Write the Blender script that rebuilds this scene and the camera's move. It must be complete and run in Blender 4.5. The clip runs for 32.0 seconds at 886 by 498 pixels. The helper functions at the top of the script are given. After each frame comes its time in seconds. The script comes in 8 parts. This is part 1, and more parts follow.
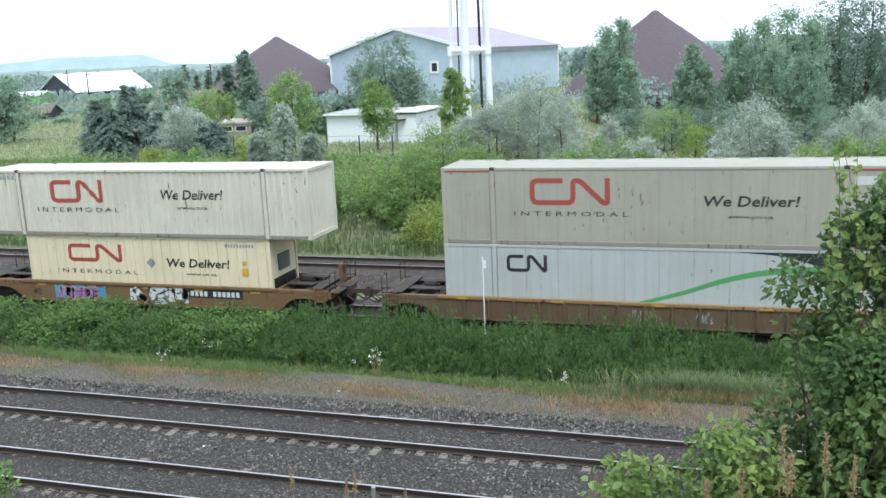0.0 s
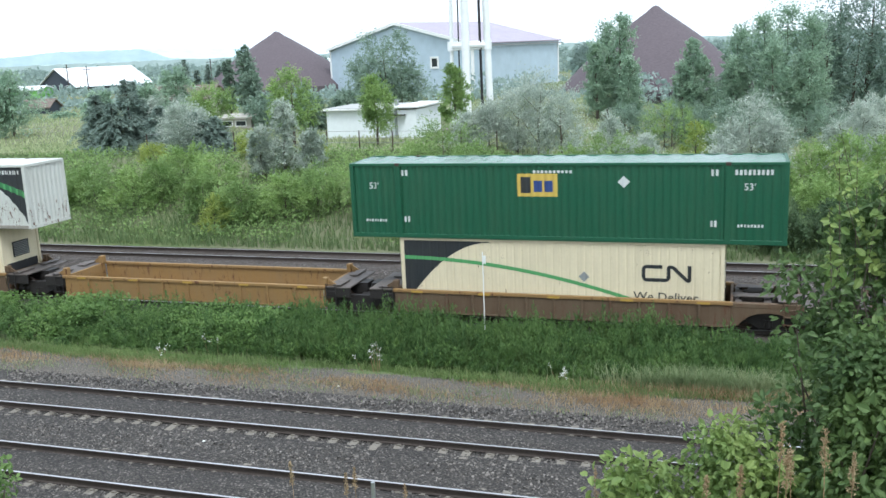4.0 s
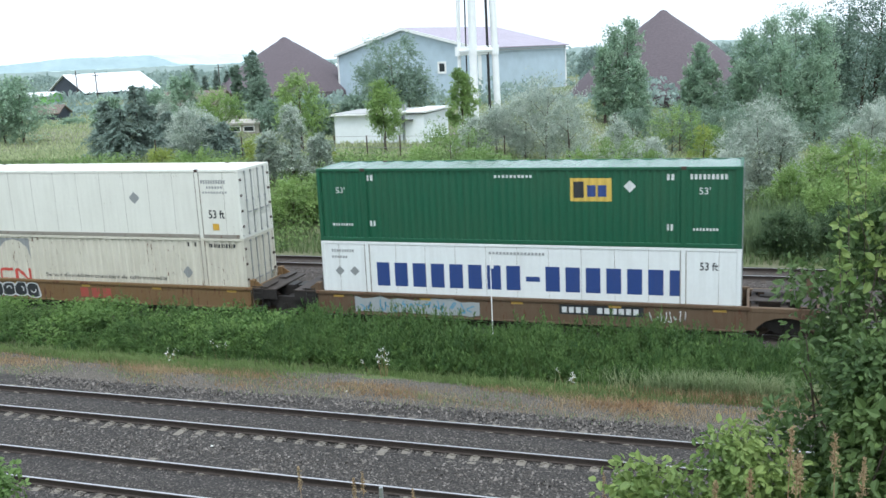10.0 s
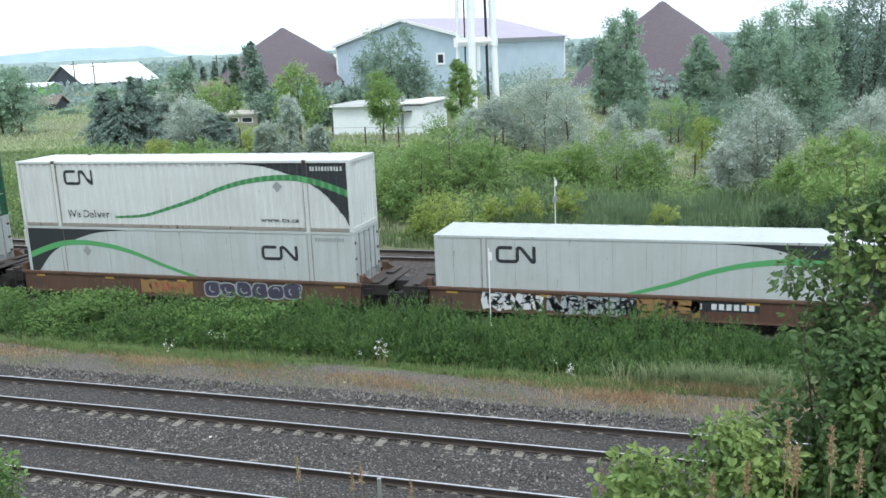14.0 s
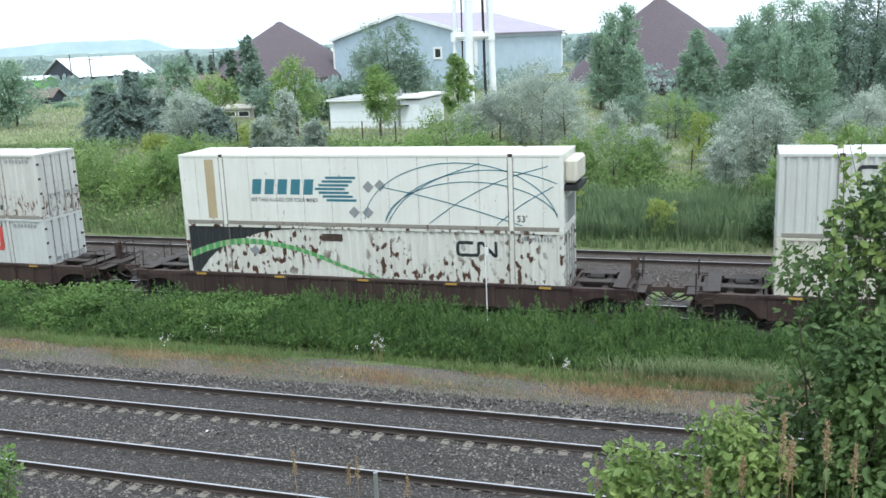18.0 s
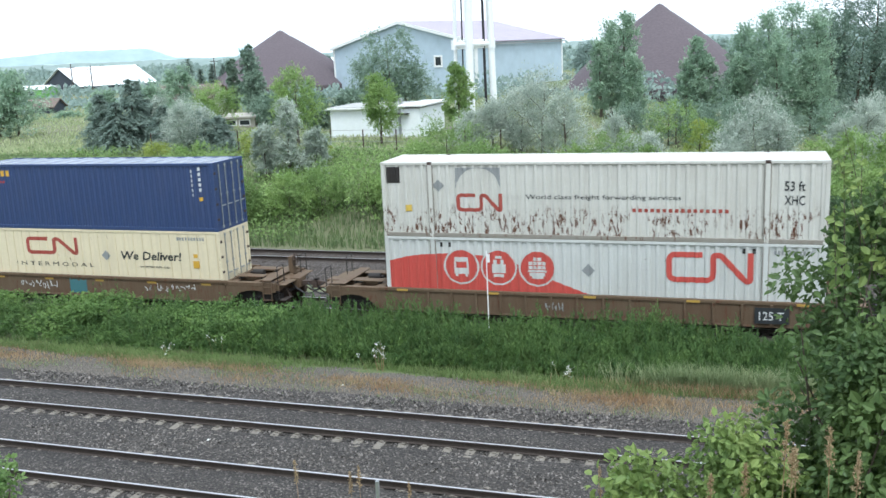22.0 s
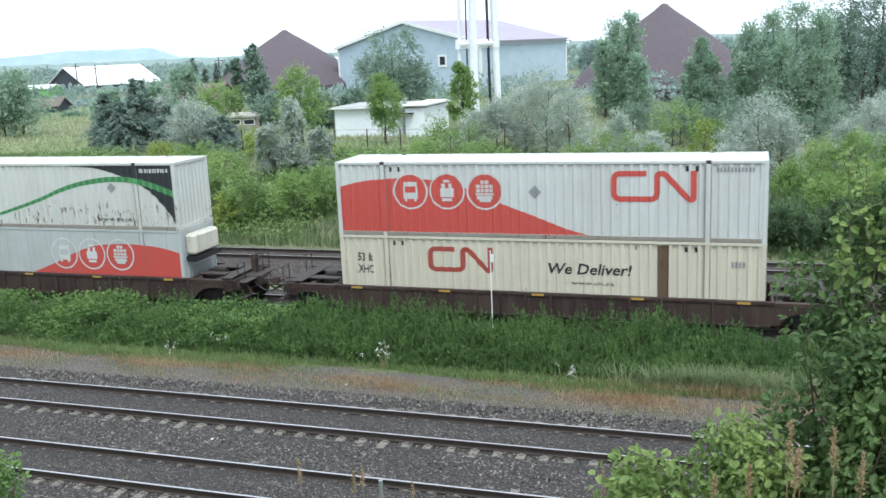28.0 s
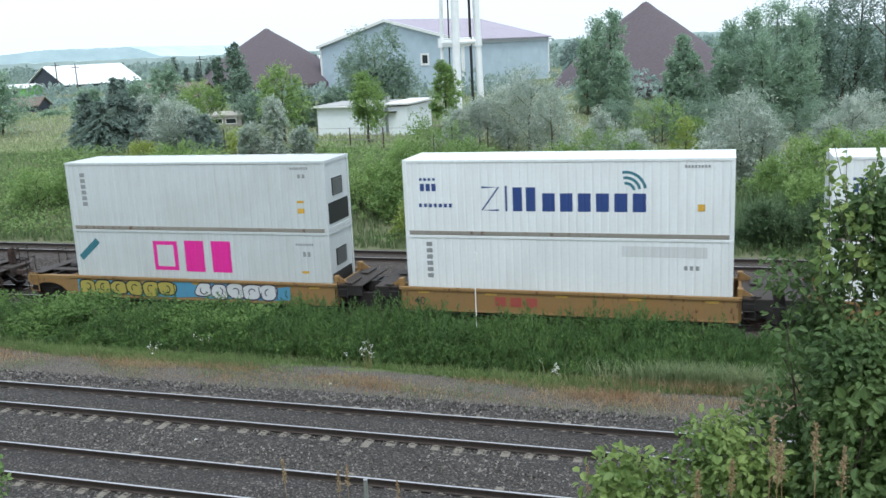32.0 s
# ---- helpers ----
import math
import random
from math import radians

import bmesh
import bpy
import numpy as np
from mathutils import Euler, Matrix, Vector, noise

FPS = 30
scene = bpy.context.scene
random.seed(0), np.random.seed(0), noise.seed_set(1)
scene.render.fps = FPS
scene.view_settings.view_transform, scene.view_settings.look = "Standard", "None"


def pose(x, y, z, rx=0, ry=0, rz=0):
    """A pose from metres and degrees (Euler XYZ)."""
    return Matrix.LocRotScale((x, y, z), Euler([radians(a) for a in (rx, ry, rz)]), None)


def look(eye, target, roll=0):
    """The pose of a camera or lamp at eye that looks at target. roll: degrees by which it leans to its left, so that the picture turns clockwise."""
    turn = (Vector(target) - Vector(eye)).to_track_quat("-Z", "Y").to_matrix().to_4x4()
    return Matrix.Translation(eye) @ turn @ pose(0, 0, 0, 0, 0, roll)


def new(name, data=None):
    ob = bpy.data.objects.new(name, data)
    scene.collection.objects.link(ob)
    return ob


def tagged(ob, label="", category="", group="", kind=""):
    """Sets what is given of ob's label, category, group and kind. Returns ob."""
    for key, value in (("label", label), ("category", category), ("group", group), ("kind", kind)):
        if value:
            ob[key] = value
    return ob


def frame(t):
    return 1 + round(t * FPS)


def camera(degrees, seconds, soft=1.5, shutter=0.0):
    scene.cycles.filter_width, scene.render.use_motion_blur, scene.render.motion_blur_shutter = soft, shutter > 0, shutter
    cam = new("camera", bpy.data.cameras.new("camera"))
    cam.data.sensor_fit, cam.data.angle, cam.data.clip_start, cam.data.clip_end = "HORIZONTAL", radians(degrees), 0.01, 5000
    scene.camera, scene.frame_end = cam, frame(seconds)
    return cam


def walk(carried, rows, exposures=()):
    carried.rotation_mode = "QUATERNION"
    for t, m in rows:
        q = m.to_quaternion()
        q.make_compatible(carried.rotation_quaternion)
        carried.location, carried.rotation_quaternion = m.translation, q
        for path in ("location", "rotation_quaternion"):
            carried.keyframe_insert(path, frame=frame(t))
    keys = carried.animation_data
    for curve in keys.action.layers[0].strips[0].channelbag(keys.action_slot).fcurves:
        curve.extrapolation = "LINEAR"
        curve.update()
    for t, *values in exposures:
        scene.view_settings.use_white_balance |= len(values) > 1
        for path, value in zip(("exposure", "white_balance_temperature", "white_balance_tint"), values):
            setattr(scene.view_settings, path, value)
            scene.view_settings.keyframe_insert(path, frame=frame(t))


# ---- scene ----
from collections import namedtuple
from itertools import product

# ---------------------------------------------------------------- camera
EYE = Vector((0.0, -33.27, 10.376))


def aim(yaw, pitch, roll):
    """A pose at the eye: yaw to the right of +y, pitch above the horizon, lean, in degrees."""
    a, e = radians(yaw), radians(pitch)
    way = Vector((math.sin(a) * math.cos(e), math.cos(a) * math.cos(e), math.sin(e)))
    return look(EYE, EYE + way, roll)


cam = camera(51.0, 32.0, soft=1.5, shutter=0.08)
walk(cam, [(t, aim(a, b, c)) for t, a, b, c in (
    (0, -18.097, -11.900, -2.573),
    (0.5, -18.080, -11.938, -2.584),
    (1, -18.049, -11.966, -2.572),
    (1.5, -18.010, -11.996, -2.550),
    (2, -17.986, -12.010, -2.524),
    (2.5, -17.994, -12.035, -2.479),
    (3, -18.044, -12.081, -2.450),
    (3.5, -18.081, -12.132, -2.477),
    (5.5, -18.145, -12.267, -2.480),
    (6, -18.133, -12.246, -2.494),
    (6.5, -18.107, -12.198, -2.501),
    (7, -18.093, -12.136, -2.513),
    (7.5, -18.085, -12.094, -2.540),
    (8, -18.112, -12.055, -2.545),
    (8.5, -18.189, -12.026, -2.549),
    (9, -18.295, -12.008, -2.601),
    (9.5, -18.423, -11.958, -2.667),
    (10, -18.575, -11.867, -2.672),
    (10.5, -18.663, -11.769, -2.588),
    (11, -18.677, -11.719, -2.511),
    (11.5, -18.679, -11.763, -2.487),
    (12, -18.654, -11.898, -2.497),
    (12.5, -18.630, -12.065, -2.536),
    (13, -18.588, -12.221, -2.555),
    (13.5, -18.540, -12.328, -2.557),
    (14, -18.494, -12.393, -2.563),
    (14.5, -18.438, -12.447, -2.548),
    (16.5, -18.308, -12.454, -2.497),
    (17, -18.299, -12.569, -2.449),
    (17.5, -18.285, -12.676, -2.390),
    (18, -18.302, -12.731, -2.392),
    (18.5, -18.312, -12.707, -2.417),
    (19, -18.309, -12.614, -2.463),
    (19.5, -18.323, -12.506, -2.522),
    (20, -18.338, -12.424, -2.548),
    (20.5, -18.340, -12.393, -2.561),
    (21, -18.350, -12.352, -2.595),
    (21.5, -18.362, -12.300, -2.627),
    (22, -18.351, -12.248, -2.614),
    (22.5, -18.345, -12.219, -2.602),
    (23, -18.344, -12.250, -2.596),
    (23.5, -18.337, -12.302, -2.597),
    (24, -18.288, -12.365, -2.603),
    (24.5, -18.188, -12.441, -2.600),
    (25, -18.106, -12.520, -2.604),
    (25.5, -18.112, -12.609, -2.649),
    (27.5, -18.565, -12.287, -2.614),
    (28, -18.598, -12.262, -2.569),
    (28.5, -18.636, -12.304, -2.585),
    (29, -18.615, -12.380, -2.635),
    (29.5, -18.478, -12.418, -2.605),
    (30, -18.203, -12.450, -2.557),
    (30.5, -17.898, -12.451, -2.605),
    (31, -17.666, -12.404, -2.607),
    (31.5, -17.540, -12.383, -2.608),
    (32, -17.566, -12.402, -2.659),
)], exposures=[(t, e, 5760, 6) for t, e in (
    (0, 0.62), (3, 0.66), (6, 0.66), (8, 0.60), (9, 0.48), (10, 0.58), (11, 0.86), (12, 0.93), (13, 0.67), (14, 0.61), (17, 0.69), (18, 0.65), (19, 0.61), (20, 0.69), (21, 0.84), (22, 0.72), (23, 0.59), (24, 0.59), (25, 0.62), (28, 0.65), (29, 0.72), (30, 0.93), (31, 0.68), (32, 0.36))])

# ---------------------------------------------------------------- daylight
world = bpy.data.worlds.new("world")
scene.world = world
world.use_nodes = True
wn, wl = world.node_tree.nodes, world.node_tree.links
sky = wn.new("ShaderNodeTexSky")
sky.sky_type, sky.sun_disc = "NISHITA", False
sky.sun_elevation, sky.sun_rotation = radians(63), radians(147)
sky.air_density, sky.dust_density, sky.ozone_density, sky.altitude = 1.6, 6.0, 1.0, 100
# thin bright overcast: the sky's colour is mostly white cloud
cloud = wn.new("ShaderNodeMix")
cloud.data_type = "RGBA"
cloud.inputs[0].default_value = 0.75
cloud.inputs[7].default_value = (13.0, 13.6, 14.2, 1)
wl.new(sky.outputs[0], cloud.inputs[6])
wl.new(cloud.outputs[2], wn["Background"].inputs[0])
wn["Background"].inputs[1].default_value = 0.085
sun = new("sun", bpy.data.lights.new("sun", "SUN"))
sun.data.energy, sun.data.angle, sun.data.color = 1.6, radians(18), (1.0, 0.97, 0.92)
sun.matrix_basis = look((0, 0, 60), (-0.545 * 30, 30 * 0.839, 60 - 30 * 1.9))

# ---------------------------------------------------------------- materials
def nodes_of(name):
    m = bpy.data.materials.new(name)
    m.use_nodes = True
    nt = m.node_tree
    return m, nt.nodes, nt.links, nt.nodes["Principled BSDF"]


def noise_node(n, l, scale, detail=4, rough=0.6, stretch=(1, 1, 1), shift=True, coord="Object"):
    tc, mp, tx = n.new("ShaderNodeTexCoord"), n.new("ShaderNodeMapping"), n.new("ShaderNodeTexNoise")
    mp.inputs["Scale"].default_value = stretch
    l.new(tc.outputs[coord], mp.inputs[0])
    if shift:
        oi, mul = n.new("ShaderNodeObjectInfo"), n.new("ShaderNodeMath")
        mul.operation, mul.inputs[1].default_value = "MULTIPLY", 37.0
        l.new(oi.outputs["Random"], mul.inputs[0])
        l.new(mul.outputs[0], mp.inputs["Location"])
    tx.inputs["Scale"].default_value, tx.inputs["Detail"].default_value, tx.inputs["Roughness"].default_value = scale, detail, rough
    l.new(mp.outputs[0], tx.inputs["Vector"])
    return tx.outputs["Fac"]


def ramp(n, l, fac, lo, hi, a=0.0, b=1.0):
    r = n.new("ShaderNodeMapRange")
    r.clamp = True
    for i, v in zip((1, 2, 3, 4), (lo, hi, a, b)):
        r.inputs[i].default_value = v
    l.new(fac, r.inputs[0])
    return r.outputs[0]


def mix(n, l, fac, a, b, how="MIX"):
    x = n.new("ShaderNodeMix")
    x.data_type, x.blend_type = "RGBA", how
    for sock, v in ((x.inputs[0], fac), (x.inputs[6], a), (x.inputs[7], b)):
        if isinstance(v, (int, float)):
            sock.default_value = v
        elif isinstance(v, tuple):
            sock.default_value = (*v, 1)
        else:
            l.new(v, sock)
    return x.outputs[2]


def bump(n, l, b, height, strength, dist=0.02):
    k = n.new("ShaderNodeBump")
    k.inputs["Strength"].default_value, k.inputs["Distance"].default_value = strength, dist
    l.new(height, k.inputs["Height"])
    l.new(k.outputs[0], b.inputs["Normal"])


def paint(name, colour, rust=0.0, dirt=0.35, rough=0.45, rust_colour=(0.1, 0.042, 0.022), streak=1.0, low=False, drip=0.55, grain=2.6, detail=8):
    """Painted steel: fine mottle, dirt washed down in streaks, rust in runs."""
    m, n, l, b = nodes_of(name)
    fine = noise_node(n, l, 9.0, 6, 0.7)
    run = noise_node(n, l, 1.0, 5, 0.65, (5.5, 5.5, 0.35))
    broad = noise_node(n, l, 0.5, 3, 0.55)
    c = mix(n, l, ramp(n, l, fine, 0.3, 0.75, 0, 0.25), colour, tuple(v * 0.72 for v in colour))
    grime = tuple(0.55 * v + 0.45 * g for v, g in zip(colour, (0.17, 0.135, 0.09)))
    c = mix(n, l, ramp(n, l, run, 0.45, 0.78, 0, dirt * streak), c, grime)
    c = mix(n, l, ramp(n, l, broad, 0.4, 0.7, 0, dirt * 0.6), c, grime)
    if rust:
        spot = noise_node(n, l, grain, detail, 0.75 if detail > 4 else 0.45, (2.6, 2.6, drip))
        where = noise_node(n, l, 0.45, 2, 0.5)
        add = n.new("ShaderNodeMath")
        add.operation = "MULTIPLY"
        l.new(ramp(n, l, spot, 0.64 - 0.13 * rust, 0.67 - 0.11 * rust), add.inputs[0])
        l.new(ramp(n, l, where, 0.5 - 0.14 * rust, 0.56 - 0.1 * rust), add.inputs[1])
        fac = add.outputs[0]
        if low:          # rust creeps up from the bottom rail
            tc, sp, by = n.new("ShaderNodeTexCoord"), n.new("ShaderNodeSeparateXYZ"), n.new("ShaderNodeMath")
            by.operation = "MULTIPLY"
            l.new(tc.outputs["Object"], sp.inputs[0])
            l.new(ramp(n, l, sp.outputs[2], 0.55, 1.5, 1.0, 0.1), by.inputs[0])
            l.new(fac, by.inputs[1])
            fac = ramp(n, l, by.outputs[0], 0.25, 0.6)
        c = mix(n, l, fac, c, rust_colour)
        b.inputs["Specular IOR Level"].default_value = 0.35
    l.new(c, b.inputs["Base Color"])
    l.new(ramp(n, l, fine, 0.2, 0.8, rough - 0.08, rough + 0.2), b.inputs["Roughness"])
    bump(n, l, b, fine, 0.12)
    return m


def plain(name, colour, rough=0.7, metal=0.0, var=0.3, scale=6.0, bumpy=0.2, coord="Object", dark=None, stretch=(1, 1, 1), bdist=0.02):
    m, n, l, b = nodes_of(name)
    f1 = noise_node(n, l, scale, 6, 0.65, stretch, True, coord)
    f2 = noise_node(n, l, scale * 0.12, 3, 0.5, stretch, True, coord)
    dk = dark or tuple(v * (1 - var) for v in colour)
    c = mix(n, l, ramp(n, l, f1, 0.3, 0.7), colour, dk)
    c = mix(n, l, ramp(n, l, f2, 0.35, 0.7, 0, var), c, dk)
    l.new(c, b.inputs["Base Color"])
    b.inputs["Roughness"].default_value, b.inputs["Metallic"].default_value = rough, metal
    bump(n, l, b, f1, bumpy, bdist)
    return m


def leafy(name, a, b_, tip=None, rough=0.55, sheen=0.0):
    """Leaves: each island its own green, light passing through."""
    m, n, l, b = nodes_of(name)
    g = n.new("ShaderNodeNewGeometry")
    fine = noise_node(n, l, 1.7, 2, 0.5)
    pick = n.new("ShaderNodeMix")
    pick.inputs[0].default_value = 0.4
    l.new(ramp(n, l, fine, 0.34, 0.66), pick.inputs[2])
    l.new(g.outputs["Random Per Island"], pick.inputs[3])
    c = mix(n, l, pick.outputs[0], a, b_)
    patch = noise_node(n, l, 0.6, 3, 0.5)
    c = mix(n, l, ramp(n, l, patch, 0.42, 0.66, 0, 0.5), c, tip or tuple(v * 0.6 for v in a))
    l.new(c, b.inputs["Base Color"])
    b.inputs["Roughness"].default_value = rough
    b.inputs["Specular IOR Level"].default_value = 0.3
    tr, ad = n.new("ShaderNodeBsdfTranslucent"), n.new("ShaderNodeMixShader")
    l.new(c, tr.inputs[0])
    ad.inputs[0].default_value = 0.42
    l.new(b.outputs[0], ad.inputs[1])
    l.new(tr.outputs[0], ad.inputs[2])
    l.new(ad.outputs[0], n["Material Output"].inputs[0])
    return m


WHITE = paint("white_paint", (0.57, 0.58, 0.555), 0.05, 0.5)
CLEAN_WHITE = paint("fresh_white_paint", (0.76, 0.78, 0.77), 0.0, 0.3)
REEFER_WHITE = paint("pale_cool_white_paint", (0.575, 0.605, 0.6), 0.0, 0.4)
REFLECTOR = paint("dull_yellow_tape", (0.44, 0.27, 0.05), 0.0, 0.5)
GRILLE = paint("rusted_grille", (0.17, 0.085, 0.05), 0.0, 0.5)
WHITE_DIRTY = paint("dirty_white_paint", (0.61, 0.58, 0.485), 0.25, 0.6)
WHITE_RUST = paint("rusty_white_paint", (0.58, 0.57, 0.52), 0.95, 0.6, low=True, drip=0.75, grain=3.4)
WHITE_SPECK = paint("rust_dripped_white_paint", (0.57, 0.57, 0.53), 0.9, 0.5, rust_colour=(0.19, 0.09, 0.05), low=True, drip=0.8, grain=4.2)
WHITE_BLISTER = paint("blistered_white_paint", (0.64, 0.63, 0.565), 0.72, 0.5, rust_colour=(0.075, 0.036, 0.021), drip=1.5, grain=1.75, detail=3)
OFF_WHITE = paint("smooth_off_white_paint", (0.72, 0.715, 0.645), 0.05, 0.3)
# Dark grey for grime and, painted in, the shadow line between stacked boxes.
SEAM = paint("grimy_shaded_frame_paint", (0.27, 0.25, 0.215), 0.6, 0.75)
WHITE_SPOT = paint("lightly_rusted_white_paint", (0.56, 0.568, 0.525), 0.69, 0.45, low=True, drip=0.7, grain=3.0)
GREYED = paint("grey_grimed_paint", (0.365, 0.357, 0.293), 0.1, 0.6)
PALE = paint("pale_grey_paint", (0.455, 0.48, 0.465), 0.06, 0.55)
CREAM = paint("cream_paint", (0.72, 0.63, 0.44), 0.1, 0.4)
GREEN = paint("green_paint", (0.008, 0.085, 0.04), 0.0, 0.15)
NAVY = paint("navy_paint", (0.026, 0.05, 0.135), 0.0, 0.12)
RED = paint("red_paint", (0.41, 0.046, 0.042), 0.03, 0.15)
LOGO_RED = paint("logo_red_paint", (0.5, 0.075, 0.06), 0.0, 0.2)
OLD_RED = paint("weathered_red_paint", (0.34, 0.06, 0.045), 0.0, 0.5)
BLACK = paint("black_paint", (0.022, 0.026, 0.03), 0.0, 0.15)
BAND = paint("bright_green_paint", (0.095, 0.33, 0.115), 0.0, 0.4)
# Green darkened to stand for shade in the corrugation hollows.
BAND_SHADE = paint("shaded_green_paint", (0.045, 0.2, 0.07), 0.0, 0.6)
BAND_PALE = paint("bleached_green_paint", (0.33, 0.46, 0.22), 0.3, 0.6)
BLUE = paint("blue_paint", (0.024, 0.055, 0.2), 0.0, 0.15)
TEAL = paint("teal_paint", (0.045, 0.17, 0.215), 0.0, 0.15)
GREY = paint("grey_vinyl", (0.26, 0.27, 0.27), 0.0, 0.2)
MAGENTA = paint("magenta_paint", (0.72, 0.02, 0.3), 0.0, 0.15)
YELLOW = paint("yellow_paint", (0.62, 0.36, 0.035), 0.0, 0.3)
GOLD = paint("gold_paint", (0.6, 0.42, 0.08), 0.0, 0.2)
CAR_YELLOW = paint("weathered_yellow_paint", (0.27, 0.158, 0.056), 0.55, 0.75, 0.6)
CAR_OCHRE = paint("weathered_ochre_paint", (0.165, 0.098, 0.04), 0.6, 0.8, 0.6)
CAR_TAN = paint("rusted_tan_paint", (0.108, 0.069, 0.04), 0.6, 0.85, 0.65)
CAR_BROWN = paint("oxide_brown_paint", (0.083, 0.044, 0.028), 0.5, 0.75, 0.65)
CAR_DARK = paint("dark_oxide_paint", (0.034, 0.019, 0.018), 0.2, 0.6, 0.6)
STEEL_DARK = plain("dark_greasy_steel", (0.035, 0.03, 0.027), 0.65, 0.2, 0.4, 8)
STEEL_RUST = plain("rusted_steel", (0.085, 0.056, 0.042), 0.8, 0.1, 0.5, 9)
DECK = plain("worn_deck_steel", (0.07, 0.054, 0.045), 0.7, 0.2, 0.5, 5)
DECK_GREY = plain("scuffed_grey_deck", (0.15, 0.125, 0.11), 0.7, 0.1, 0.5, 4)
GALV = plain("galvanised_steel", (0.42, 0.43, 0.43), 0.45, 0.6, 0.25, 12)
RAIL_SIDE = plain("rail_rust", (0.08, 0.063, 0.054), 0.75, 0.3, 0.4, 12)
RAIL_TOP = plain("polished_rail_head", (0.58, 0.56, 0.57), 0.36, 0.7, 0.2, 20, 0.05)
CONCRETE = plain("concrete", (0.225, 0.2, 0.165), 0.9, 0, 0.35, 14)
TIMBER = plain("creosoted_timber", (0.09, 0.07, 0.055), 0.9, 0, 0.5, 10)
BLACK_RUBBER = plain("black_plastic", (0.02, 0.02, 0.022), 0.5, 0, 0.3, 8)
SPRAY_WHITE = paint("white_spray_paint", (0.62, 0.63, 0.62), 0.0, 0.3)
SPRAY_PURPLE = paint("purple_spray_paint", (0.3, 0.06, 0.28), 0.0, 0.3)
SPRAY_BLUE = paint("blue_spray_paint", (0.09, 0.28, 0.42), 0.0, 0.3)
SPRAY_YELLOW = paint("olive_yellow_spray_paint", (0.4, 0.34, 0.07), 0.0, 0.3)
SPRAY_PINK = paint("violet_spray_paint", (0.35, 0.25, 0.38), 0.0, 0.3)
SPRAY_ORCHID = paint("orchid_spray_paint", (0.42, 0.13, 0.36), 0.0, 0.3)
SPRAY_INK = paint("ink_violet_spray_paint", (0.05, 0.045, 0.075), 0.0, 0.3)
SPRAY_TEAL = paint("teal_spray_paint", (0.05, 0.16, 0.18), 0.0, 0.4)
SPRAY_GREY = paint("grey_spray_paint", (0.33, 0.36, 0.36), 0.0, 0.3)

# ---------------------------------------------------------------- mesh helpers
def boxes(bm, *dims):
    """Adds boxes (x0, x1, y0, y1, z0, z1)."""
    for x0, x1, y0, y1, z0, z1 in dims:
        v = [bm.verts.new(c) for c in product((x0, x1), (y0, y1), (z0, z1))]
        for f in ((0, 1, 3, 2), (4, 6, 7, 5), (0, 4, 5, 1), (2, 3, 7, 6), (0, 2, 6, 4), (1, 5, 7, 3)):
            bm.faces.new([v[i] for i in f])
    return bm


def prism(bm, outline, y0, y1):
    """An outline of (x, z) drawn out from y0 to y1."""
    a = [bm.verts.new((x, y0, z)) for x, z in outline]
    b = [bm.verts.new((x, y1, z)) for x, z in outline]
    bm.faces.new(a)
    bm.faces.new(b[::-1])
    for i in range(len(a)):
        j = (i + 1) % len(a)
        bm.faces.new((a[j], a[i], b[i], b[j]))
    return bm


def tube(bm, p, q, r0, r1=None, n=8, cap=True):
    """A straight tapered rod from p to q."""
    p, q = Vector(p), Vector(q)
    r1 = r0 if r1 is None else r1
    d = (q - p).normalized()
    u = d.orthogonal().normalized()
    w = d.cross(u)
    ring = []
    for c, r in ((p, r0), (q, r1)):
        ring.append([bm.verts.new(c + r * (math.cos(k * math.tau / n) * u + math.sin(k * math.tau / n) * w)) for k in range(n)])
    for k in range(n):
        j = (k + 1) % n
        bm.faces.new((ring[0][k], ring[0][j], ring[1][j], ring[1][k]))
    if cap:
        bm.faces.new(ring[0][::-1])
        bm.faces.new(ring[1])
    return bm


def bevelled(bm, w=0.012):
    bmesh.ops.bevel(bm, geom=list(bm.edges), offset=w, segments=1, affect="EDGES", clamp_overlap=True)
    return bm


def to_mesh(name, bm, smooth=False):
    bmesh.ops.recalc_face_normals(bm, faces=bm.faces)
    me = bpy.data.meshes.new(name)
    bm.to_mesh(me)
    bm.free()
    if smooth:
        me.shade_smooth()
    return me


def part(name, data, material, parent, label=""):
    """One mesh under a thing or a part; data: a bmesh, or a mesh that pieces share."""
    me = data if isinstance(data, bpy.types.Mesh) else to_mesh(name, data)
    ob = new(name, me)
    if not me.materials:
        me.materials.append(material)
    elif me.materials[0] is not material:
        ob.material_slots[0].link = "OBJECT"
        ob.material_slots[0].material = material
    ob.parent = parent
    if label:
        tagged(ob, label)
    return ob


def thing(name, label, category, at=(0, 0, 0), group="", kind="", turn=0):
    ob = new(name)
    ob.matrix_basis = pose(*at, 0, 0, turn)
    ob.empty_display_size = 0.3
    return tagged(ob, label, category, group, kind)


def solid(name, bm, material, label, category, kind="", at=None, group=""):
    """A thing that is one mesh."""
    me = bm if isinstance(bm, bpy.types.Mesh) else to_mesh(name, bm)
    ob = new(name, me)
    if not me.materials:
        me.materials.append(material)
    if at is not None:
        ob.matrix_basis = at
    return tagged(ob, label, category, group, kind)


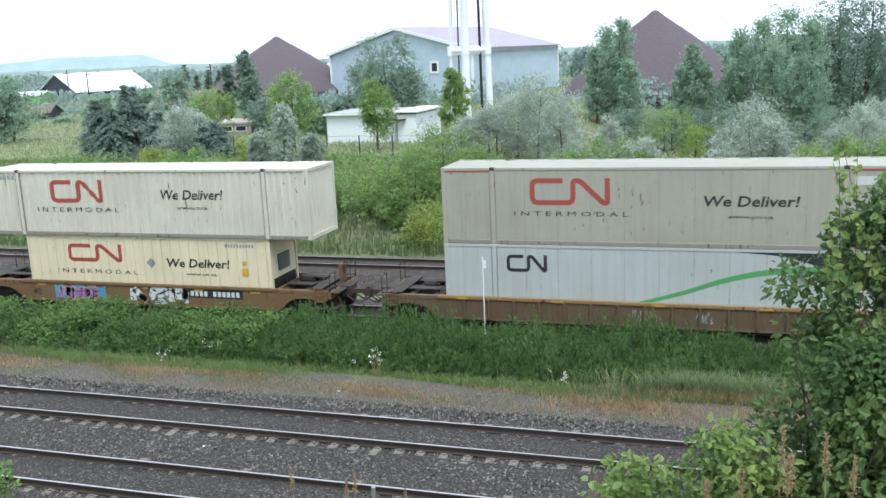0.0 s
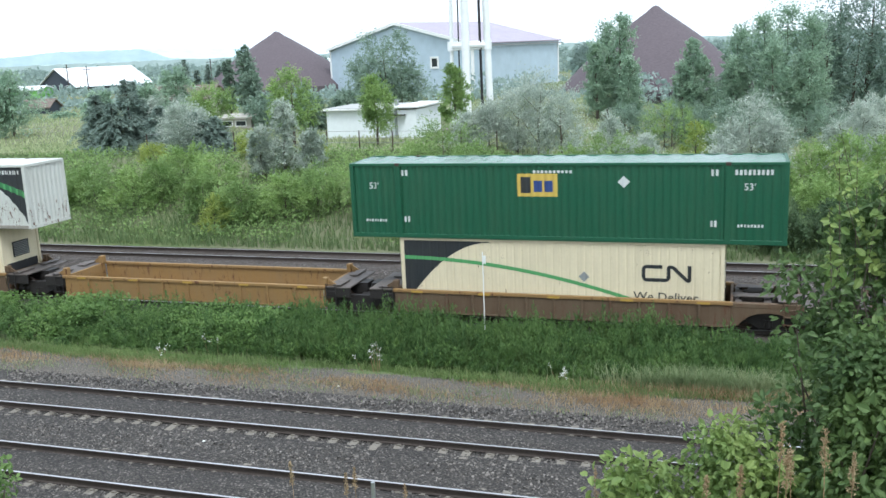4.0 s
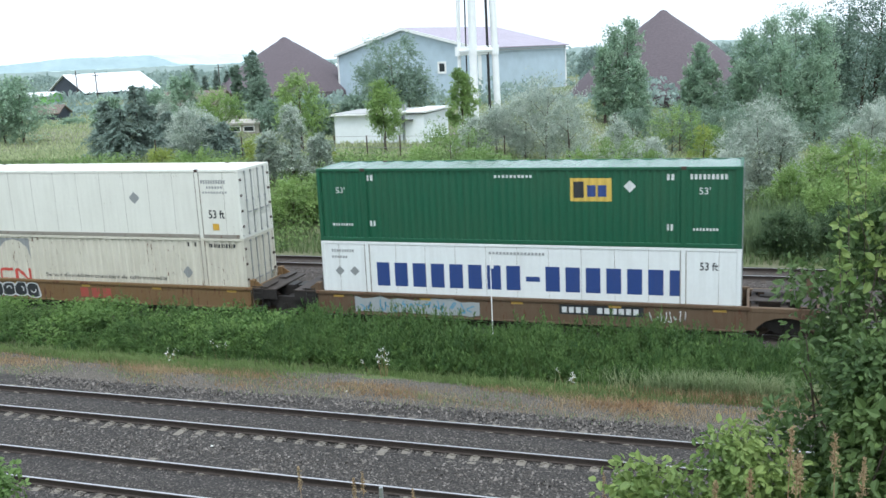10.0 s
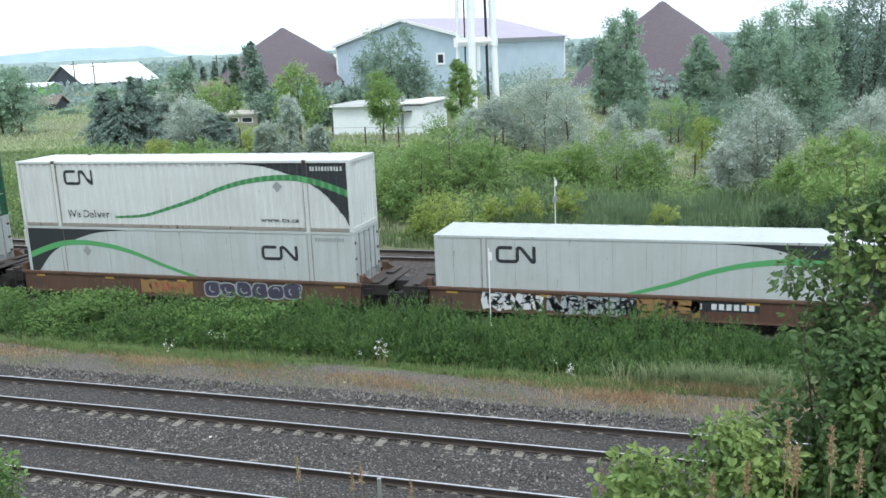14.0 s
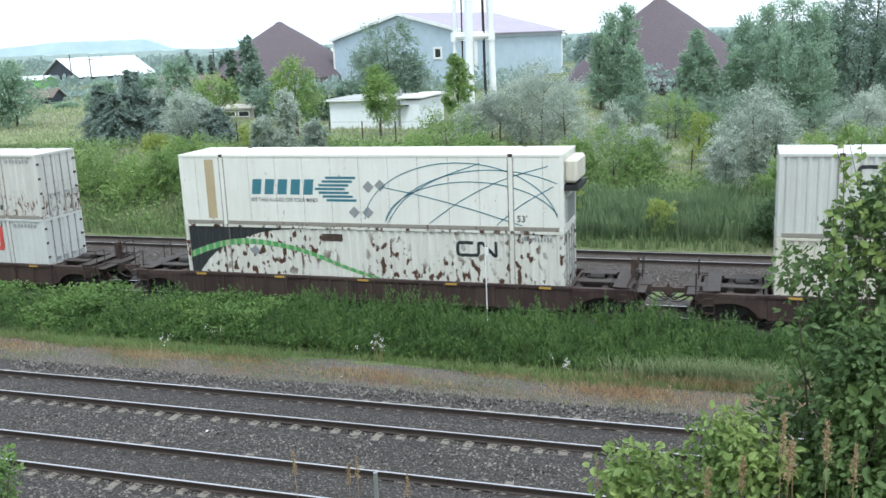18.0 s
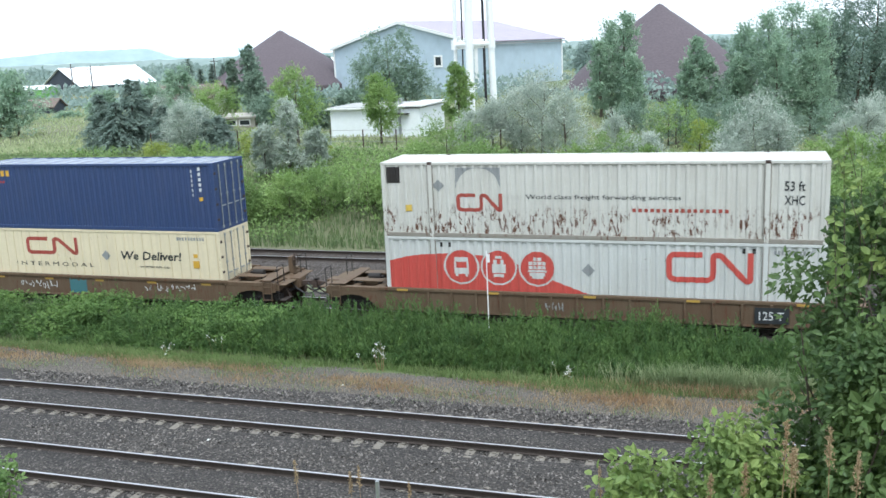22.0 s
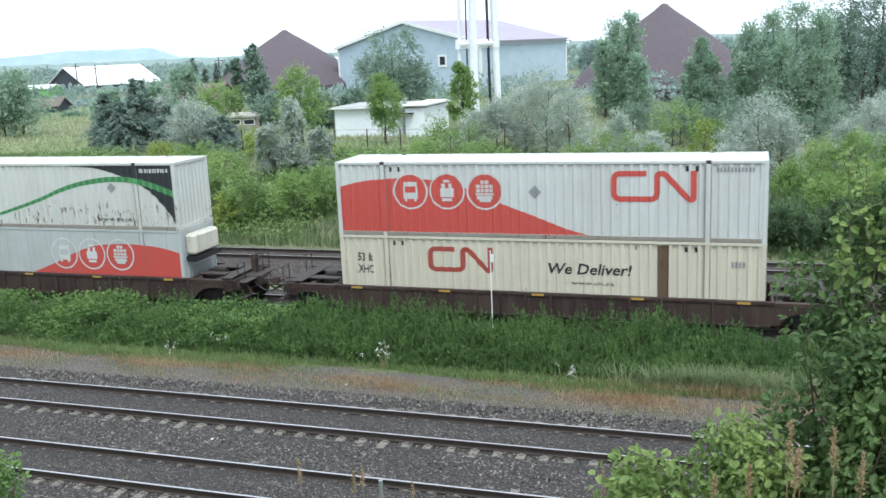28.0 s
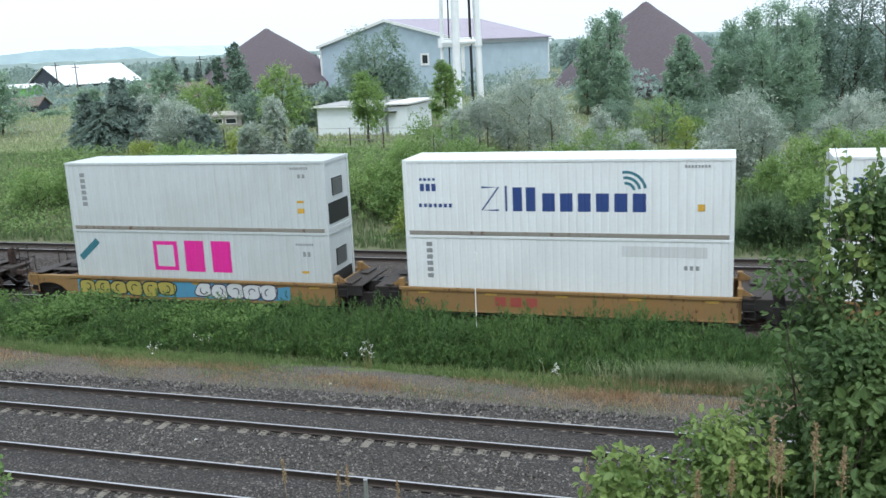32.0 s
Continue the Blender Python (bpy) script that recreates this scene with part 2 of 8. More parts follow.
def quads(name, v, material):
    """A mesh of loose four-cornered faces from an array (n, 4, 3)."""
    n = len(v)
    me = bpy.data.meshes.new(name)
    me.vertices.add(4 * n)
    me.vertices.foreach_set("co", np.asarray(v, np.float32).ravel())
    me.loops.add(4 * n)
    me.loops.foreach_set("vertex_index", np.arange(4 * n, dtype=np.int32))
    me.polygons.add(n)
    me.polygons.foreach_set("loop_start", np.arange(0, 4 * n, 4, dtype=np.int32))
    me.update(calc_edges=True)
    me.materials.append(material)
    return me


def unit(a):
    return a / np.maximum(np.linalg.norm(a, axis=-1, keepdims=True), 1e-9)


def leaves_at(rng, p, d, length, width, fold=0.15, face=None):
    """Pointed leaves: root p, way d, each with a random roll, or turned to the way they face."""
    n = len(p)
    s = unit(np.cross(d, rng.normal(size=(n, 3)) if face is None else face))
    up = np.cross(s, d)
    length = np.broadcast_to(length, (n,))[:, None]
    width = np.broadcast_to(width, (n,))[:, None]
    mid = p + 0.45 * length * d + fold * width * up
    return np.stack([p, mid + 0.5 * width * s, p + length * d, mid - 0.5 * width * s], 1)


# ---------------------------------------------------------------- ground
PROFILE = ((-3000, 8.6), (-31.2, 8.6), (-27, 5.6), (-19.6, 0.15), (-18.4, 0.1), (-8.6, 0.1), (-6.4, 0.03), (-5, -0.22),
           (-2.4, -0.28), (5.4, -0.42), (12.2, -0.12), (14, 0.15), (23.5, 3.05), (26, 3.3), (36, 3.2), (60, 3.4), (3000, 3.5))


def ground_z(x, y):
    z = float(np.interp(y, [a for a, _ in PROFILE], [b for _, b in PROFILE]))
    if y > 13:
        k = min(1.0, (y - 13) / 8)
        low = float(np.interp(y, (13, 24.5, 28, 60, 3000), (0.02, 0.9, 1.1, 0.8, 0.8)))
        w = min(1.0, max(0.0, (x + 17) / 10))
        z += (low - z) * w * w * (3 - 2 * w)
        z += k * (0.22 * noise.noise((x * 0.05, y * 0.05, 3.1)) + 0.1 * noise.noise((x * 0.21, y * 0.21, 8.3)))
    elif y < -20:
        z += 0.25 * noise.noise((x * 0.3, y * 0.3, 1.7))
    return z


def ground_material():
    m, n, l, b = nodes_of("weedy_earth")
    f1 = noise_node(n, l, 2.2, 8, 0.7, shift=False)
    f2 = noise_node(n, l, 0.12, 4, 0.6, shift=False)
    f3 = noise_node(n, l, 14.0, 6, 0.7, shift=False)
    c = mix(n, l, ramp(n, l, f1, 0.35, 0.65), (0.075, 0.125, 0.035), (0.14, 0.16, 0.06))
    c = mix(n, l, ramp(n, l, f2, 0.42, 0.62), c, (0.17, 0.175, 0.1))
    c = mix(n, l, ramp(n, l, f3, 0.5, 0.8, 0, 0.5), c, (0.05, 0.06, 0.025))
    l.new(c, b.inputs["Base Color"])
    b.inputs["Roughness"].default_value = 0.95
    bump(n, l, b, f3, 0.6, 0.08)
    return m


def ground():
    near = sorted(set([-3000, -1200, -500, -250, -150, -100] + list(range(-90, 31, 2)) + [45, 70, 110, 180, 300, 600, 1300, 3000]))
    deep = sorted(set([-3000, -1000, -300, -120, -60] + [v for v, _ in PROFILE if abs(v) < 100] + [v * 0.8 - 36 for v in range(0, 22)]
                      + [12 + 1.0 * k for k in range(24)] + [38, 42, 48, 56, 66, 80, 100, 130, 170, 230, 320, 500, 900, 1600, 3000]))
    bm = bmesh.new()
    rows = [[bm.verts.new((x, y, ground_z(x, y))) for x in near] for y in deep]
    for r0, r1 in zip(rows, rows[1:]):
        for k in range(len(near) - 1):
            bm.faces.new((r0[k], r0[k + 1], r1[k + 1], r1[k]))
    me = to_mesh("ground", bm, True)
    return solid("ground", me, ground_material(), "weedy earth, banks and rough grass", "ground", "structure")


def gravel(name, stone, dark, pale, scale=22.0):
    """Crushed stone: cells of their own grey, gaps between painted dark as shade."""
    m, n, l, b = nodes_of(name)
    tc, vo = n.new("ShaderNodeTexCoord"), n.new("ShaderNodeTexVoronoi")
    vo.inputs["Scale"].default_value = scale
    l.new(tc.outputs["Object"], vo.inputs["Vector"])
    sep = n.new("ShaderNodeSeparateColor")
    l.new(vo.outputs["Color"], sep.inputs[0])
    c = mix(n, l, ramp(n, l, sep.outputs[0], 0.0, 1.0), stone, dark)
    c = mix(n, l, ramp(n, l, sep.outputs[1], 0.8, 1.0), c, pale)
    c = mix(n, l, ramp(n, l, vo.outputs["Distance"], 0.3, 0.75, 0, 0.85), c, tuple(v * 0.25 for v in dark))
    f2 = noise_node(n, l, 0.35, 4, 0.6, (1, 2.2, 1), False)
    c = mix(n, l, ramp(n, l, f2, 0.4, 0.65, 0, 0.4), c, dark)
    l.new(c, b.inputs["Base Color"])
    b.inputs["Roughness"].default_value = 0.92
    inv = n.new("ShaderNodeMath")
    inv.operation, inv.inputs[0].default_value = "SUBTRACT", 1.0
    l.new(vo.outputs["Distance"], inv.inputs[1])
    bump(n, l, b, inv.outputs[0], 0.9, 0.05)
    return m


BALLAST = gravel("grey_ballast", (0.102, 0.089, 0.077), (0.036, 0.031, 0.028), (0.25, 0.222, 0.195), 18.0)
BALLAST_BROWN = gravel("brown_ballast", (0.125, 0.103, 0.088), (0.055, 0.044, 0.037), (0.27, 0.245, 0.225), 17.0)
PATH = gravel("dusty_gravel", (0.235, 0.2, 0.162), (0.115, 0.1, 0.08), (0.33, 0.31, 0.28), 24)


def bed(name, outline, material, label):
    """A strip of ballast along the line: outline of (y, z), with a ragged surface."""
    rng = np.random.default_rng(7)
    xs = [-900, -300, -120] + [-70 + 1.0 * k for k in range(101)] + [45, 90, 300, 900]
    bm = bmesh.new()
    rows = []
    for x in xs:
        rows.append([bm.verts.new((x, y + (rng.uniform(-0.12, 0.12) if k in (0, len(outline) - 1) else 0),
                                   z + (rng.uniform(-0.02, 0.02) if 0 < k < len(outline) - 1 else 0))) for k, (y, z) in enumerate(outline)])
    for a, b in zip(rows, rows[1:]):
        for k in range(len(outline) - 1):
            bm.faces.new((a[k], b[k], b[k + 1], a[k + 1]))
    return solid(name, to_mesh(name, bm, True), material, label, "ballast", "structure")


def rail_bm(x0, x1, y, top):
    bm = bmesh.new()
    prof = [(-0.036, top), (-0.036, top - 0.035), (-0.009, top - 0.05), (-0.009, top - 0.145), (-0.07, top - 0.16), (-0.07, top - 0.172),
            (0.07, top - 0.172), (0.07, top - 0.16), (0.009, top - 0.145), (0.009, top - 0.05), (0.036, top - 0.035), (0.036, top)]
    a = [bm.verts.new((x0, y + dy, z)) for dy, z in prof]
    b = [bm.verts.new((x1, y + dy, z)) for dy, z in prof]
    for i in range(len(prof)):
        j = (i + 1) % len(prof)
        bm.faces.new((a[i], a[j], b[j], b[i]))
    bm.faces.new(a)
    bm.faces.new(b[::-1])
    return bm


def tie_mesh(name, concrete=True):
    bm = bmesh.new()
    if concrete:
        for s in (-1, 1):
            prism(bm, [(-0.13, -0.2), (0.13, -0.2), (0.11, 0), (-0.11, 0)], min(s * 0.42, s * 1.29), max(s * 0.42, s * 1.29))
        prism(bm, [(-0.12, -0.2), (0.12, -0.2), (0.1, -0.075), (-0.1, -0.075)], -0.42, 0.42)
        for s in (-1, 1):
            for o in (-0.12, 0.12):
                boxes(bm, (-0.05, 0.05, s * 0.7535 + o - 0.035, s * 0.7535 + o + 0.035, 0.0, 0.03))
    else:
        boxes(bm, (-0.11, 0.11, -1.3, 1.3, -0.18, 0.0))
        for s in (-1, 1):
            boxes(bm, (-0.09, 0.09, s * 0.7535 - 0.17, s * 0.7535 + 0.17, 0.0, 0.012))
    return to_mesh(name, bm)


def track(y, top, label, concrete=True, spacing=0.61, near=(-62, 16), phase=0.0):
    root = thing("railway_track", label, "railway track", (0, 0, 0), "railway tracks", "structure")
    for s in (-1, 1):
        r = part("rail", rail_bm(-900, 900, y + s * 0.7535, top), RAIL_SIDE, root)
        bm = bmesh.new()
        boxes(bm, (-900, 900, y + s * 0.7535 - 0.03, y + s * 0.7535 + 0.03, top, top + 0.004))
        part("rail_head", bm, RAIL_TOP, r, "polished running surface")
    me = tie_mesh("tie", concrete)
    rng = random.Random(int(abs(y) * 100))
    x = near[0] + phase
    while x < near[1]:
        t = part("tie", me, CONCRETE if concrete else TIMBER, root)
        t.matrix_basis = pose(x + rng.uniform(-0.02, 0.02), y + rng.uniform(-0.02, 0.02), top - 0.172 - rng.uniform(0, 0.008), 0, 0, rng.uniform(-1, 1))
        x += spacing
    return root


ground()
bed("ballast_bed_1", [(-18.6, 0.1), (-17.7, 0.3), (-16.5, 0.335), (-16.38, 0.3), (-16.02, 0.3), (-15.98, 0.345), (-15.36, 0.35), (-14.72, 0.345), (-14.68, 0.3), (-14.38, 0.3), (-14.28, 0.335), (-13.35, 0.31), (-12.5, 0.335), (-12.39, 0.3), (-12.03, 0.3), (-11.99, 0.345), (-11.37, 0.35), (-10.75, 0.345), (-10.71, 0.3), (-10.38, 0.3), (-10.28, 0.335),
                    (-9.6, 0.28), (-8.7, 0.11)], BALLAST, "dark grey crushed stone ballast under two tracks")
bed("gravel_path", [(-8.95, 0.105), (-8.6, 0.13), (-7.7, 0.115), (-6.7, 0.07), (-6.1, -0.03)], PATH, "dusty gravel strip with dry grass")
bed("ballast_bed_2", [(-1.7, -0.32), (-0.9, -0.19), (0.1, -0.18), (1.295, -0.2), (2.5, -0.18), (3.5, -0.19), (4.6, -0.45)], BALLAST_BROWN, "brownish ballast under the train")
bed("ballast_bed_3", [(6.0, -0.42), (7.1, 0.1), (8.0, 0.12), (8.95, 0.1), (9.9, 0.12), (10.7, 0.1), (11.8, -0.16)], BALLAST_BROWN, "brownish ballast of the far track")
track(-11.37, 0.5, "main track of rusty rails on concrete ties")
track(-15.36, 0.5, "main track of rusty rails on concrete ties", phase=0.3)
track(1.295, 0.0, "siding track of rusty rails on timber ties", False, 0.53, (-50, 10))
track(8.95, 0.3, "far track of rusty rails on timber ties", False, 0.53, (-64, 16))

# ---------------------------------------------------------------- the train
TRAIN = []            # (thing, x at the start, y, z)
LINE_Y = 1.295        # middle of the train's track
CACHE = {}
Corr = namedtuple("Corr", "pitch outer slope depth")
CORR = {"wide": Corr(0.34, 0.1, 0.04, 0.045), "fine": Corr(0.28, 0.075, 0.06, 0.036), "shallow": Corr(0.3, 0.2, 0.03, 0.014), "groove": Corr(0.457, 0.405, 0.018, 0.04), "flat": None}


def depth(kind, x):
    c = CORR[kind]
    if not c:
        return 0.0
    u = x % c.pitch
    if u < c.outer:
        return 0.0
    if u < c.outer + c.slope:
        return c.depth * (u - c.outer) / c.slope
    if u < c.pitch - c.slope:
        return c.depth
    return c.depth * (c.pitch - u) / c.slope


def breaks(kind, x0, x1):
    c = CORR[kind]
    xs = [x0, x1]
    if c:
        for k in range(math.floor(x0 / c.pitch) - 1, math.ceil(x1 / c.pitch) + 1):
            xs += [k * c.pitch + o + 0.0001 for o in (0, c.outer, c.outer + c.slope, c.pitch - c.slope)]
    return sorted(x for x in set(xs) if x0 <= x <= x1)


def cached(key, make):
    if key not in CACHE:
        CACHE[key] = make()
    return CACHE[key]


def sheet(kind, spans, z0, z1, face_y, sign):
    """A corrugated wall along x; sign -1 faces -y."""
    bm = bmesh.new()
    for a, b in spans:
        prev = None
        for x in breaks(kind, a, b):
            y = face_y - sign * depth(kind, x)
            cur = [bm.verts.new((x, y, z)) for z in (z0, z1)]
            if prev:
                bm.faces.new((prev[0], cur[0], cur[1], prev[1]))
            prev = cur
    return bm


def end_sheet(w, z0, z1, x, sign, kind="fine"):
    bm = bmesh.new()
    prev = None
    for y in breaks(kind, -w, w):
        cur = [bm.verts.new((x - sign * depth(kind, y), y, z)) for z in (z0, z1)]
        if prev:
            bm.faces.new((prev[0], cur[0], cur[1], prev[1]))
        prev = cur
    return bm


# ---- markings: flat shapes in x, z that are laid on the wall
def ribbon(path, w, closed=False):
    """A band of width w along a path of (x, z)."""
    bm = bmesh.new()
    pts = [Vector((x, 0, z)) for x, z in path]
    side = []
    for i, p in enumerate(pts):
        a, b = pts[max(i - 1, 0)], pts[min(i + 1, len(pts) - 1)]
        if closed:
            a, b = pts[i - 1], pts[(i + 1) % len(pts)]
        d = (b - a).normalized()
        side.append(Vector((-d.z, 0, d.x)) * (w / 2))
    v = [(bm.verts.new(p + s), bm.verts.new(p - s)) for p, s in zip(pts, side)]
    for i in range(len(v) if closed else len(v) - 1):
        j = (i + 1) % len(v)
        bm.faces.new((v[i][0], v[j][0], v[j][1], v[i][1]))
    return bm


def rounded(path, r, n=5):
    """The path with its corners rounded."""
    out = [path[0]]
    for a, b, c in zip(path, path[1:], path[2:]):
        a, b, c = Vector(a), Vector(b), Vector(c)
        k = min(r, (a - b).length * 0.49, (c - b).length * 0.49)
        p, q = b + (a - b).normalized() * k, b + (c - b).normalized() * k
        for i in range(n + 1):
            t = i / n
            out.append(tuple((1 - t) ** 2 * p + 2 * t * (1 - t) * b + t * t * q))
    return out + [path[-1]]


def emblem(x, z, w, h, s):
    """The railway's emblem as one bent band."""
    m = s / 2
    path = [(x + 0.42 * w, z + h - m), (x + m, z + h - m), (x + m, z + m), (x + 0.545 * w, z + m), (x + 0.545 * w, z + h - m),
            (x + 0.63 * w, z + h - m), (x + 0.915 * w, z + m), (x + w - m, z + m), (x + w - m, z + h)]
    return ribbon(rounded(path, 0.22 * h), s)


def rects(*rs):
    bm = bmesh.new()
    for x0, x1, z0, z1 in rs:
        bm.faces.new([bm.verts.new(c) for c in ((x0, 0, z0), (x1, 0, z0), (x1, 0, z1), (x0, 0, z1))])
    return bm


def bars(x, z, w, h, n=8, gap=0.4, tall=()):
    """A row of n plain bars that stands for writing."""
    step = w / n
    return rects(*[(x + k * step, x + (k + 1 - gap) * step, z, z + h) for k in range(n) if k not in tall])


def diamond(x, z, r):
    bm = bmesh.new()
    bm.faces.new([bm.verts.new(c) for c in ((x - r, 0, z), (x, 0, z - r), (x + r, 0, z), (x, 0, z + r))])
    return bm


def disc(x, z, r, n=28):
    bm = bmesh.new()
    bm.faces.new([bm.verts.new((x + r * math.cos(k * math.tau / n), 0, z + r * math.sin(k * math.tau / n))) for k in range(n)])
    return bm


def ring_path(x, z, r, n=28, a0=0.0, a1=math.tau, sx=1.0):
    return [(x + sx * r * math.cos(a0 + (a1 - a0) * k / n), z + r * math.sin(a0 + (a1 - a0) * k / n)) for k in range(n + 1)]


def region(kind, x0, x1, low, high, step=0.2):
    """Paint between two curves low(x) and high(x)."""
    xs = sorted(set(breaks(kind, x0, x1) + [x0 + (x1 - x0) * k / max(1, round((x1 - x0) / step)) for k in range(max(1, round((x1 - x0) / step)) + 1)]))
    bm = bmesh.new()
    prev = None
    for x in xs:
        lo, hi = low(x), max(high(x), low(x) + 0.002)
        cur = (bm.verts.new((x, 0, lo)), bm.verts.new((x, 0, hi)))
        if prev:
            bm.faces.new((prev[0], cur[0], cur[1], prev[1]))
        prev = cur
    return bm


def lettering(words, x, z, h, w=None, shear=0.0, bold=0.007):
    """Words in the built-in font, h the height of capitals, stretched to the width w."""
    cu = bpy.data.curves.new("words", "FONT")
    cu.body, cu.size, cu.resolution_u, cu.shear, cu.offset = words, h / 0.69, 2, shear, bold * h
    ob = new("words", cu)
    me = bpy.data.meshes.new_from_object(ob.evaluated_get(bpy.context.evaluated_depsgraph_get()))
    bpy.data.objects.remove(ob)
    bpy.data.curves.remove(cu)
    bm = bmesh.new()
    bm.from_mesh(me)
    bpy.data.meshes.remove(me)
    bmesh.ops.triangulate(bm, faces=bm.faces[:])
    lo, hi = min(v.co.x for v in bm.verts), max(v.co.x for v in bm.verts)
    k = w / (hi - lo) if w else 1.0
    for v in bm.verts:
        v.co = Vector((x + (v.co.x - lo) * k, 0, z + v.co.y))
    return bm


def lay(bm, kind, face_y, shift=0.0, sign=-1, lift=0.004):
    """Lays a flat marking on a corrugated wall that faces -y."""
    for v in bm.verts:
        v.co.x += shift
    if CORR[kind]:
        lo, hi = min(v.co.x for v in bm.verts), max(v.co.x for v in bm.verts)
        for x in breaks(kind, lo, hi)[1:-1]:
            bmesh.ops.bisect_plane(bm, geom=bm.verts[:] + bm.edges[:] + bm.faces[:], plane_co=(x, 0, 0), plane_no=(1, 0, 0), dist=1e-5)
    for v in bm.verts:
        v.co.y = face_y - sign * depth(kind, v.co.x) + sign * lift - sign * min(0.0, v.co.y)
    me = bpy.data.meshes.new("marking")
    bm.normal_update()
    bm.to_mesh(me)
    bm.free()
    return me


def curve(points):
    xs, zs = [p[0] for p in points], [p[1] for p in points]

    def at(x):
        return float(np.interp(x, xs, zs))
    return at


def smooth_curve(points, n=8):
    """Points of a smooth line through the given ones."""
    p = [points[0]] + list(points) + [points[-1]]
    out = []
    for a, b, c, d in zip(p, p[1:], p[2:], p[3:]):
        for k in range(n):
            t = k / n
            out.append(tuple(0.5 * (2 * b[i] + (c[i] - a[i]) * t + (2 * a[i] - 5 * b[i] + 4 * c[i] - d[i]) * t * t + (3 * b[i] - a[i] - 3 * c[i] + d[i]) * t ** 3) for i in (0, 1)))
    return out + [points[-1]]


WAVE = smooth_curve([(4.93, 0.45), (6.37, 0.54), (7.49, 0.82), (9.01, 1.27), (10.07, 1.66), (11.11, 1.95), (12.12, 2.12), (13.11, 2.19), (14.09, 2.13), (15.05, 1.89), (16.03, 1.54)])
CORNER = smooth_curve([(10.7, 2.78), (12.12, 2.67), (13.11, 2.43), (14.09, 2.07), (14.86, 1.63), (15.44, 1.04), (15.83, 0.54), (16.03, 0.16)])
MOUND = smooth_curve([(0.1, 1.9), (1.07, 2.13), (2.27, 2.24), (3.4, 2.24), (4.6, 2.1), (5.7, 1.75), (6.64, 1.33), (8.03, 0.82), (9.09, 0.41), (10.12, 0.12)])


def flipped(points, length):
    return sorted((length - x, z) for x, z in points)


def container(x0, level, length, material, kind="wide", marks=(), left="corr", right="door", label="", roof=None, posts=None):
    """A freight container, its left end at x0 when the clip starts; level 0 sits in the well, 1 on top."""
    long = length > 14
    w, h = (1.295 if long else 1.219), 2.896
    z = 0.334 + level * (h + 0.006)
    root = thing("freight_container", label, "container", (x0 + length / 2, LINE_Y, z), "containers on the train")
    TRAIN.append((root, x0 + length / 2, LINE_Y, z))
    half = length / 2
    top = h - 0.1
    spans = [(-half + 0.14, half - 0.14)]
    if long:
        spans = [(-half + 0.14, -6.17), (-6.02, 6.02), (6.17, half - 0.14)]
    if left == "frame":
        spans[0] = (-half + 0.8, -6.17)
    key = (length, kind, left == "frame")
    posts = posts or material
    seams = SEAM if material in (WHITE, WHITE_DIRTY, WHITE_RUST, CLEAN_WHITE, REEFER_WHITE, OFF_WHITE, WHITE_SPECK, WHITE_SPOT, WHITE_BLISTER, GREYED, PALE, CREAM_DIRTY) else posts
    for sign, nm in ((-1, "side_wall"), (1, "side_wall")):
        me = cached(("side", sign) + key, lambda: to_mesh("side_wall", sheet(kind, spans, 0.15, top, sign * (w - 0.02), sign)))
        part(nm, me, material, root)
    me = cached(("roof", length), lambda: to_mesh("roof", roof_bm(half, w, h)))
    part("roof", me, roof or {GREEN: GREEN_ROOF, NAVY: NAVY_ROOF, RED: RED_ROOF}.get(material, material), root)
    boxed = lambda k, *d: cached((k, length, d), lambda: to_mesh(k, bevelled(boxes(bmesh.new(), *d), 0.01)))
    for s in (-1, 1):
        y = sorted((s * w, s * (w - 0.09)))
        part("top_rail", boxed("top_rail", (-half, half, *y, h - 0.11, h - 0.005)), posts, root)
        part("bottom_rail", boxed("bottom_rail", (-half, half, *y, 0.0, 0.16)), seams, root)
        for e in (-1, 1):
            xx = sorted((e * half, e * (half - 0.15)))
            yy = sorted((s * (w + 0.003), s * (w - 0.13)))
            part("corner_post", boxed("corner_post", (*xx, *yy, 0.02, h - 0.02)), posts, root)
        if long:
            for e in (-1, 1):
                yy = sorted((s * (w + 0.008), s * (w - 0.1)))
                pst = part("lift_post", boxed("lift_post", (e * 6.096 - 0.08, e * 6.096 + 0.08, *yy, 0.0, h)), posts, root)
                part("seam_strip", boxed("seam_strip", (e * 6.096 - 0.115, e * 6.096 - 0.08, *yy, 0.16, h - 0.11), (e * 6.096 + 0.08, e * 6.096 + 0.115, *yy, 0.16, h - 0.11)), seams, pst)
                part("corner_casting", boxed("casting", (e * 6.096 - 0.09, e * 6.096 + 0.09, *sorted((s * (w + 0.014), s * (w - 0.12))), h - 0.115, h + 0.004)), STEEL_RUST if level else posts, pst)
        for e in (-1, 1):
            for zz in (0, h - 0.118):
                part("corner_casting", boxed("casting", (*sorted((e * (half + 0.004), e * (half - 0.17))), *sorted((s * (w + 0.008), s * (w - 0.16))), zz, zz + 0.118)), posts, root)
    part("floor", boxed("floor", (-half + 0.1, half - 0.1, -w + 0.05, w - 0.05, 0.03, 0.12)), STEEL_DARK, root)
    for e, how in ((-1, left), (1, right)):
        container_end(root, e, how, half, w, h, material, posts, length)
    if kind == "flat":
        me = boxed("panel_seam", (-0.007, 0.007, -(w - 0.017), -(w - 0.021), 0.17, top))
        for q in range(-6, 7):
            xs = q * 1.22
            if abs(abs(xs) - 6.096) > 0.2 and abs(xs) < half - 0.3:
                part("panel_seam", me, SEAM, root).matrix_basis = pose(xs, 0, 0)
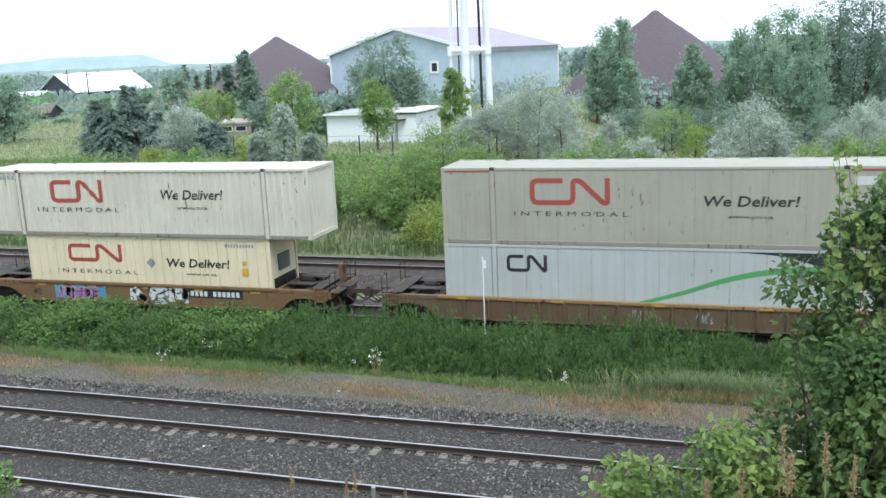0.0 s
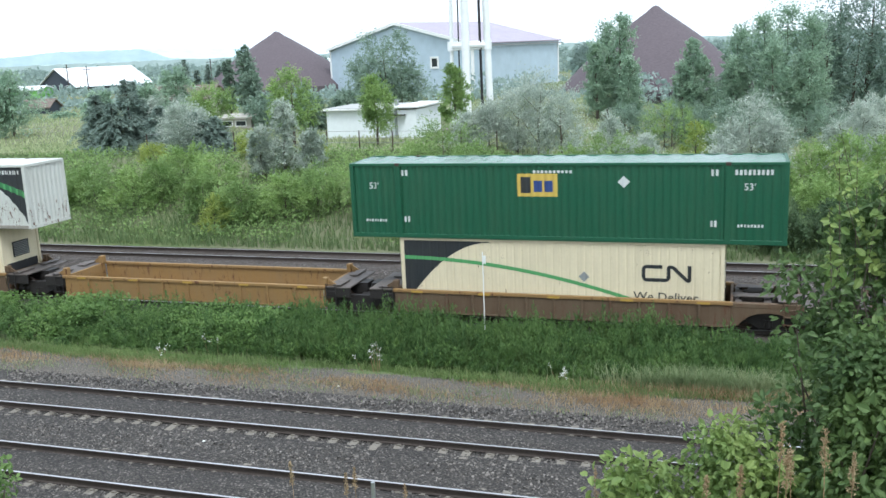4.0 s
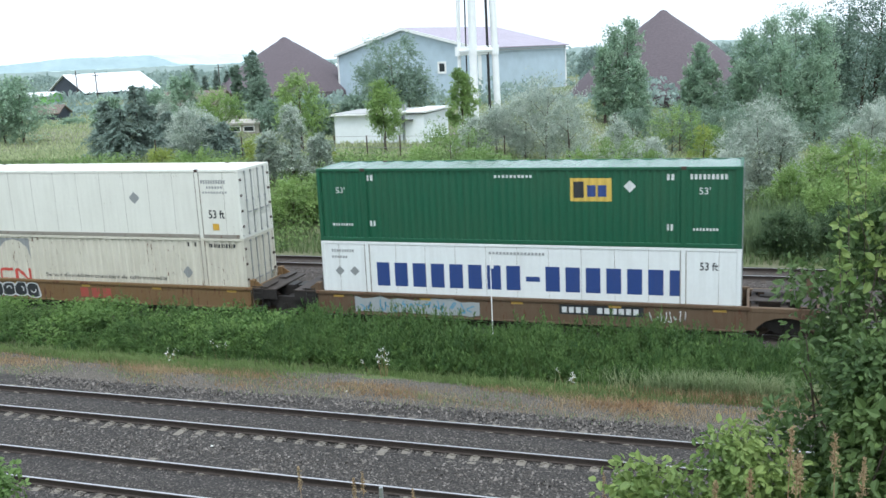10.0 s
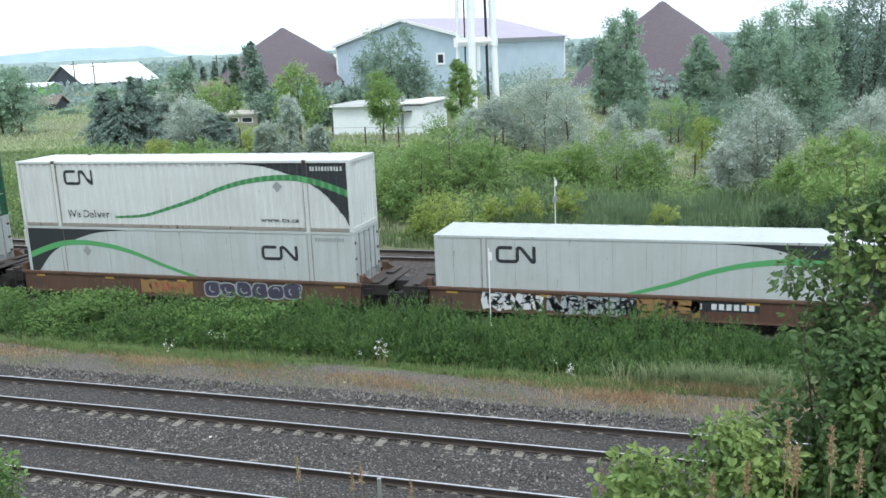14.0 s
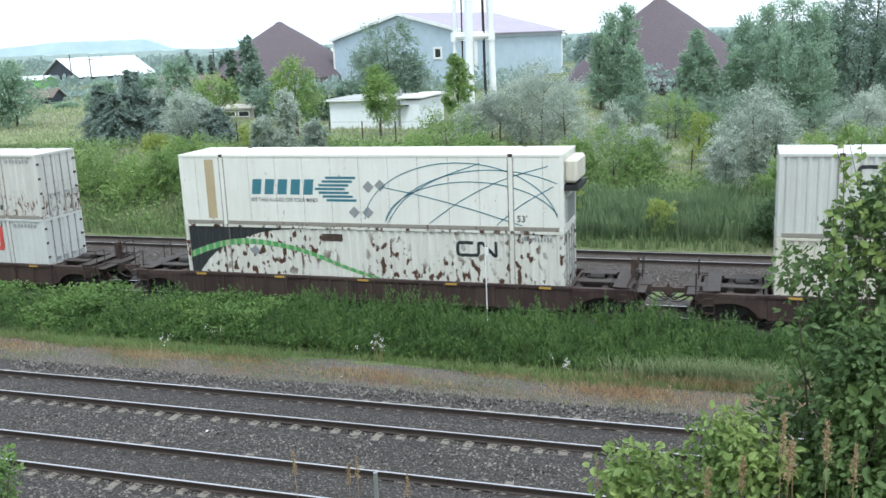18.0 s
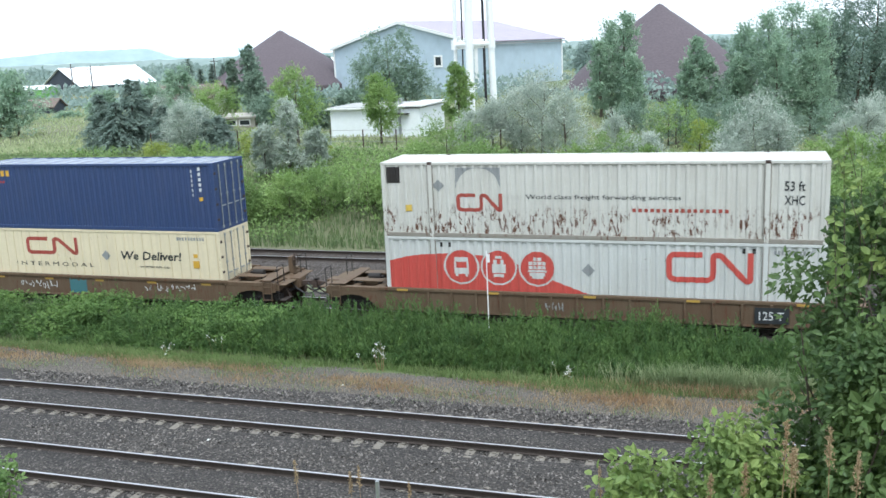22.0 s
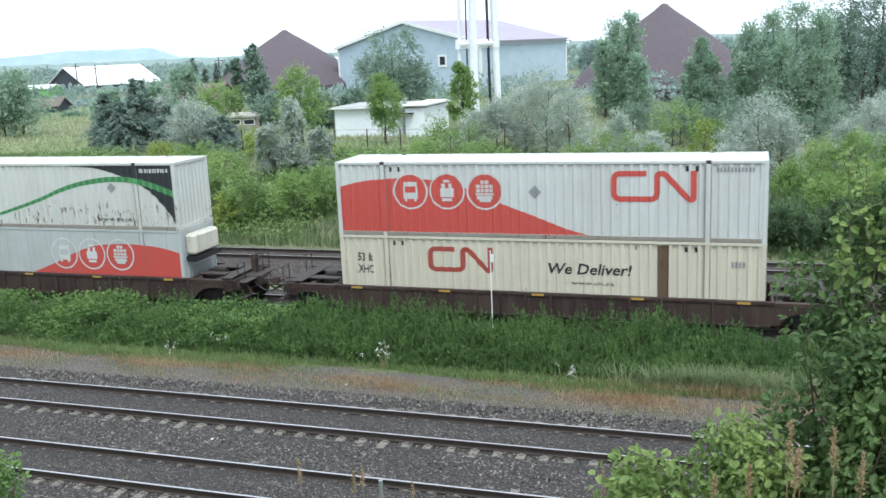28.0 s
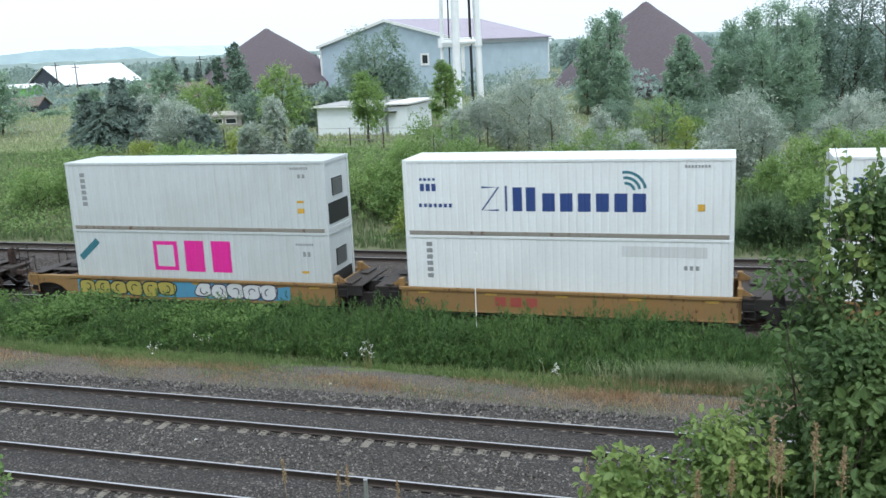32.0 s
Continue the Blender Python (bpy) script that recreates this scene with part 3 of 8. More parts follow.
    for layer, (name, mat, make) in enumerate(marks):
        me = cached(("mark", make, length, kind, layer, mat.name if name == "wave_band" else ""), lambda: lay(make(kind, length), kind, -(w - 0.02), -half, -1, 0.004 + 0.0025 * layer))
        if name == "wave_band" and kind == "wide" and len(me.materials) == 0:      # shade of the hollows is painted as a darker green
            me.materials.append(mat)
            me.materials.append(BAND_SHADE if mat is BAND else BAND)
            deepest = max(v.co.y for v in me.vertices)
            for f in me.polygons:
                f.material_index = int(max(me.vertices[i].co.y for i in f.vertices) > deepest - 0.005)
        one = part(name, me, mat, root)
        if name in FINE_MARKS:
            tagged(one, kind="stuff")
        if long and name in ("wave_corner", "wave_band", "red_field"):      # the paint runs on over the lift posts
            for e in (-1, 1):
                me = cached(("post_mark", make, e), lambda: over_post(make("flat", length), e * 6.096 + half, -half, -(w + 0.012 + 0.002 * (name == "wave_band"))))
                if me.polygons:
                    part(name, me, mat, root)
    return root


def over_post(bm, x, shift, face_y):
    for s in (-1, 1):
        bmesh.ops.bisect_plane(bm, geom=bm.verts[:] + bm.edges[:] + bm.faces[:], plane_co=(x + s * 0.116, 0, 0), plane_no=(s, 0, 0), clear_outer=True, dist=1e-5)
    for v in bm.verts:
        v.co.x += shift
        v.co.y = face_y
    me = bpy.data.meshes.new("marking")
    bm.to_mesh(me)
    bm.free()
    return me


FINE_MARKS = {"small_print", "code", "caption", "web_address", "pictogram", "globe_lines", "vent", "disc_ring", "disc", "brand_shape", "small_sign", "tag_line", "slogan", "size_mark", "sticker", "scrawl",
              "graffiti", "number", "signal_arcs", "load_mark", "header_stripe", "placard", "graffiti_line", "sign_block", "sign_shape"}


def roof_bm(half, w, h):
    bm = bmesh.new()
    prev = None
    k = 0
    n = round((2 * half - 0.12) / 0.22)
    for x in [-half + 0.06 + (2 * half - 0.12) * q / n for q in range(n + 1)]:
        zz = h - 0.012 - (0.02 if k % 4 in (1, 2) else 0.0)
        cur = [bm.verts.new((x, y, zz + (0.012 if abs(y) < 0.1 else 0))) for y in (-w + 0.08, 0, w - 0.08)]
        if prev:
            for a in (0, 1):
                bm.faces.new((prev[a], cur[a], cur[a + 1], prev[a + 1]))
        prev = cur
        k += 1
    return bm


def container_end(root, e, how, half, w, h, material, posts, length):
    X = e * half
    sill = lambda z0, z1: boxes(bmesh.new(), (*sorted((X, X - e * 0.1)), -w + 0.13, w - 0.13, z0, z1))
    part("end_sill", cached(("sill", e, length), lambda: to_mesh("end_sill", sill(0.0, 0.16))), posts, root)
    part("end_header", cached(("header", e, length), lambda: to_mesh("end_header", sill(h - 0.12, h - 0.005))), posts, root)
    if how == "corr":
        part("end_wall", cached(("end", e, length), lambda: to_mesh("end_wall", end_sheet(w - 0.13, 0.16, h - 0.12, X - e * 0.03, e, "fine"))), material, root)
    elif how == "door":
        for s in (-1, 1):
            y0, y1 = sorted((s * 0.012, s * (w - 0.13)))
            leaf = part("door", cached(("door", e, s, length), lambda: to_mesh("door", boxes(bmesh.new(), (*sorted((X - e * 0.03, X - e * 0.09)), y0, y1, 0.16, h - 0.12),
                        *[(*sorted((X - e * 0.03, X - e * 0.018)), y0 + 0.06, y1 - 0.06, 0.3 + 0.52 * k, 0.3 + 0.52 * k + 0.4) for k in range(5)]))), material, root)
            for d in (0.28, 0.78):
                rod = cached(("rod", e, s, d, length), lambda: to_mesh("lock_rod", lock_rod(X + e * 0.012, s * d)))
                part("lock_rod", rod, GALV, leaf)
            for zz in (0.45, 1.1, 1.75, 2.4):
                hin = cached(("hinge", e, s, zz, length), lambda: to_mesh("hinge", boxes(bmesh.new(), (*sorted((X - e * 0.03, X + e * 0.006)), *sorted((s * (w - 0.2), s * (w - 0.04))), zz, zz + 0.1))))
                part("hinge", hin, STEEL_RUST, leaf)
    elif how == "reefer":      # flush cooling machine
        part("end_wall", cached(("rend", e, length), lambda: to_mesh("end_wall", boxes(bmesh.new(), (*sorted((X - e * 0.05, X - e * 0.3)), -w + 0.13, w - 0.13, 0.16, h - 0.12)))), material, root)
        part("cooling_unit", cached(("unit", e, length), lambda: to_mesh("cooling_unit", boxes(bmesh.new(), (*sorted((X - e * 0.05, X - e * 0.01)), -0.95, 0.95, 0.3, 1.15),
             (*sorted((X - e * 0.05, X - e * 0.015)), -0.5, 0.5, 1.4, 2.1)))), BLACK_RUBBER, root, "black grilles of a cooling unit")
        part("fan_grille", cached(("fan", e, length), lambda: to_mesh("fan_grille", boxes(bmesh.new(), *[(*sorted((X - e * 0.014, X - e * 0.002)), -0.45, 0.45, 1.45 + 0.08 * k, 1.48 + 0.08 * k) for k in range(8)]))), GALV, root)
    elif how == "nose":        # cooling unit that stands out from the end
        part("end_wall", cached(("nend", e, length), lambda: to_mesh("end_wall", boxes(bmesh.new(), (*sorted((X - e * 0.03, X - e * 0.12)), -w + 0.13, w - 0.13, 0.16, h - 0.12)))), material, root)
        part("cooling_unit", cached(("nunit", e, length), lambda: to_mesh("cooling_unit", bevelled(boxes(bmesh.new(), (*sorted((X - e * 0.03, X + e * 0.46)), -0.98, 0.98, 1.78, 2.68)), 0.1))), WHITE_DIRTY, root, "white cooling unit housing")
        part("tray", cached(("ntray", e, length), lambda: to_mesh("tray", boxes(bmesh.new(), (*sorted((X - e * 0.03, X + e * 0.5)), -0.98, 0.98, 1.5, 1.71)))), BLACK_RUBBER, root, "black lower grille")
        part("fuel_tank", cached(("ntank", e, length), lambda: to_mesh("fuel_tank", boxes(bmesh.new(), (*sorted((X - e * 0.03, X + e * 0.06)), -0.8, 0.8, 0.3, 1.2)))), GALV, root)
    elif how == "frame":       # open bay with a braced frame
        d = 0.8
        for s in (-1, 1):
            y = s * (w - 0.08)
            part("brace", cached(("brace", e, s, length), lambda: to_mesh("brace", tube(tube(bmesh.new(), (X - e * 0.08, y, 0.15), (X - e * d, y, 1.45), 0.035, n=6), (X - e * d, y, 1.45), (X - e * 0.08, y, 2.75), 0.035, n=6))), posts, root)
        part("cross_bar", cached(("cbar", e, length), lambda: to_mesh("cross_bar", tube(bmesh.new(), (X - e * 0.08, -w + 0.1, 1.45), (X - e * 0.08, w - 0.1, 1.45), 0.04, n=6))), posts, root)
        part("cooling_unit", cached(("funit", e, length), lambda: to_mesh("cooling_unit", bevelled(boxes(bmesh.new(), (*sorted((X - e * d, X - e * 0.25)), -0.9, 0.9, 0.9, 2.3)), 0.08))), WHITE, root)
        part("end_wall", cached(("fend", e, length), lambda: to_mesh("end_wall", boxes(bmesh.new(), (*sorted((X - e * d, X - e * (d + 0.08))), -w + 0.05, w - 0.05, 0.1, h - 0.1)))), material, root)


def lock_rod(x, y):
    bm = bmesh.new()
    tube(bm, (x, y, 0.1), (x, y, 2.8), 0.022, n=6)
    boxes(bm, (x - 0.02, x + 0.02, y - 0.05, y + 0.05, 0.1, 0.2), (x - 0.02, x + 0.02, y - 0.05, y + 0.05, 2.68, 2.78),
          (x - 0.015, x + 0.02, y - 0.02, y + 0.32, 1.02, 1.07), (x - 0.015, x + 0.02, y - 0.06, y + 0.06, 1.5, 1.58))
    return bm


# ---- markings shared by several containers (each is a function of wall kind and length)
wave_r = lambda k, L: region(k, 4.93, 16.0, lambda x: curve(WAVE)(x) - 0.05 - 0.008 * (x - 4.9), lambda x: curve(WAVE)(x) + 0.05 + 0.008 * (x - 4.9))
corner_r = lambda k, L: region(k, 10.7, 16.02, curve(CORNER), lambda x: 2.79)
wave_l = lambda k, L: region(k, 0.15, 11.22, lambda x: curve(flipped(WAVE, 16.15))(x) - 0.05 - 0.008 * (11.2 - x), lambda x: curve(flipped(WAVE, 16.15))(x) + 0.05 + 0.008 * (11.2 - x))
corner_l = lambda k, L: region(k, 0.13, 5.45, curve(flipped(CORNER, 16.15)), lambda x: 2.79)
logo_wl = lambda k, L: emblem(2.45, 1.85, 1.55, 0.66, 0.13)
logo_wr = lambda k, L: emblem(11.95, 1.84 if k == "wide" else 1.66, 1.66, 0.62, 0.13)
slogan_l = lambda k, L: lettering("We Deliver", 2.43, 0.42, 0.33, 2.2)
slogan_r = lambda k, L: lettering("We Deliver", 11.9, 0.42, 0.33, 2.2)
site_r = lambda k, L: lettering("www.cn.ca", 12.02, 0.36, 0.19, 1.75, 0.0, 0.012)
site_l = lambda k, L: lettering("www.cn.ca", 2.4, 0.36, 0.19, 1.75, 0.0, 0.012)
code_r = lambda k, L: bars(14.4, 2.47, 1.45, 0.17, 11)
code_l = lambda k, L: bars(0.35, 2.47, 1.45, 0.17, 11)
diamond_r = lambda k, L: diamond(12.9, 1.82, 0.23)
diamond_l = lambda k, L: diamond(3.25, 1.82, 0.23)
mound = lambda k, L: region(k, 0.1, 10.12, lambda x: 0.16, curve(MOUND))
CIRCLES = ((3.1, 1.76), (4.58, 1.77), (6.08, 1.77))


def discs(k, L):
    bm = bmesh.new()
    for x, z in CIRCLES:
        n = 28
        bm.faces.new([bm.verts.new((x + 0.64 * math.cos(a * math.tau / n), 0, z + 0.64 * math.sin(a * math.tau / n))) for a in range(n)])
    return bm


def disc_rings(k, L):
    me = [ribbon(ring_path(x, z, 0.68)[:-1], 0.07, True) for x, z in CIRCLES]
    return merged(me)


def merged(bms):
    out = bmesh.new()
    for b in bms:
        m = bpy.data.meshes.new("x")
        b.to_mesh(m)
        b.free()
        out.from_mesh(m)
        bpy.data.meshes.remove(m)
    return out


def pictograms(k, L):
    rs = []
    (a, z), (b, _), (c, _) = CIRCLES
    # lorry front
    rs += [(a - 0.28, a + 0.28, z + 0.18, z + 0.36), (a - 0.3, a + 0.3, z - 0.3, z - 0.06), (a - 0.3, a - 0.22, z - 0.06, z + 0.18), (a + 0.22, a + 0.3, z - 0.06, z + 0.18),
           (a - 0.25, a - 0.14, z - 0.4, z - 0.3), (a + 0.14, a + 0.25, z - 0.4, z - 0.3)]
    # locomotive front
    rs += [(b - 0.27, b + 0.27, z - 0.22, z + 0.12), (b - 0.2, b - 0.07, z + 0.12, z + 0.3), (b + 0.07, b + 0.2, z + 0.12, z + 0.3), (b - 0.13, b + 0.13, z + 0.34, z + 0.44),
           (b - 0.2, b + 0.2, z - 0.38, z - 0.26)]
    # ship with boxes
    for r, n in ((0, 4), (1, 4), (2, 2)):
        for q in range(n):
            rs.append((c + (q - n / 2) * 0.17 + 0.01, c + (q - n / 2) * 0.17 + 0.15, z - 0.03 + r * 0.16, z + 0.1 + r * 0.16))
    rs += [(c - 0.36, c + 0.36, z - 0.14, z - 0.06), (c - 0.3, c + 0.3, z - 0.3, z - 0.16), (c - 0.22, c + 0.22, z - 0.4, z - 0.3)]
    return rects(*rs)


logo_big_r = lambda k, L: emblem(10.8, 1.42, 2.98, 1.12, 0.2)
logo_big_l = lambda k, L: emblem(3.65, 1.45, 2.7, 1.0, 0.19)
logo_low_l = lambda k, L: emblem(3.65, 1.5, 2.6, 1.0, 0.19)
shout = lambda k, L: lettering("We Deliver!", 8.45, 1.58, 0.4, 3.1, 0.2, 0.028)
shout_top = lambda k, L: lettering("We Deliver!", 9.25, 1.62, 0.4, 3.0, 0.2, 0.028)
site_mid = lambda k, L: lettering("www.cn.ca", 10.0, 1.2, 0.15, 1.45)
inter = lambda k, L: lettering("I N T E R M O D A L", 2.85, 1.05, 0.2, 4.25, 0.0, 0.0)
size_l = lambda k, L: merged([lettering("53 ft", 0.72, 1.85, 0.32, 0.66, 0.0, 0.02), lettering("XHC", 0.72, 1.36, 0.32, 0.66, 0.0, 0.02)])
size_r = lambda k, L: merged([lettering("53 ft", 14.72, 1.85, 0.32, 0.66, 0.0, 0.02), lettering("XHC", 14.72, 1.36, 0.32, 0.66, 0.0, 0.02)])
vents = lambda k, L: rects((2.28, 2.38, 2.52, 2.7), (2.62, 2.72, 2.52, 2.7), (13.4, 13.5, 2.52, 2.7), (13.74, 13.84, 2.52, 2.7))
code_small = lambda k, L: bars(14.45, 2.5, 1.3, 0.16, 11)
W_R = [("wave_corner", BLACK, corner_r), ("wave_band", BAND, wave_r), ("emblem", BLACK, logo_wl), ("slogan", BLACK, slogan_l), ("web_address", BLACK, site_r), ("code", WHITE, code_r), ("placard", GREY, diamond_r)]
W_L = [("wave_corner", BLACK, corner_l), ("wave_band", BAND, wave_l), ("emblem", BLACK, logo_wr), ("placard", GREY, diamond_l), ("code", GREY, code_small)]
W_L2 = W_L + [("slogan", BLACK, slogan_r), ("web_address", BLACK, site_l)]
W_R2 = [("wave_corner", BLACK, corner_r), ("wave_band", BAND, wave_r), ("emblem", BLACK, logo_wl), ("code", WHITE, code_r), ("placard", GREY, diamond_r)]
RED_M = [("red_field", LOGO_RED, mound), ("disc", LOGO_RED, discs), ("disc_ring", WHITE, disc_rings), ("pictogram", WHITE, pictograms), ("emblem", LOGO_RED, logo_big_r), ("placard", GREY, lambda k, L: diamond(8.0, 1.75, 0.25)), ("vent", STEEL_DARK, vents), ("code", GREY, code_small)]
I_T = [("emblem", OLD_RED, logo_big_l), ("slogan", BLACK, shout_top), ("caption", BLACK, inter), ("web_address", BLACK, site_mid), ("code", GREY, code_l)]
X_L = [("emblem", OLD_RED, logo_low_l), ("slogan", BLACK, shout), ("web_address", BLACK, lambda k, L: lettering("www.cn.ca", 9.4, 1.18, 0.14, 1.5)), ("vent", STEEL_DARK, vents)]
# the cream forty-foot boxes
C40 = [("emblem", OLD_RED, lambda k, L: emblem(2.16, 1.72, 2.8, 0.8, 0.17)), ("caption", BLACK, lambda k, L: lettering("I N T E R M O D A L", 1.5, 1.2, 0.18, 4.2, 0.0, 0.0)),
       ("slogan", BLACK, lambda k, L: lettering("We Deliver!", 7.2, 1.6, 0.36, 3.05, 0.15, 0.028)), ("web_address", BLACK, lambda k, L: lettering("www.cn.ca", 8.1, 1.25, 0.13, 1.5)),
       ("placard", GREY, lambda k, L: diamond(6.42, 1.75, 0.23)), ("code", GREY, lambda k, L: bars(10.1, 2.5, 1.4, 0.14, 10)),
       ("sticker", YELLOW, lambda k, L: rects((10.82, 11.1, 1.3, 1.62), (10.86, 11.06, 1.75, 1.92)))]
# green boxes
def emp(x, top_code, z=1.65):
    return [("sign_field", GOLD, lambda k, L: rects((x, x + 1.5, z, z + 0.85))),
            ("sign_shape", BLUE, lambda k, L: bars(x + 0.62, z + 0.17, 0.78, 0.42, 2, 0.2)),
            ("sign_block", BLACK, lambda k, L: rects((x + 0.12, x + 0.5, z + 0.13, z + 0.73))),
            ("size_mark", SPRAY_WHITE, lambda k, L: merged([lettering("53'", 0.8, 1.92, 0.24), lettering("53'", 14.7, 1.92, 0.24)])),
            ("placard", SPRAY_WHITE, lambda k, L: diamond(top_code, 2.2, 0.22)),
            ("small_print", SPRAY_WHITE, lambda k, L: merged([bars(7.3, 2.52, 1.5, 0.1, 10), bars(2.15, 2.42, 0.3, 0.22, 2), bars(13.6, 2.42, 0.3, 0.22, 2), bars(2.2, 0.62, 0.26, 0.22, 2),
                                                              bars(13.6, 0.62, 0.26, 0.22, 2), bars(0.6, 0.62, 0.9, 0.1, 8), bars(14.5, 0.62, 0.9, 0.1, 8), bars(14.4, 2.45, 1.3, 0.18, 9)]))]


def blocks(words, x, z, w, h, slant=0.0):
    """A brand name as solid upright blocks, one for each character place."""
    n = len(words)
    step = w / n
    bm = bmesh.new()
    for k, ch in enumerate(words):
        if ch == " ":
            continue
        a, b = x + k * step + 0.08 * step, x + (k + 1) * step - 0.08 * step
        if ch == "-":
            z0, z1 = z + 0.38 * h, z + 0.58 * h
        else:
            z0, z1 = z, z + h
        t = 0.3 * (b - a)
        strips = [(a, b - 0.5 * t, z0, z1)]
        for p, q, r, s in strips:
            bm.faces.new([bm.verts.new((xx + slant * (zz - z), 0, zz)) for xx, zz in ((p, r), (q, r), (q, s), (p, s))])
    return bm


STAIN = paint("rusty_yellow_stain", (0.47, 0.38, 0.23), 0.3, 0.8)
GREEN_ROOF = paint("smooth_green_roof", (0.02, 0.11, 0.055), 0.0, 0.2, 0.14)
NAVY_ROOF = paint("smooth_navy_roof", (0.025, 0.045, 0.11), 0.0, 0.2, 0.14)
RED_ROOF = paint("smooth_red_roof", (0.5, 0.05, 0.042), 0.0, 0.2, 0.16)
CREAM_DIRTY = paint("yellowed_paint", (0.6, 0.56, 0.445), 0.12, 0.5)


def consist():
    L53, L40 = 16.154, 12.192
    c = container
    grey_label = "long grimy white corrugated container, "
    # (start, level, length, paint, wall, markings, ends)
    c(-32.56, 1, L53, WHITE_DIRTY, "wide", I_T, right="corr", label="weathered white corrugated container with faded red emblem")
    c(-30.58, 0, L40, CREAM, "groove", C40, right="reefer", label="cream forty-foot container with red emblem and cooling end")
    c(-10.82, 1, L53, GREYED, "flat", [("emblem", OLD_RED, lambda k, L: emblem(3.4, 1.5, 2.95, 1.0, 0.19)), ("caption", BLACK, lambda k, L: lettering("I N T E R M O D A L", 2.8, 1.1, 0.17, 4.2, 0.0, 0.0)),
        ("slogan", BLACK, lambda k, L: lettering("We Deliver!", 9.6, 1.5, 0.36, 3.15, 0.15, 0.028)), ("web_address", BLACK, lambda k, L: lettering("www.cn.ca", 10.4, 1.08, 0.12, 1.5)),
        ("sticker", WHITE, lambda k, L: rects((14.45, 15.1, 2.25, 2.55))), ("header_stripe", OLD_RED, lambda k, L: rects((0.13, 1.9, 2.74, 2.8), (14.3, 16.0, 2.74, 2.8)))], right="nose", label="grey-grimed smooth insulated container with cooling unit")
    c(-10.82, 0, L53, PALE, "flat", W_R2, right="nose", label="pale smooth insulated container with green wave and cooling unit")
    c(10.76, 1, L53, WHITE_SPOT, "wide", W_R, right="corr", label="white corrugated container with green wave and black corner")
    c(12.8, 0, L40, CREAM, "groove", [m for m in C40 if m[0] != "placard"], right="reefer", label="cream forty-foot container with red emblem and slogan")
    c(42.51, 1, L53, GREEN, "fine", emp(6.7, 10.6), label="dark green corrugated container with yellow sign", right="corr")
    c(44.44, 0, L40, CREAM, "shallow", [("wave_corner", BLACK, lambda k, L: region(k, 0.14, 3.6, lambda x: 2.75 * math.sin(min(1, max(0, (x - 0.1) / 3.5)) * math.pi / 2) ** 0.8, lambda x: 2.79)),
        ("wave_band", BAND, lambda k, L: region(k, 0.14, 9.5, lambda x: 2.12 - 0.0175 * (x - 0.1) ** 2 - 0.08, lambda x: 2.12 - 0.0175 * (x - 0.1) ** 2 + 0.06)),
        ("emblem", BLACK, lambda k, L: emblem(9.3, 1.45, 1.75, 0.62, 0.13)), ("slogan", BLACK, lambda k, L: lettering("We Deliver", 9.0, 0.75, 0.3, 2.3)), ("placard", GREY, lambda k, L: diamond(7.2, 1.55, 0.2))], right="reefer", label="cream insulated forty-foot container with green wave")
    c(64.1, 1, L53, WHITE_DIRTY, "wide", I_T + [("size_mark", GREY, size_l), ("vent_panel", GRILLE, lambda k, L: bars(10.0, 2.58, 3.3, 0.16, 12, 0.3)), ("placard", GREY, lambda k, L: diamond(14.95, 1.9, 0.24))], label="dirty white corrugated container with peeling red emblem")
    c(64.1, 0, L53, WHITE, "wide", X_L + [("size_mark", BLACK, size_r), ("patch", CAR_TAN, lambda k, L: rects((11.75, 12.75, 1.5, 1.85)))], label="white corrugated container with red emblem and slogan")
    c(87.99, 1, L53, WHITE_SPECK, "wide", W_L2 + [("vent_panel", GRILLE, lambda k, L: bars(5.5, 2.5, 2.5, 0.22, 9, 0.18))], label="rust-spotted white container with green wave")
    c(87.99, 0, L53, WHITE, "wide", W_L, label="clean white corrugated container with green wave")
    c(107.5, 1, L53, OFF_WHITE, "flat", [("placard", GREY, lambda k, L: diamond(11.0, 1.7, 0.27)), ("size_mark", BLACK, lambda k, L: lettering("53 ft", 14.6, 0.85, 0.34, 0.75, 0.0, 0.02)),
        ("small_print", GREY, lambda k, L: merged([bars(14.35, 2.3, 1.2, 0.16, 10), bars(14.6, 2.1, 0.8, 0.1, 6), bars(14.4, 1.9, 1.2, 0.08, 9)])), ("sticker", YELLOW, lambda k, L: rects((14.75, 15.05, 0.35, 0.62)))], left="frame", label="smooth off-white container with open braced end bay")
    c(107.5, 0, L53, WHITE_DIRTY, "wide", [("size_mark", BLACK, size_l), ("slogan", BLACK, lambda k, L: lettering("Service d'expédition transitaire de calibre mondial", 5.8, 1.0, 0.17, 6.4)),
        ("emblem", LOGO_RED, lambda k, L: emblem(3.2, 0.72, 1.75, 0.6, 0.13)), ("vent", STEEL_DARK, vents), ("arch", GREY, lambda k, L: region(k, 3.2, 5.1, lambda x: 1.75 + math.sqrt(max(0, 0.93 ** 2 - (x - 4.15) ** 2)) * 0.98, lambda x: 2.72)),
        ("placard", GREY, lambda k, L: diamond(13.3, 1.4, 0.26)), ("code", BLACK, code_small)], label="white corrugated container with grey arch and slogan")
    c(127.18, 1, L53, GREEN, "fine", emp(10.15, 12.3), label="dark green corrugated container with yellow sign")
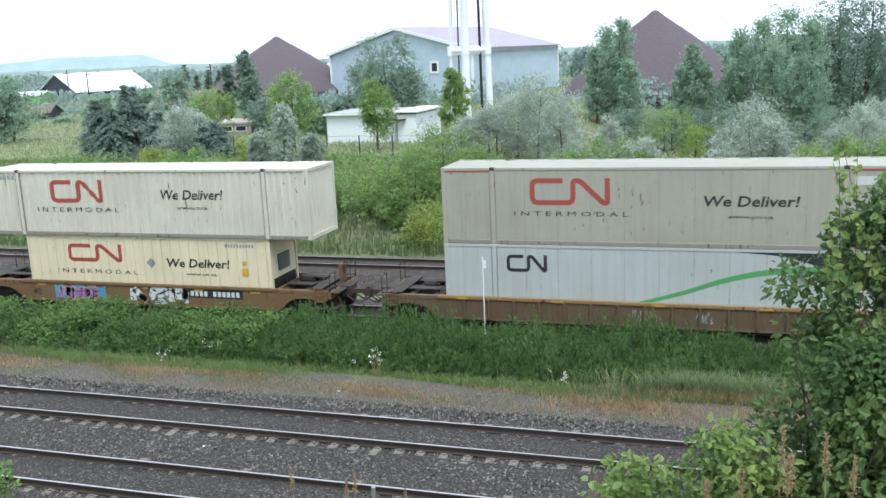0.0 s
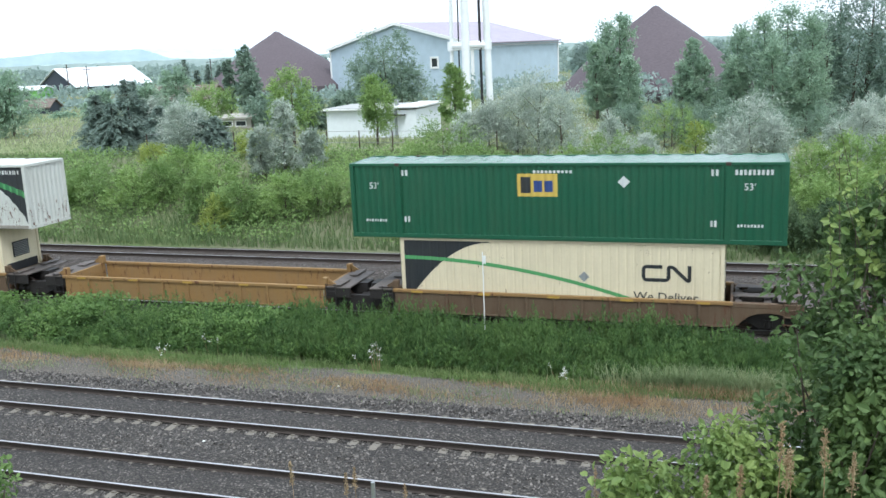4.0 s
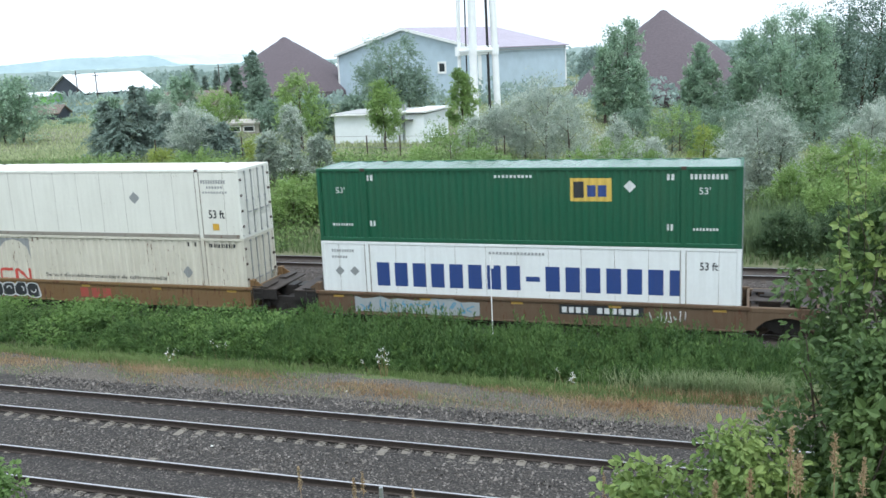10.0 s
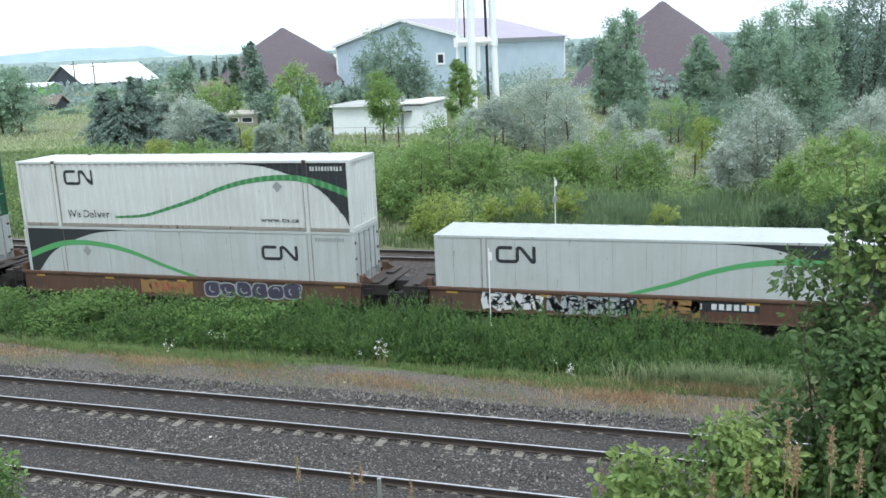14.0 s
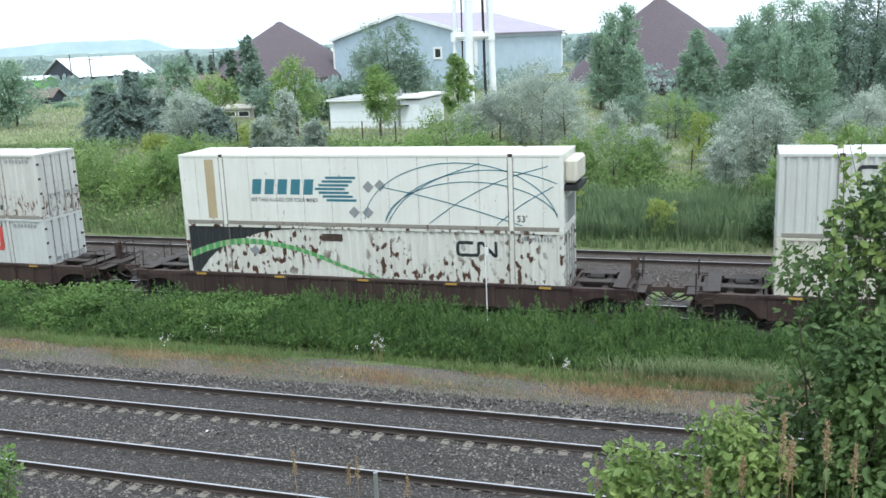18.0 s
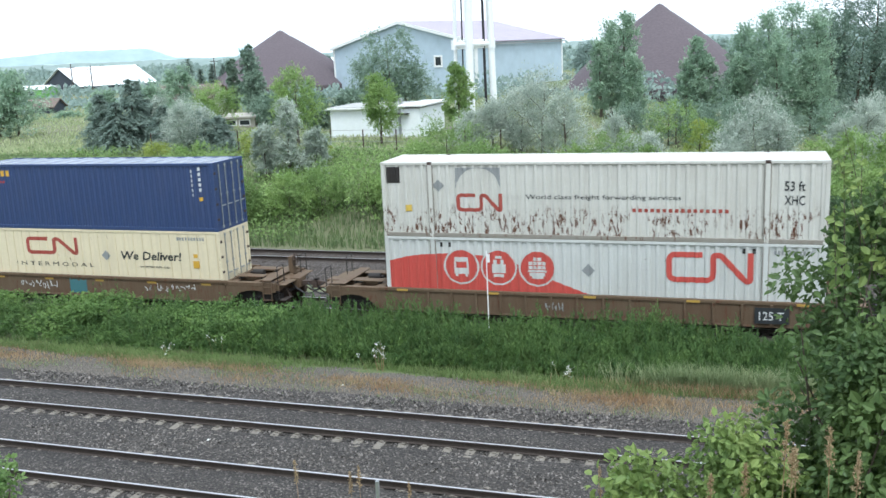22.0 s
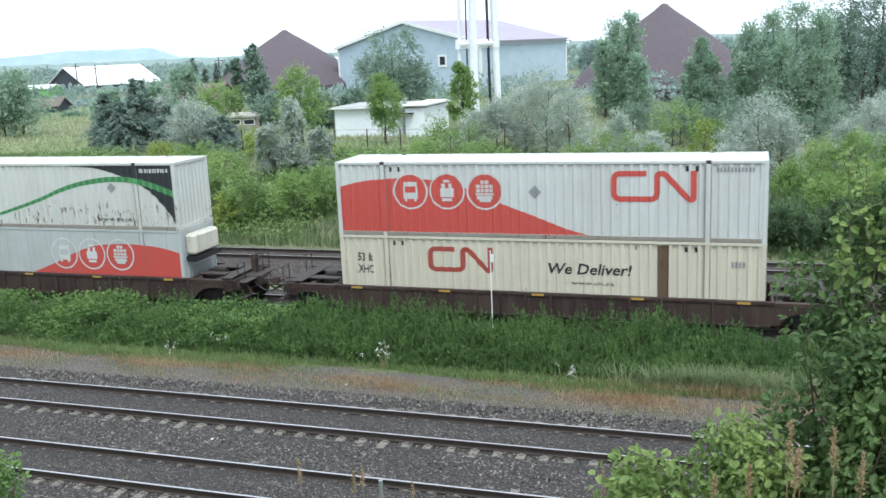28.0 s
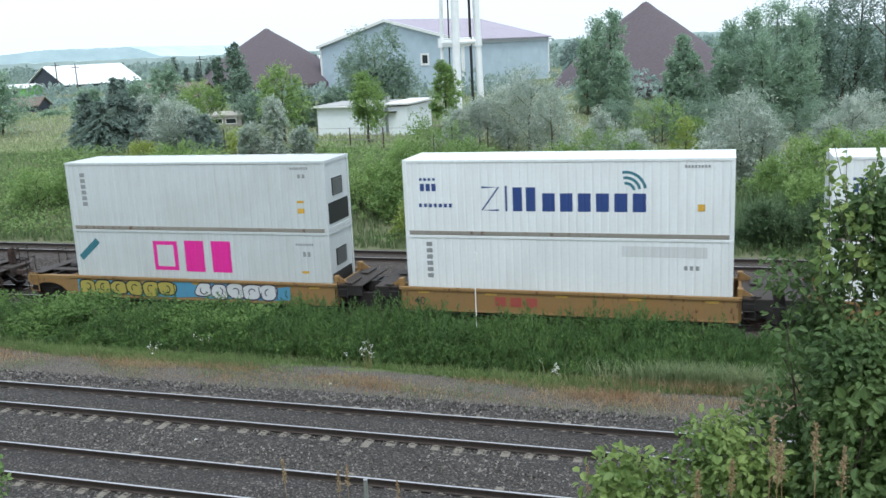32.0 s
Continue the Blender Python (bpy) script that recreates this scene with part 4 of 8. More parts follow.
    c(127.18, 0, L53, CLEAN_WHITE, "flat", [("brand_shape", BLUE, lambda k, L: blocks("MARITIME-ONTARIO", 2.3, 1.12, 12.1, 0.95)), ("size_mark", BLACK, lambda k, L: lettering("53 ft", 14.75, 2.1, 0.28, 0.62, 0.0, 0.02)),
        ("placard", GREY, lambda k, L: merged([diamond(0.75, 1.68, 0.2), diamond(1.4, 1.68, 0.2)])), ("small_print", GREY, lambda k, L: merged([bars(0.45, 2.45, 1.0, 0.12, 9), bars(0.45, 2.2, 0.7, 0.1, 6), bars(7.0, 2.5, 2.2, 0.1, 16)]))], label="smooth white container with large blue lettering blocks")
    c(151.19, 1, L53, GREEN, "fine", emp(7.05, 3.6, 1.25), right="door", label="dark green corrugated container with yellow sign")
    c(151.19, 0, L53, PALE, "flat", W_L, label="pale smooth container with green wave and black corner")
    c(170.61, 1, L53, WHITE, "wide", W_R, right="corr", label="clean white corrugated container with green wave")
    c(170.61, 0, L53, PALE, "flat", W_L, left="nose", right="door", label="pale smooth container with green wave and cooling unit")
    c(190.13, 0, L53, PALE, "flat", W_R2, right="nose", label="pale smooth single-stacked container with green wave")
    c(213.82, 1, L53, WHITE_RUST, "wide", W_L2, label="rust-streaked white container with green wave")
    c(213.82, 0, L53, WHITE, "wide", RED_M, label="white corrugated container with red field and pictograms")
    sphere = [ring_path(12.1, 0.15, 2.42, 40, 0, math.pi, 1.6), ring_path(12.6, 0.1, 1.75, 30, 0, math.pi, 2.0), ring_path(13.4, -0.6, 2.9, 30, 0.3, math.pi - 0.3, 1.55),
              smooth_curve([(9.0, 1.62), (10.6, 1.3), (12.6, 0.8), (14.6, 0.2)]), smooth_curve([(10.9, 0.2), (12.2, 1.1), (13.8, 1.9), (15.6, 2.45)]),
              smooth_curve([(9.2, 0.2), (9.9, 1.1), (11.2, 1.9), (13.0, 2.55)]), smooth_curve([(13.6, 0.2), (14.6, 1.0), (15.8, 1.7)])]
    c(237.3, 1, L53, OFF_WHITE, "flat", [("brand_shape", TEAL, lambda k, L: merged([blocks("BRAND", 3.25, 1.28, 2.9, 0.62, 0.15)] + [rects(*[(6.15 + 0.16 * abs(q - 3), 6.65 + 0.16 * abs(q - 3) + 0.8, 1.02 + 0.15 * q, 1.12 + 0.15 * q) for q in range(7)])])),
        ("slogan", BLACK, lambda k, L: lettering("WE TAKE A LOAD OFF YOUR MIND!", 3.25, 0.98, 0.16, 3.0)), ("placard", GREY, lambda k, L: merged([diamond(8.45, 1.62, 0.24), diamond(8.95, 1.68, 0.24), diamond(7.8, 0.6, 0.24), diamond(8.38, 0.6, 0.24)])),
        ("globe_lines", TEAL, lambda k, L: merged([ribbon([(x, min(z, 2.7)) for x, z in p if 8.0 < x < 15.95 and z > 0.18], 0.035) for p in sphere])), ("size_mark", BLACK, lambda k, L: lettering("53'", 14.4, 0.35, 0.24)),
        ("stain", STAIN, lambda k, L: rects((1.2, 1.62, 0.25, 2.7)))], right="nose", label="smooth white insulated container with teal sign and globe lines")
    c(237.3, 0, L53, WHITE_BLISTER, "wide", [(a, BAND_PALE if a == "wave_band" else m, f) for a, m, f in W_L] + [("vent_panel", STEEL_RUST, lambda k, L: rects((6.3, 7.2, 2.3, 2.6)))], label="badly rust-blistered white container with green wave")
    c(260.85, 1, L53, WHITE_SPOT, "wide", W_R, right="corr", label="white corrugated container with green wave and rust specks")
    c(260.85, 0, L53, WHITE_DIRTY, "wide", X_L + [("size_mark", BLACK, size_l), ("placard", GREY, lambda k, L: diamond(12.8, 1.55, 0.25))], label="off-white corrugated container with red emblem and slogan")
    c(284.68, 1, L40, NAVY, "fine", [("brand_shape", YELLOW, lambda k, L: blocks("brand", 0.38, 2.35, 1.4, 0.26)), ("tag_line", RED, lambda k, L: bars(0.5, 2.05, 1.0, 0.09, 6)),
        ("code", SPRAY_WHITE, lambda k, L: merged([rects(*[(11.1, 11.17, 1.5 + 0.2 * q, 1.62 + 0.2 * q) for q in range(6)]), rects(*[(11.45, 11.55, 1.7 + 0.22 * q, 1.84 + 0.22 * q) for q in range(5)])])), ("sticker", YELLOW, lambda k, L: rects((11.42, 11.58, 1.3, 1.46)))], label="navy blue corrugated forty-foot container")
    c(284.68, 0, L40, CREAM, "groove", C40, label="cream forty-foot container with red emblem and slogan")
    c(304.36, 1, L53, WHITE_RUST, "wide", [("emblem", OLD_RED, lambda k, L: emblem(3.0, 1.0, 1.8, 0.7, 0.14)), ("slogan", BLACK, lambda k, L: lettering("World class freight forwarding services", 5.7, 1.5, 0.17, 5.6)),
        ("web_address", OLD_RED, lambda k, L: bars(9.6, 1.05, 3.4, 0.13, 16)), ("arch", GREY, lambda k, L: region(k, 3.0, 4.75, lambda x: 1.85 + math.sqrt(max(0, 0.86 ** 2 - (x - 3.87) ** 2)) * 0.95, lambda x: 2.68)), ("size_mark", BLACK, size_r),
        ("placard", GREY, lambda k, L: diamond(2.3, 2.0, 0.24)), ("vent_panel", STEEL_DARK, lambda k, L: rects((0.2, 0.75, 2.1, 2.72))), ("sticker", GOLD, lambda k, L: rects((0.95, 1.2, 1.0, 1.25)))], label="very rusty white corrugated container with red emblem")
    c(304.36, 0, L53, WHITE, "wide", RED_M, label="white corrugated container with red field and pictograms")
    c(324.09, 1, L53, PALE, "flat", [("wave_corner", BLACK, corner_l), ("wave_band", BAND, wave_l), ("emblem", BLACK, lambda k, L: emblem(11.95, 1.8, 1.75, 0.62, 0.13)), ("slogan", BLACK, lambda k, L: lettering("We Deliver", 11.3, 0.57, 0.33, 2.5)),
        ("placard", SPRAY_WHITE, lambda k, L: diamond(14.9, 1.6, 0.22)), ("code", GREY, code_small), ("size_mark", BLACK, lambda k, L: lettering("53 ft", 15.2, 0.3, 0.2, 0.5, 0.0, 0.02)), ("label_frame", GREY, lambda k, L: ribbon([(0.6, 2.35), (1.55, 2.35), (1.55, 2.65), (0.6, 2.65)], 0.04, True))], label="grey-white smooth container with green wave")
    c(324.09, 0, L53, WHITE_SPOT, "wide", W_R2, right="corr", label="white corrugated container with rust drips and green wave")
    leaf = [(4.17 + r * math.sin(a), 2.55 + r * math.cos(a)) for a, r in ((k * math.tau / 14, 0.25 if k % 2 == 0 else 0.15) for k in range(14))]
    c(343.63, 1, L53, RED, "fine", [("emblem", SPRAY_WHITE, lambda k, L: ribbon([(3.85, 2.3), (3.1, 2.3), (4.17, 0.62), (5.27, 2.3), (4.5, 2.3)], 0.12)), ("leaf", GREEN, lambda k, L: star(leaf)),
        ("brand_shape", SPRAY_WHITE, lambda k, L: blocks("BRANDING NAME", 6.25, 1.48, 6.9, 0.84)), ("placard", GREY, lambda k, L: merged([diamond(0.55, 1.6, 0.2), diamond(0.8, 0.95, 0.2)])), ("size_mark", SPRAY_WHITE, lambda k, L: merged([lettering("53", 1.2, 1.5, 0.2), lettering("XHC", 1.2, 1.2, 0.17, 0.0, 0.02)])),
        ("sticker", GOLD, lambda k, L: rects((1.25, 1.55, 0.45, 0.75))), ("code", SPRAY_WHITE, lambda k, L: merged([bars(14.3, 2.25, 1.0, 0.14, 8), bars(14.3, 2.0, 1.0, 0.1, 8), bars(14.4, 1.8, 0.8, 0.08, 6)]))], label="bright red corrugated container with white triangle sign")
    c(343.63, 0, L53, PALE, "flat", W_R2, right="corr", label="pale smooth container with green wave and black corner")
    c(367.14, 1, L53, WHITE_SPOT, "wide", W_R, right="corr", label="white corrugated container with green wave and black corner")
    c(367.14, 0, L53, PALE, "flat", [("red_field", LOGO_RED, lambda k, L: region(k, 6.0, 16.0, lambda x: 0.16, lambda x: curve(flipped(MOUND, 16.15))(x))), ("emblem", LOGO_RED, lambda k, L: emblem(2.3, 1.4, 2.9, 1.1, 0.2)),
        ("disc_ring", WHITE, lambda k, L: merged([ribbon(ring_path(x + 6.9, z, 0.68)[:-1], 0.07, True) for x, z in CIRCLES])), ("pictogram", WHITE, lambda k, L: shifted(pictograms(k, L), 6.9))], right="nose", label="pale smooth insulated container with red field and pictograms")
    c(390.71, 1, L53, WHITE, "wide", RED_M, label="white corrugated container with red field and pictograms")
    c(390.71, 0, L53, CREAM_DIRTY, "wide", [("emblem", OLD_RED, lambda k, L: emblem(3.7, 1.5, 2.6, 1.0, 0.19)), ("slogan", BLACK, shout), ("size_mark", BLACK, size_l), ("web_address", BLACK, lambda k, L: lettering("www.cn.ca", 9.3, 1.18, 0.14, 1.6)),
        ("patch", CAR_TAN, lambda k, L: rects((12.45, 12.85, 0.2, 2.75))), ("vent", STEEL_DARK, vents), ("small_print", GREY, lambda k, L: bars(15.0, 2.0, 0.5, 0.22, 4))], label="yellowed corrugated container with red emblem and slogan")
    c(414.27, 1, L53, GREEN, "fine", emp(4.0, 3.3), label="dark green corrugated container with yellow sign")
    c(414.27, 0, L53, WHITE, "wide", RED_M, label="white corrugated container with red field and pictograms")
    c(437.98, 1, L40, REEFER_WHITE, "shallow", [("brand_shape", GREY, lambda k, L: rects(*[(0.68, 0.92, 1.02 + 0.25 * q, 1.19 + 0.25 * q) for q in range(6)])), ("sticker", YELLOW, lambda k, L: rects((10.9, 11.2, 1.2, 1.3), (10.9, 11.2, 0.78, 0.98))),
        ("small_print", GREY, lambda k, L: merged([bars(10.7, 2.55, 0.8, 0.1, 8), bars(11.0, 2.2, 0.4, 0.16, 2)]))], right="reefer", label="white refrigerated forty-foot container")
    c(437.98, 0, L40, REEFER_WHITE, "shallow", [("brand_shape", MAGENTA, lambda k, L: merged([ribbon([(4.05, 1.25), (5.05, 1.25), (5.05, 2.35), (4.05, 2.35)], 0.24, True), blocks("AB", 5.4, 1.13, 2.55, 1.34)])), ("banner", TEAL, lambda k, L: ribbon([(0.25, 1.6), (1.2, 2.4)], 0.28)), ("sticker", YELLOW, lambda k, L: rects((10.9, 11.2, 1.2, 1.3))),
        ("small_print", GREY, lambda k, L: merged([bars(10.7, 2.35, 0.8, 0.1, 8), bars(11.0, 1.9, 0.4, 0.2, 2)]))], right="reefer", label="white refrigerated container with magenta sign")
    c(453.44, 1, L40, CLEAN_WHITE, "shallow", [("brand_shape", BLUE, lambda k, L: merged([ribbon([(3.1, 1.85), (3.75, 1.85), (3.1, 0.98), (3.75, 0.98)], 0.07), rects((4.0, 4.08, 0.95, 1.9)), blocks("AB", 4.25, 0.95, 1.0, 0.9), blocks("ABCDEF", 5.35, 0.95, 3.95, 0.68)])),
        ("signal_arcs", TEAL, lambda k, L: merged([ribbon(ring_path(8.45, 1.7, r, 12, math.radians(10), math.radians(100)), 0.1) for r in (0.3, 0.5, 0.7)])), ("small_sign", BLUE, lambda k, L: merged([blocks("ABC", 0.65, 1.7, 0.7, 0.28), bars(0.65, 2.1, 0.7, 0.1, 4), bars(0.6, 1.08, 1.4, 0.14, 7)])),
        ("sticker", YELLOW, lambda k, L: rects((10.95, 11.2, 1.0, 1.25))), ("small_print", GREY, lambda k, L: bars(10.5, 2.55, 0.9, 0.1, 8))], right="reefer", label="white refrigerated container with dark blue sign")
    c(453.44, 0, L40, CLEAN_WHITE, "shallow", [("brand_shape", GREY, lambda k, L: rects(*[(0.82, 1.06, 1.2 + 0.25 * q, 1.37 + 0.25 * q) for q in range(6)])), ("patch", SPRAY_WHITE, lambda k, L: rects((8.3, 11.3, 2.2, 2.6))), ("small_print", GREY, lambda k, L: bars(10.5, 1.75, 0.6, 0.16, 3))], right="reefer", label="white refrigerated forty-foot container with patch")
    c(468.73, 1, L40, CLEAN_WHITE, "shallow", [("small_sign", BLUE, lambda k, L: merged([blocks("ABC", 0.65, 1.7, 0.7, 0.28), bars(0.65, 2.1, 0.7, 0.1, 4), bars(0.6, 1.08, 1.4, 0.14, 7)]))], right="reefer", label="white refrigerated container with small blue sign")
    c(468.73, 0, L40, CLEAN_WHITE, "shallow", [], right="reefer", label="plain white refrigerated forty-foot container")


def star(points):
    bm = bmesh.new()
    bm.faces.new([bm.verts.new((x, 0, z)) for x, z in points])
    return bm


def shifted(bm, dx):
    for v in bm.verts:
        v.co.x += dx
    return bm


consist()

# ---------------------------------------------------------------- well cars
def strokes(x, z, w, h, seed, n):
    """Paths of crossed, leaning strokes in a row of uneven cells: sprayed shapes, no words."""
    rng = random.Random(seed)
    cuts = [k + rng.uniform(-0.16, 0.16) for k in range(n + 1)]
    out = []
    for a, b in zip(cuts, cuts[1:]):
        q = lambda u, v: (x + w / n * (a + (b - a) * (0.14 + 0.72 * u) + rng.uniform(-0.05, 0.05)), z + h * min(1, max(0, v + rng.uniform(-0.08, 0.08))))
        pick = rng.randrange(6)
        out.append([q(0.05, 0.05), q(0.0, 0.5), q(0.1, 0.95)])
        if pick in (0, 1, 4):
            out.append([q(1, 0.02), q(0.9, 0.5), q(1, 0.97)])
        if pick in (0, 5):
            out.append([q(0.1, 0.9), q(0.9, 0.1)])
        if pick in (1, 2, 3):
            out.append(rounded([q(0.1, 0.95), q(1.0, 0.8), q(0.9, 0.5), q(0.15, 0.48)], 0.08))
        if pick in (2, 5):
            out.append([q(0.4, 0.5), q(1, 0.02)])
        if pick in (3, 4):
            out.append(rounded([q(0.05, 0.05), q(0.9, 0.08), q(1.05, 0.4)], 0.08))
    return out


def graffiti(x, z, w, h, seed, n=5):
    return merged([ribbon(p, 0.46 * min(h, w / n)) for p in strokes(x, z, w, h, seed, n)])


def graffiti_line(x, z, w, h, seed, n=5):
    """Outlines and slashes over the sprayed shapes."""
    rng = random.Random(seed + 7)
    paths = []
    for k in range(5 * n):
        a, b = x + w * rng.random(), z + h * rng.uniform(0.05, 0.95)
        turn, size = rng.uniform(0, math.tau), h * rng.uniform(0.2, 0.5)
        paths.append(rounded([(min(x + w, max(x, a + size * math.cos(turn + 0.9 * q) * (0.4 + 0.3 * q))), min(z + h, max(z, b + size * math.sin(turn + 0.9 * q) * 0.6))) for q in range(4)], 0.06))
    return merged([ribbon(p, 0.045) for p in paths])


def swell(x, z, w, h, seed, n, inset):
    """Swollen overlapping shapes in a row, drawn smaller by inset."""
    rng = random.Random(seed)
    bms = []
    for k in range(n):
        cx, cz = x + w * (k + 0.5) / n, z + h * rng.uniform(0.44, 0.56)
        rx, rz, lean = 0.58 * w / n * rng.uniform(0.9, 1.1), 0.5 * h * rng.uniform(0.85, 1.0), rng.uniform(-0.25, 0.25)
        out = []
        for q in range(24):
            a = q * math.tau / 24
            wob = 1 + 0.1 * math.sin(3 * a + seed + k)
            ca, sa = math.cos(a), math.sin(a)
            px = (rx - inset) * wob * math.copysign(abs(ca) ** 0.7, ca)
            pz = (rz - inset) * math.copysign(abs(sa) ** 0.7, sa)
            out.append((cx + px + lean * pz, cz + pz))
        bms.append(lifted(star(out), 0.0004 * k))
    return merged(bms)


def lifted(bm, d):
    for v in bm.verts:
        v.co.y -= d
    return bm


def curls(x, z, w, h, seed, n):
    """Inner strokes of the swollen shapes: hooks and dashes."""
    rng = random.Random(seed + 3)
    out = []
    for k in range(n):
        cx, cz, r = x + w * (k + 0.5) / n, z + h * 0.5, 0.2 * min(h, w / n)
        a0 = rng.uniform(0, math.tau)
        out.append(ribbon(ring_path(cx, cz, r, 10, a0, a0 + rng.uniform(2.0, 3.8)), 0.05))
        out.append(ribbon([(cx + 0.5 * w / n, cz - 0.36 * h), (cx + 0.42 * w / n, cz + 0.3 * h)], 0.045))
    return merged(out)


def scrawl(x, z, w, h, seed, n=6, t=0.035):
    rng = random.Random(seed)
    return merged([ribbon(rounded([(x + w * (k + rng.random()) / n, z + h * rng.random()) for _ in range(4)], 0.1), t) for k in range(n)])


def truck(root, x, label=""):
    """Two axles under a car end."""
    bolster = part("truck_bolster", cached("bolster", lambda: to_mesh("truck_bolster", bevelled(boxes(bmesh.new(), (-0.2, 0.2, -1.05, 1.05, 0.42, 0.72)), 0.03))), STEEL_DARK, root)
    bolster.matrix_basis = pose(x, 0, 0)
    for s in (-1, 1):
        frame_me = cached(("frame", s), lambda: to_mesh("side_frame", side_frame(s)))
        sf = part("side_frame", frame_me, STEEL_DARK, bolster)
    for e in (-1, 1):
        for s in (-1, 1):
            me = cached("wheel", lambda: to_mesh("wheel", wheel_bm()))
            wh = part("wheel", me, STEEL_RUST, bolster)
            wh.matrix_basis = pose(e * 0.88, s * 0.7535, 0.457)
        ax = part("axle", cached("axle", lambda: to_mesh("axle", tube(bmesh.new(), (0, -1.05, 0), (0, 1.05, 0), 0.075, n=10))), STEEL_DARK, bolster)
        ax.matrix_basis = pose(e * 0.88, 0, 0.457)


def wheel_bm():
    bm = bmesh.new()
    n = 24
    prof = [(0.0, 0.06), (0.1, 0.08), (0.14, 0.03), (0.36, 0.02), (0.4, 0.065), (0.457, 0.065), (0.457, -0.05), (0.49, -0.055), (0.49, -0.075), (0.38, -0.065), (0.34, -0.02), (0.14, -0.02), (0.0, -0.05)]
    rings = [[bm.verts.new((r * math.cos(k * math.tau / n), -d, r * math.sin(k * math.tau / n))) for k in range(n)] for r, d in prof]
    for a, b in zip(rings, rings[1:]):
        for k in range(n):
            j = (k + 1) % n
            bm.faces.new((a[k], a[j], b[j], b[k]))
    bmesh.ops.remove_doubles(bm, verts=bm.verts, dist=1e-4)
    return bm


def side_frame(s):
    y = s * 1.0
    bm = bmesh.new()
    top = [(-1.15, 0.62), (-0.95, 0.66), (-0.45, 0.78), (0.45, 0.78), (0.95, 0.66), (1.15, 0.62), (1.15, 0.36), (0.95, 0.3), (0.75, 0.42), (0.3, 0.18), (-0.3, 0.18), (-0.75, 0.42), (-0.95, 0.3), (-1.15, 0.36)]
    prism(bm, top, y - 0.09, y + 0.09)
    for e in (-1, 1):
        tube(bm, (e * 0.88, y - 0.14, 0.457), (e * 0.88, y + 0.14, 0.457), 0.13, n=10)
    for e in (-0.12, 0.0, 0.12):
        tube(bm, (e, y + s * 0.1, 0.2), (e, y + s * 0.1, 0.5), 0.05, n=8)
    return bm


def well_car(x0, length, material, ends, ribs=0, marks=(), label="", deck=None, plates=5, chord=None):
    """A well car whose well takes a box of that length from x0; ends: (left, right), each 'end' or 'joint'."""
    half = length / 2 + 0.2
    xc = x0 + length / 2
    root = thing("well_car", label, "railway car", (xc, LINE_Y, 0), "well cars of the train")
    TRAIN.append((root, xc, LINE_Y, 0.0))
    deck = deck or DECK
    bx = lambda k, *d: cached((k, d), lambda: to_mesh(k, bevelled(boxes(bmesh.new(), *d), 0.012)))
    for s in (-1, 1):
        yy = sorted((s * 1.425, s * 1.455))
        side = part("side_panel", bx("side_panel", (-half, half, *yy, 0.33, 1.1)), material, root)
        part("top_chord", bx("top_chord", (-half - 0.1, half + 0.1, *sorted((s * 1.36, s * 1.5)), 1.08, 1.2)), chord or material, root)
        part("bottom_chord", bx("bottom_chord", (-half, half, *sorted((s * 1.2, s * 1.47)), 0.26, 0.34)), material, root)
        if ribs:
            n = round(2 * half / ribs)
            me = bx("rib", (-0.045, 0.045, *sorted((s * 1.455, s * 1.525)), 0.34, 1.09))
            for k in range(1, n):
                r = part("rib", me, material, side)
                r.matrix_basis = pose(-half + 2 * half * k / n, 0, 0)
        elif s < 0:
            me = bx("hook", (-0.09, 0.09, s * 1.5 - 0.03, s * 1.5, 1.12, 1.24))
            for xx in (-6.1, 6.1) if length > 14 else (-4.0, 4.0):
                part("lift_lug", me, material, side).matrix_basis = pose(xx, 0, 0)
        if s < 0:
            for k in range(plates):
                xx = -half + 0.9 + (2 * half - 1.8) * k / (plates - 1)
                zz, face = (1.1, -1.505) if ribs else (0.98, -1.46)
                part("reflector", bx("reflector", (-0.23, 0.23, face - 0.004, face, zz - 0.02, zz + 0.07)), REFLECTOR, side, "yellow reflective strip").matrix_basis = pose(xx, 0, 0)
    for k in range(7):
        b = part("cross_bearer", bx("cross_bearer", (-0.12, 0.12, -1.2, 1.2, 0.2, 0.3)), material, root)
        b.matrix_basis = pose(-half + 0.3 + (2 * half - 0.6) * k / 6, 0, 0)
    for e, how in ((-1, ends[0]), (1, ends[1])):
        car_end(root, e, how, half, material, deck, bx)
    for name, mat, make, thick in marks:
        me = cached(("carmark", make), lambda: lay(make(), "flat", -1.455, -half, -1, thick))
        one = part(name, me, mat, root)
        if name in FINE_MARKS:
            tagged(one, kind="stuff")
    return root


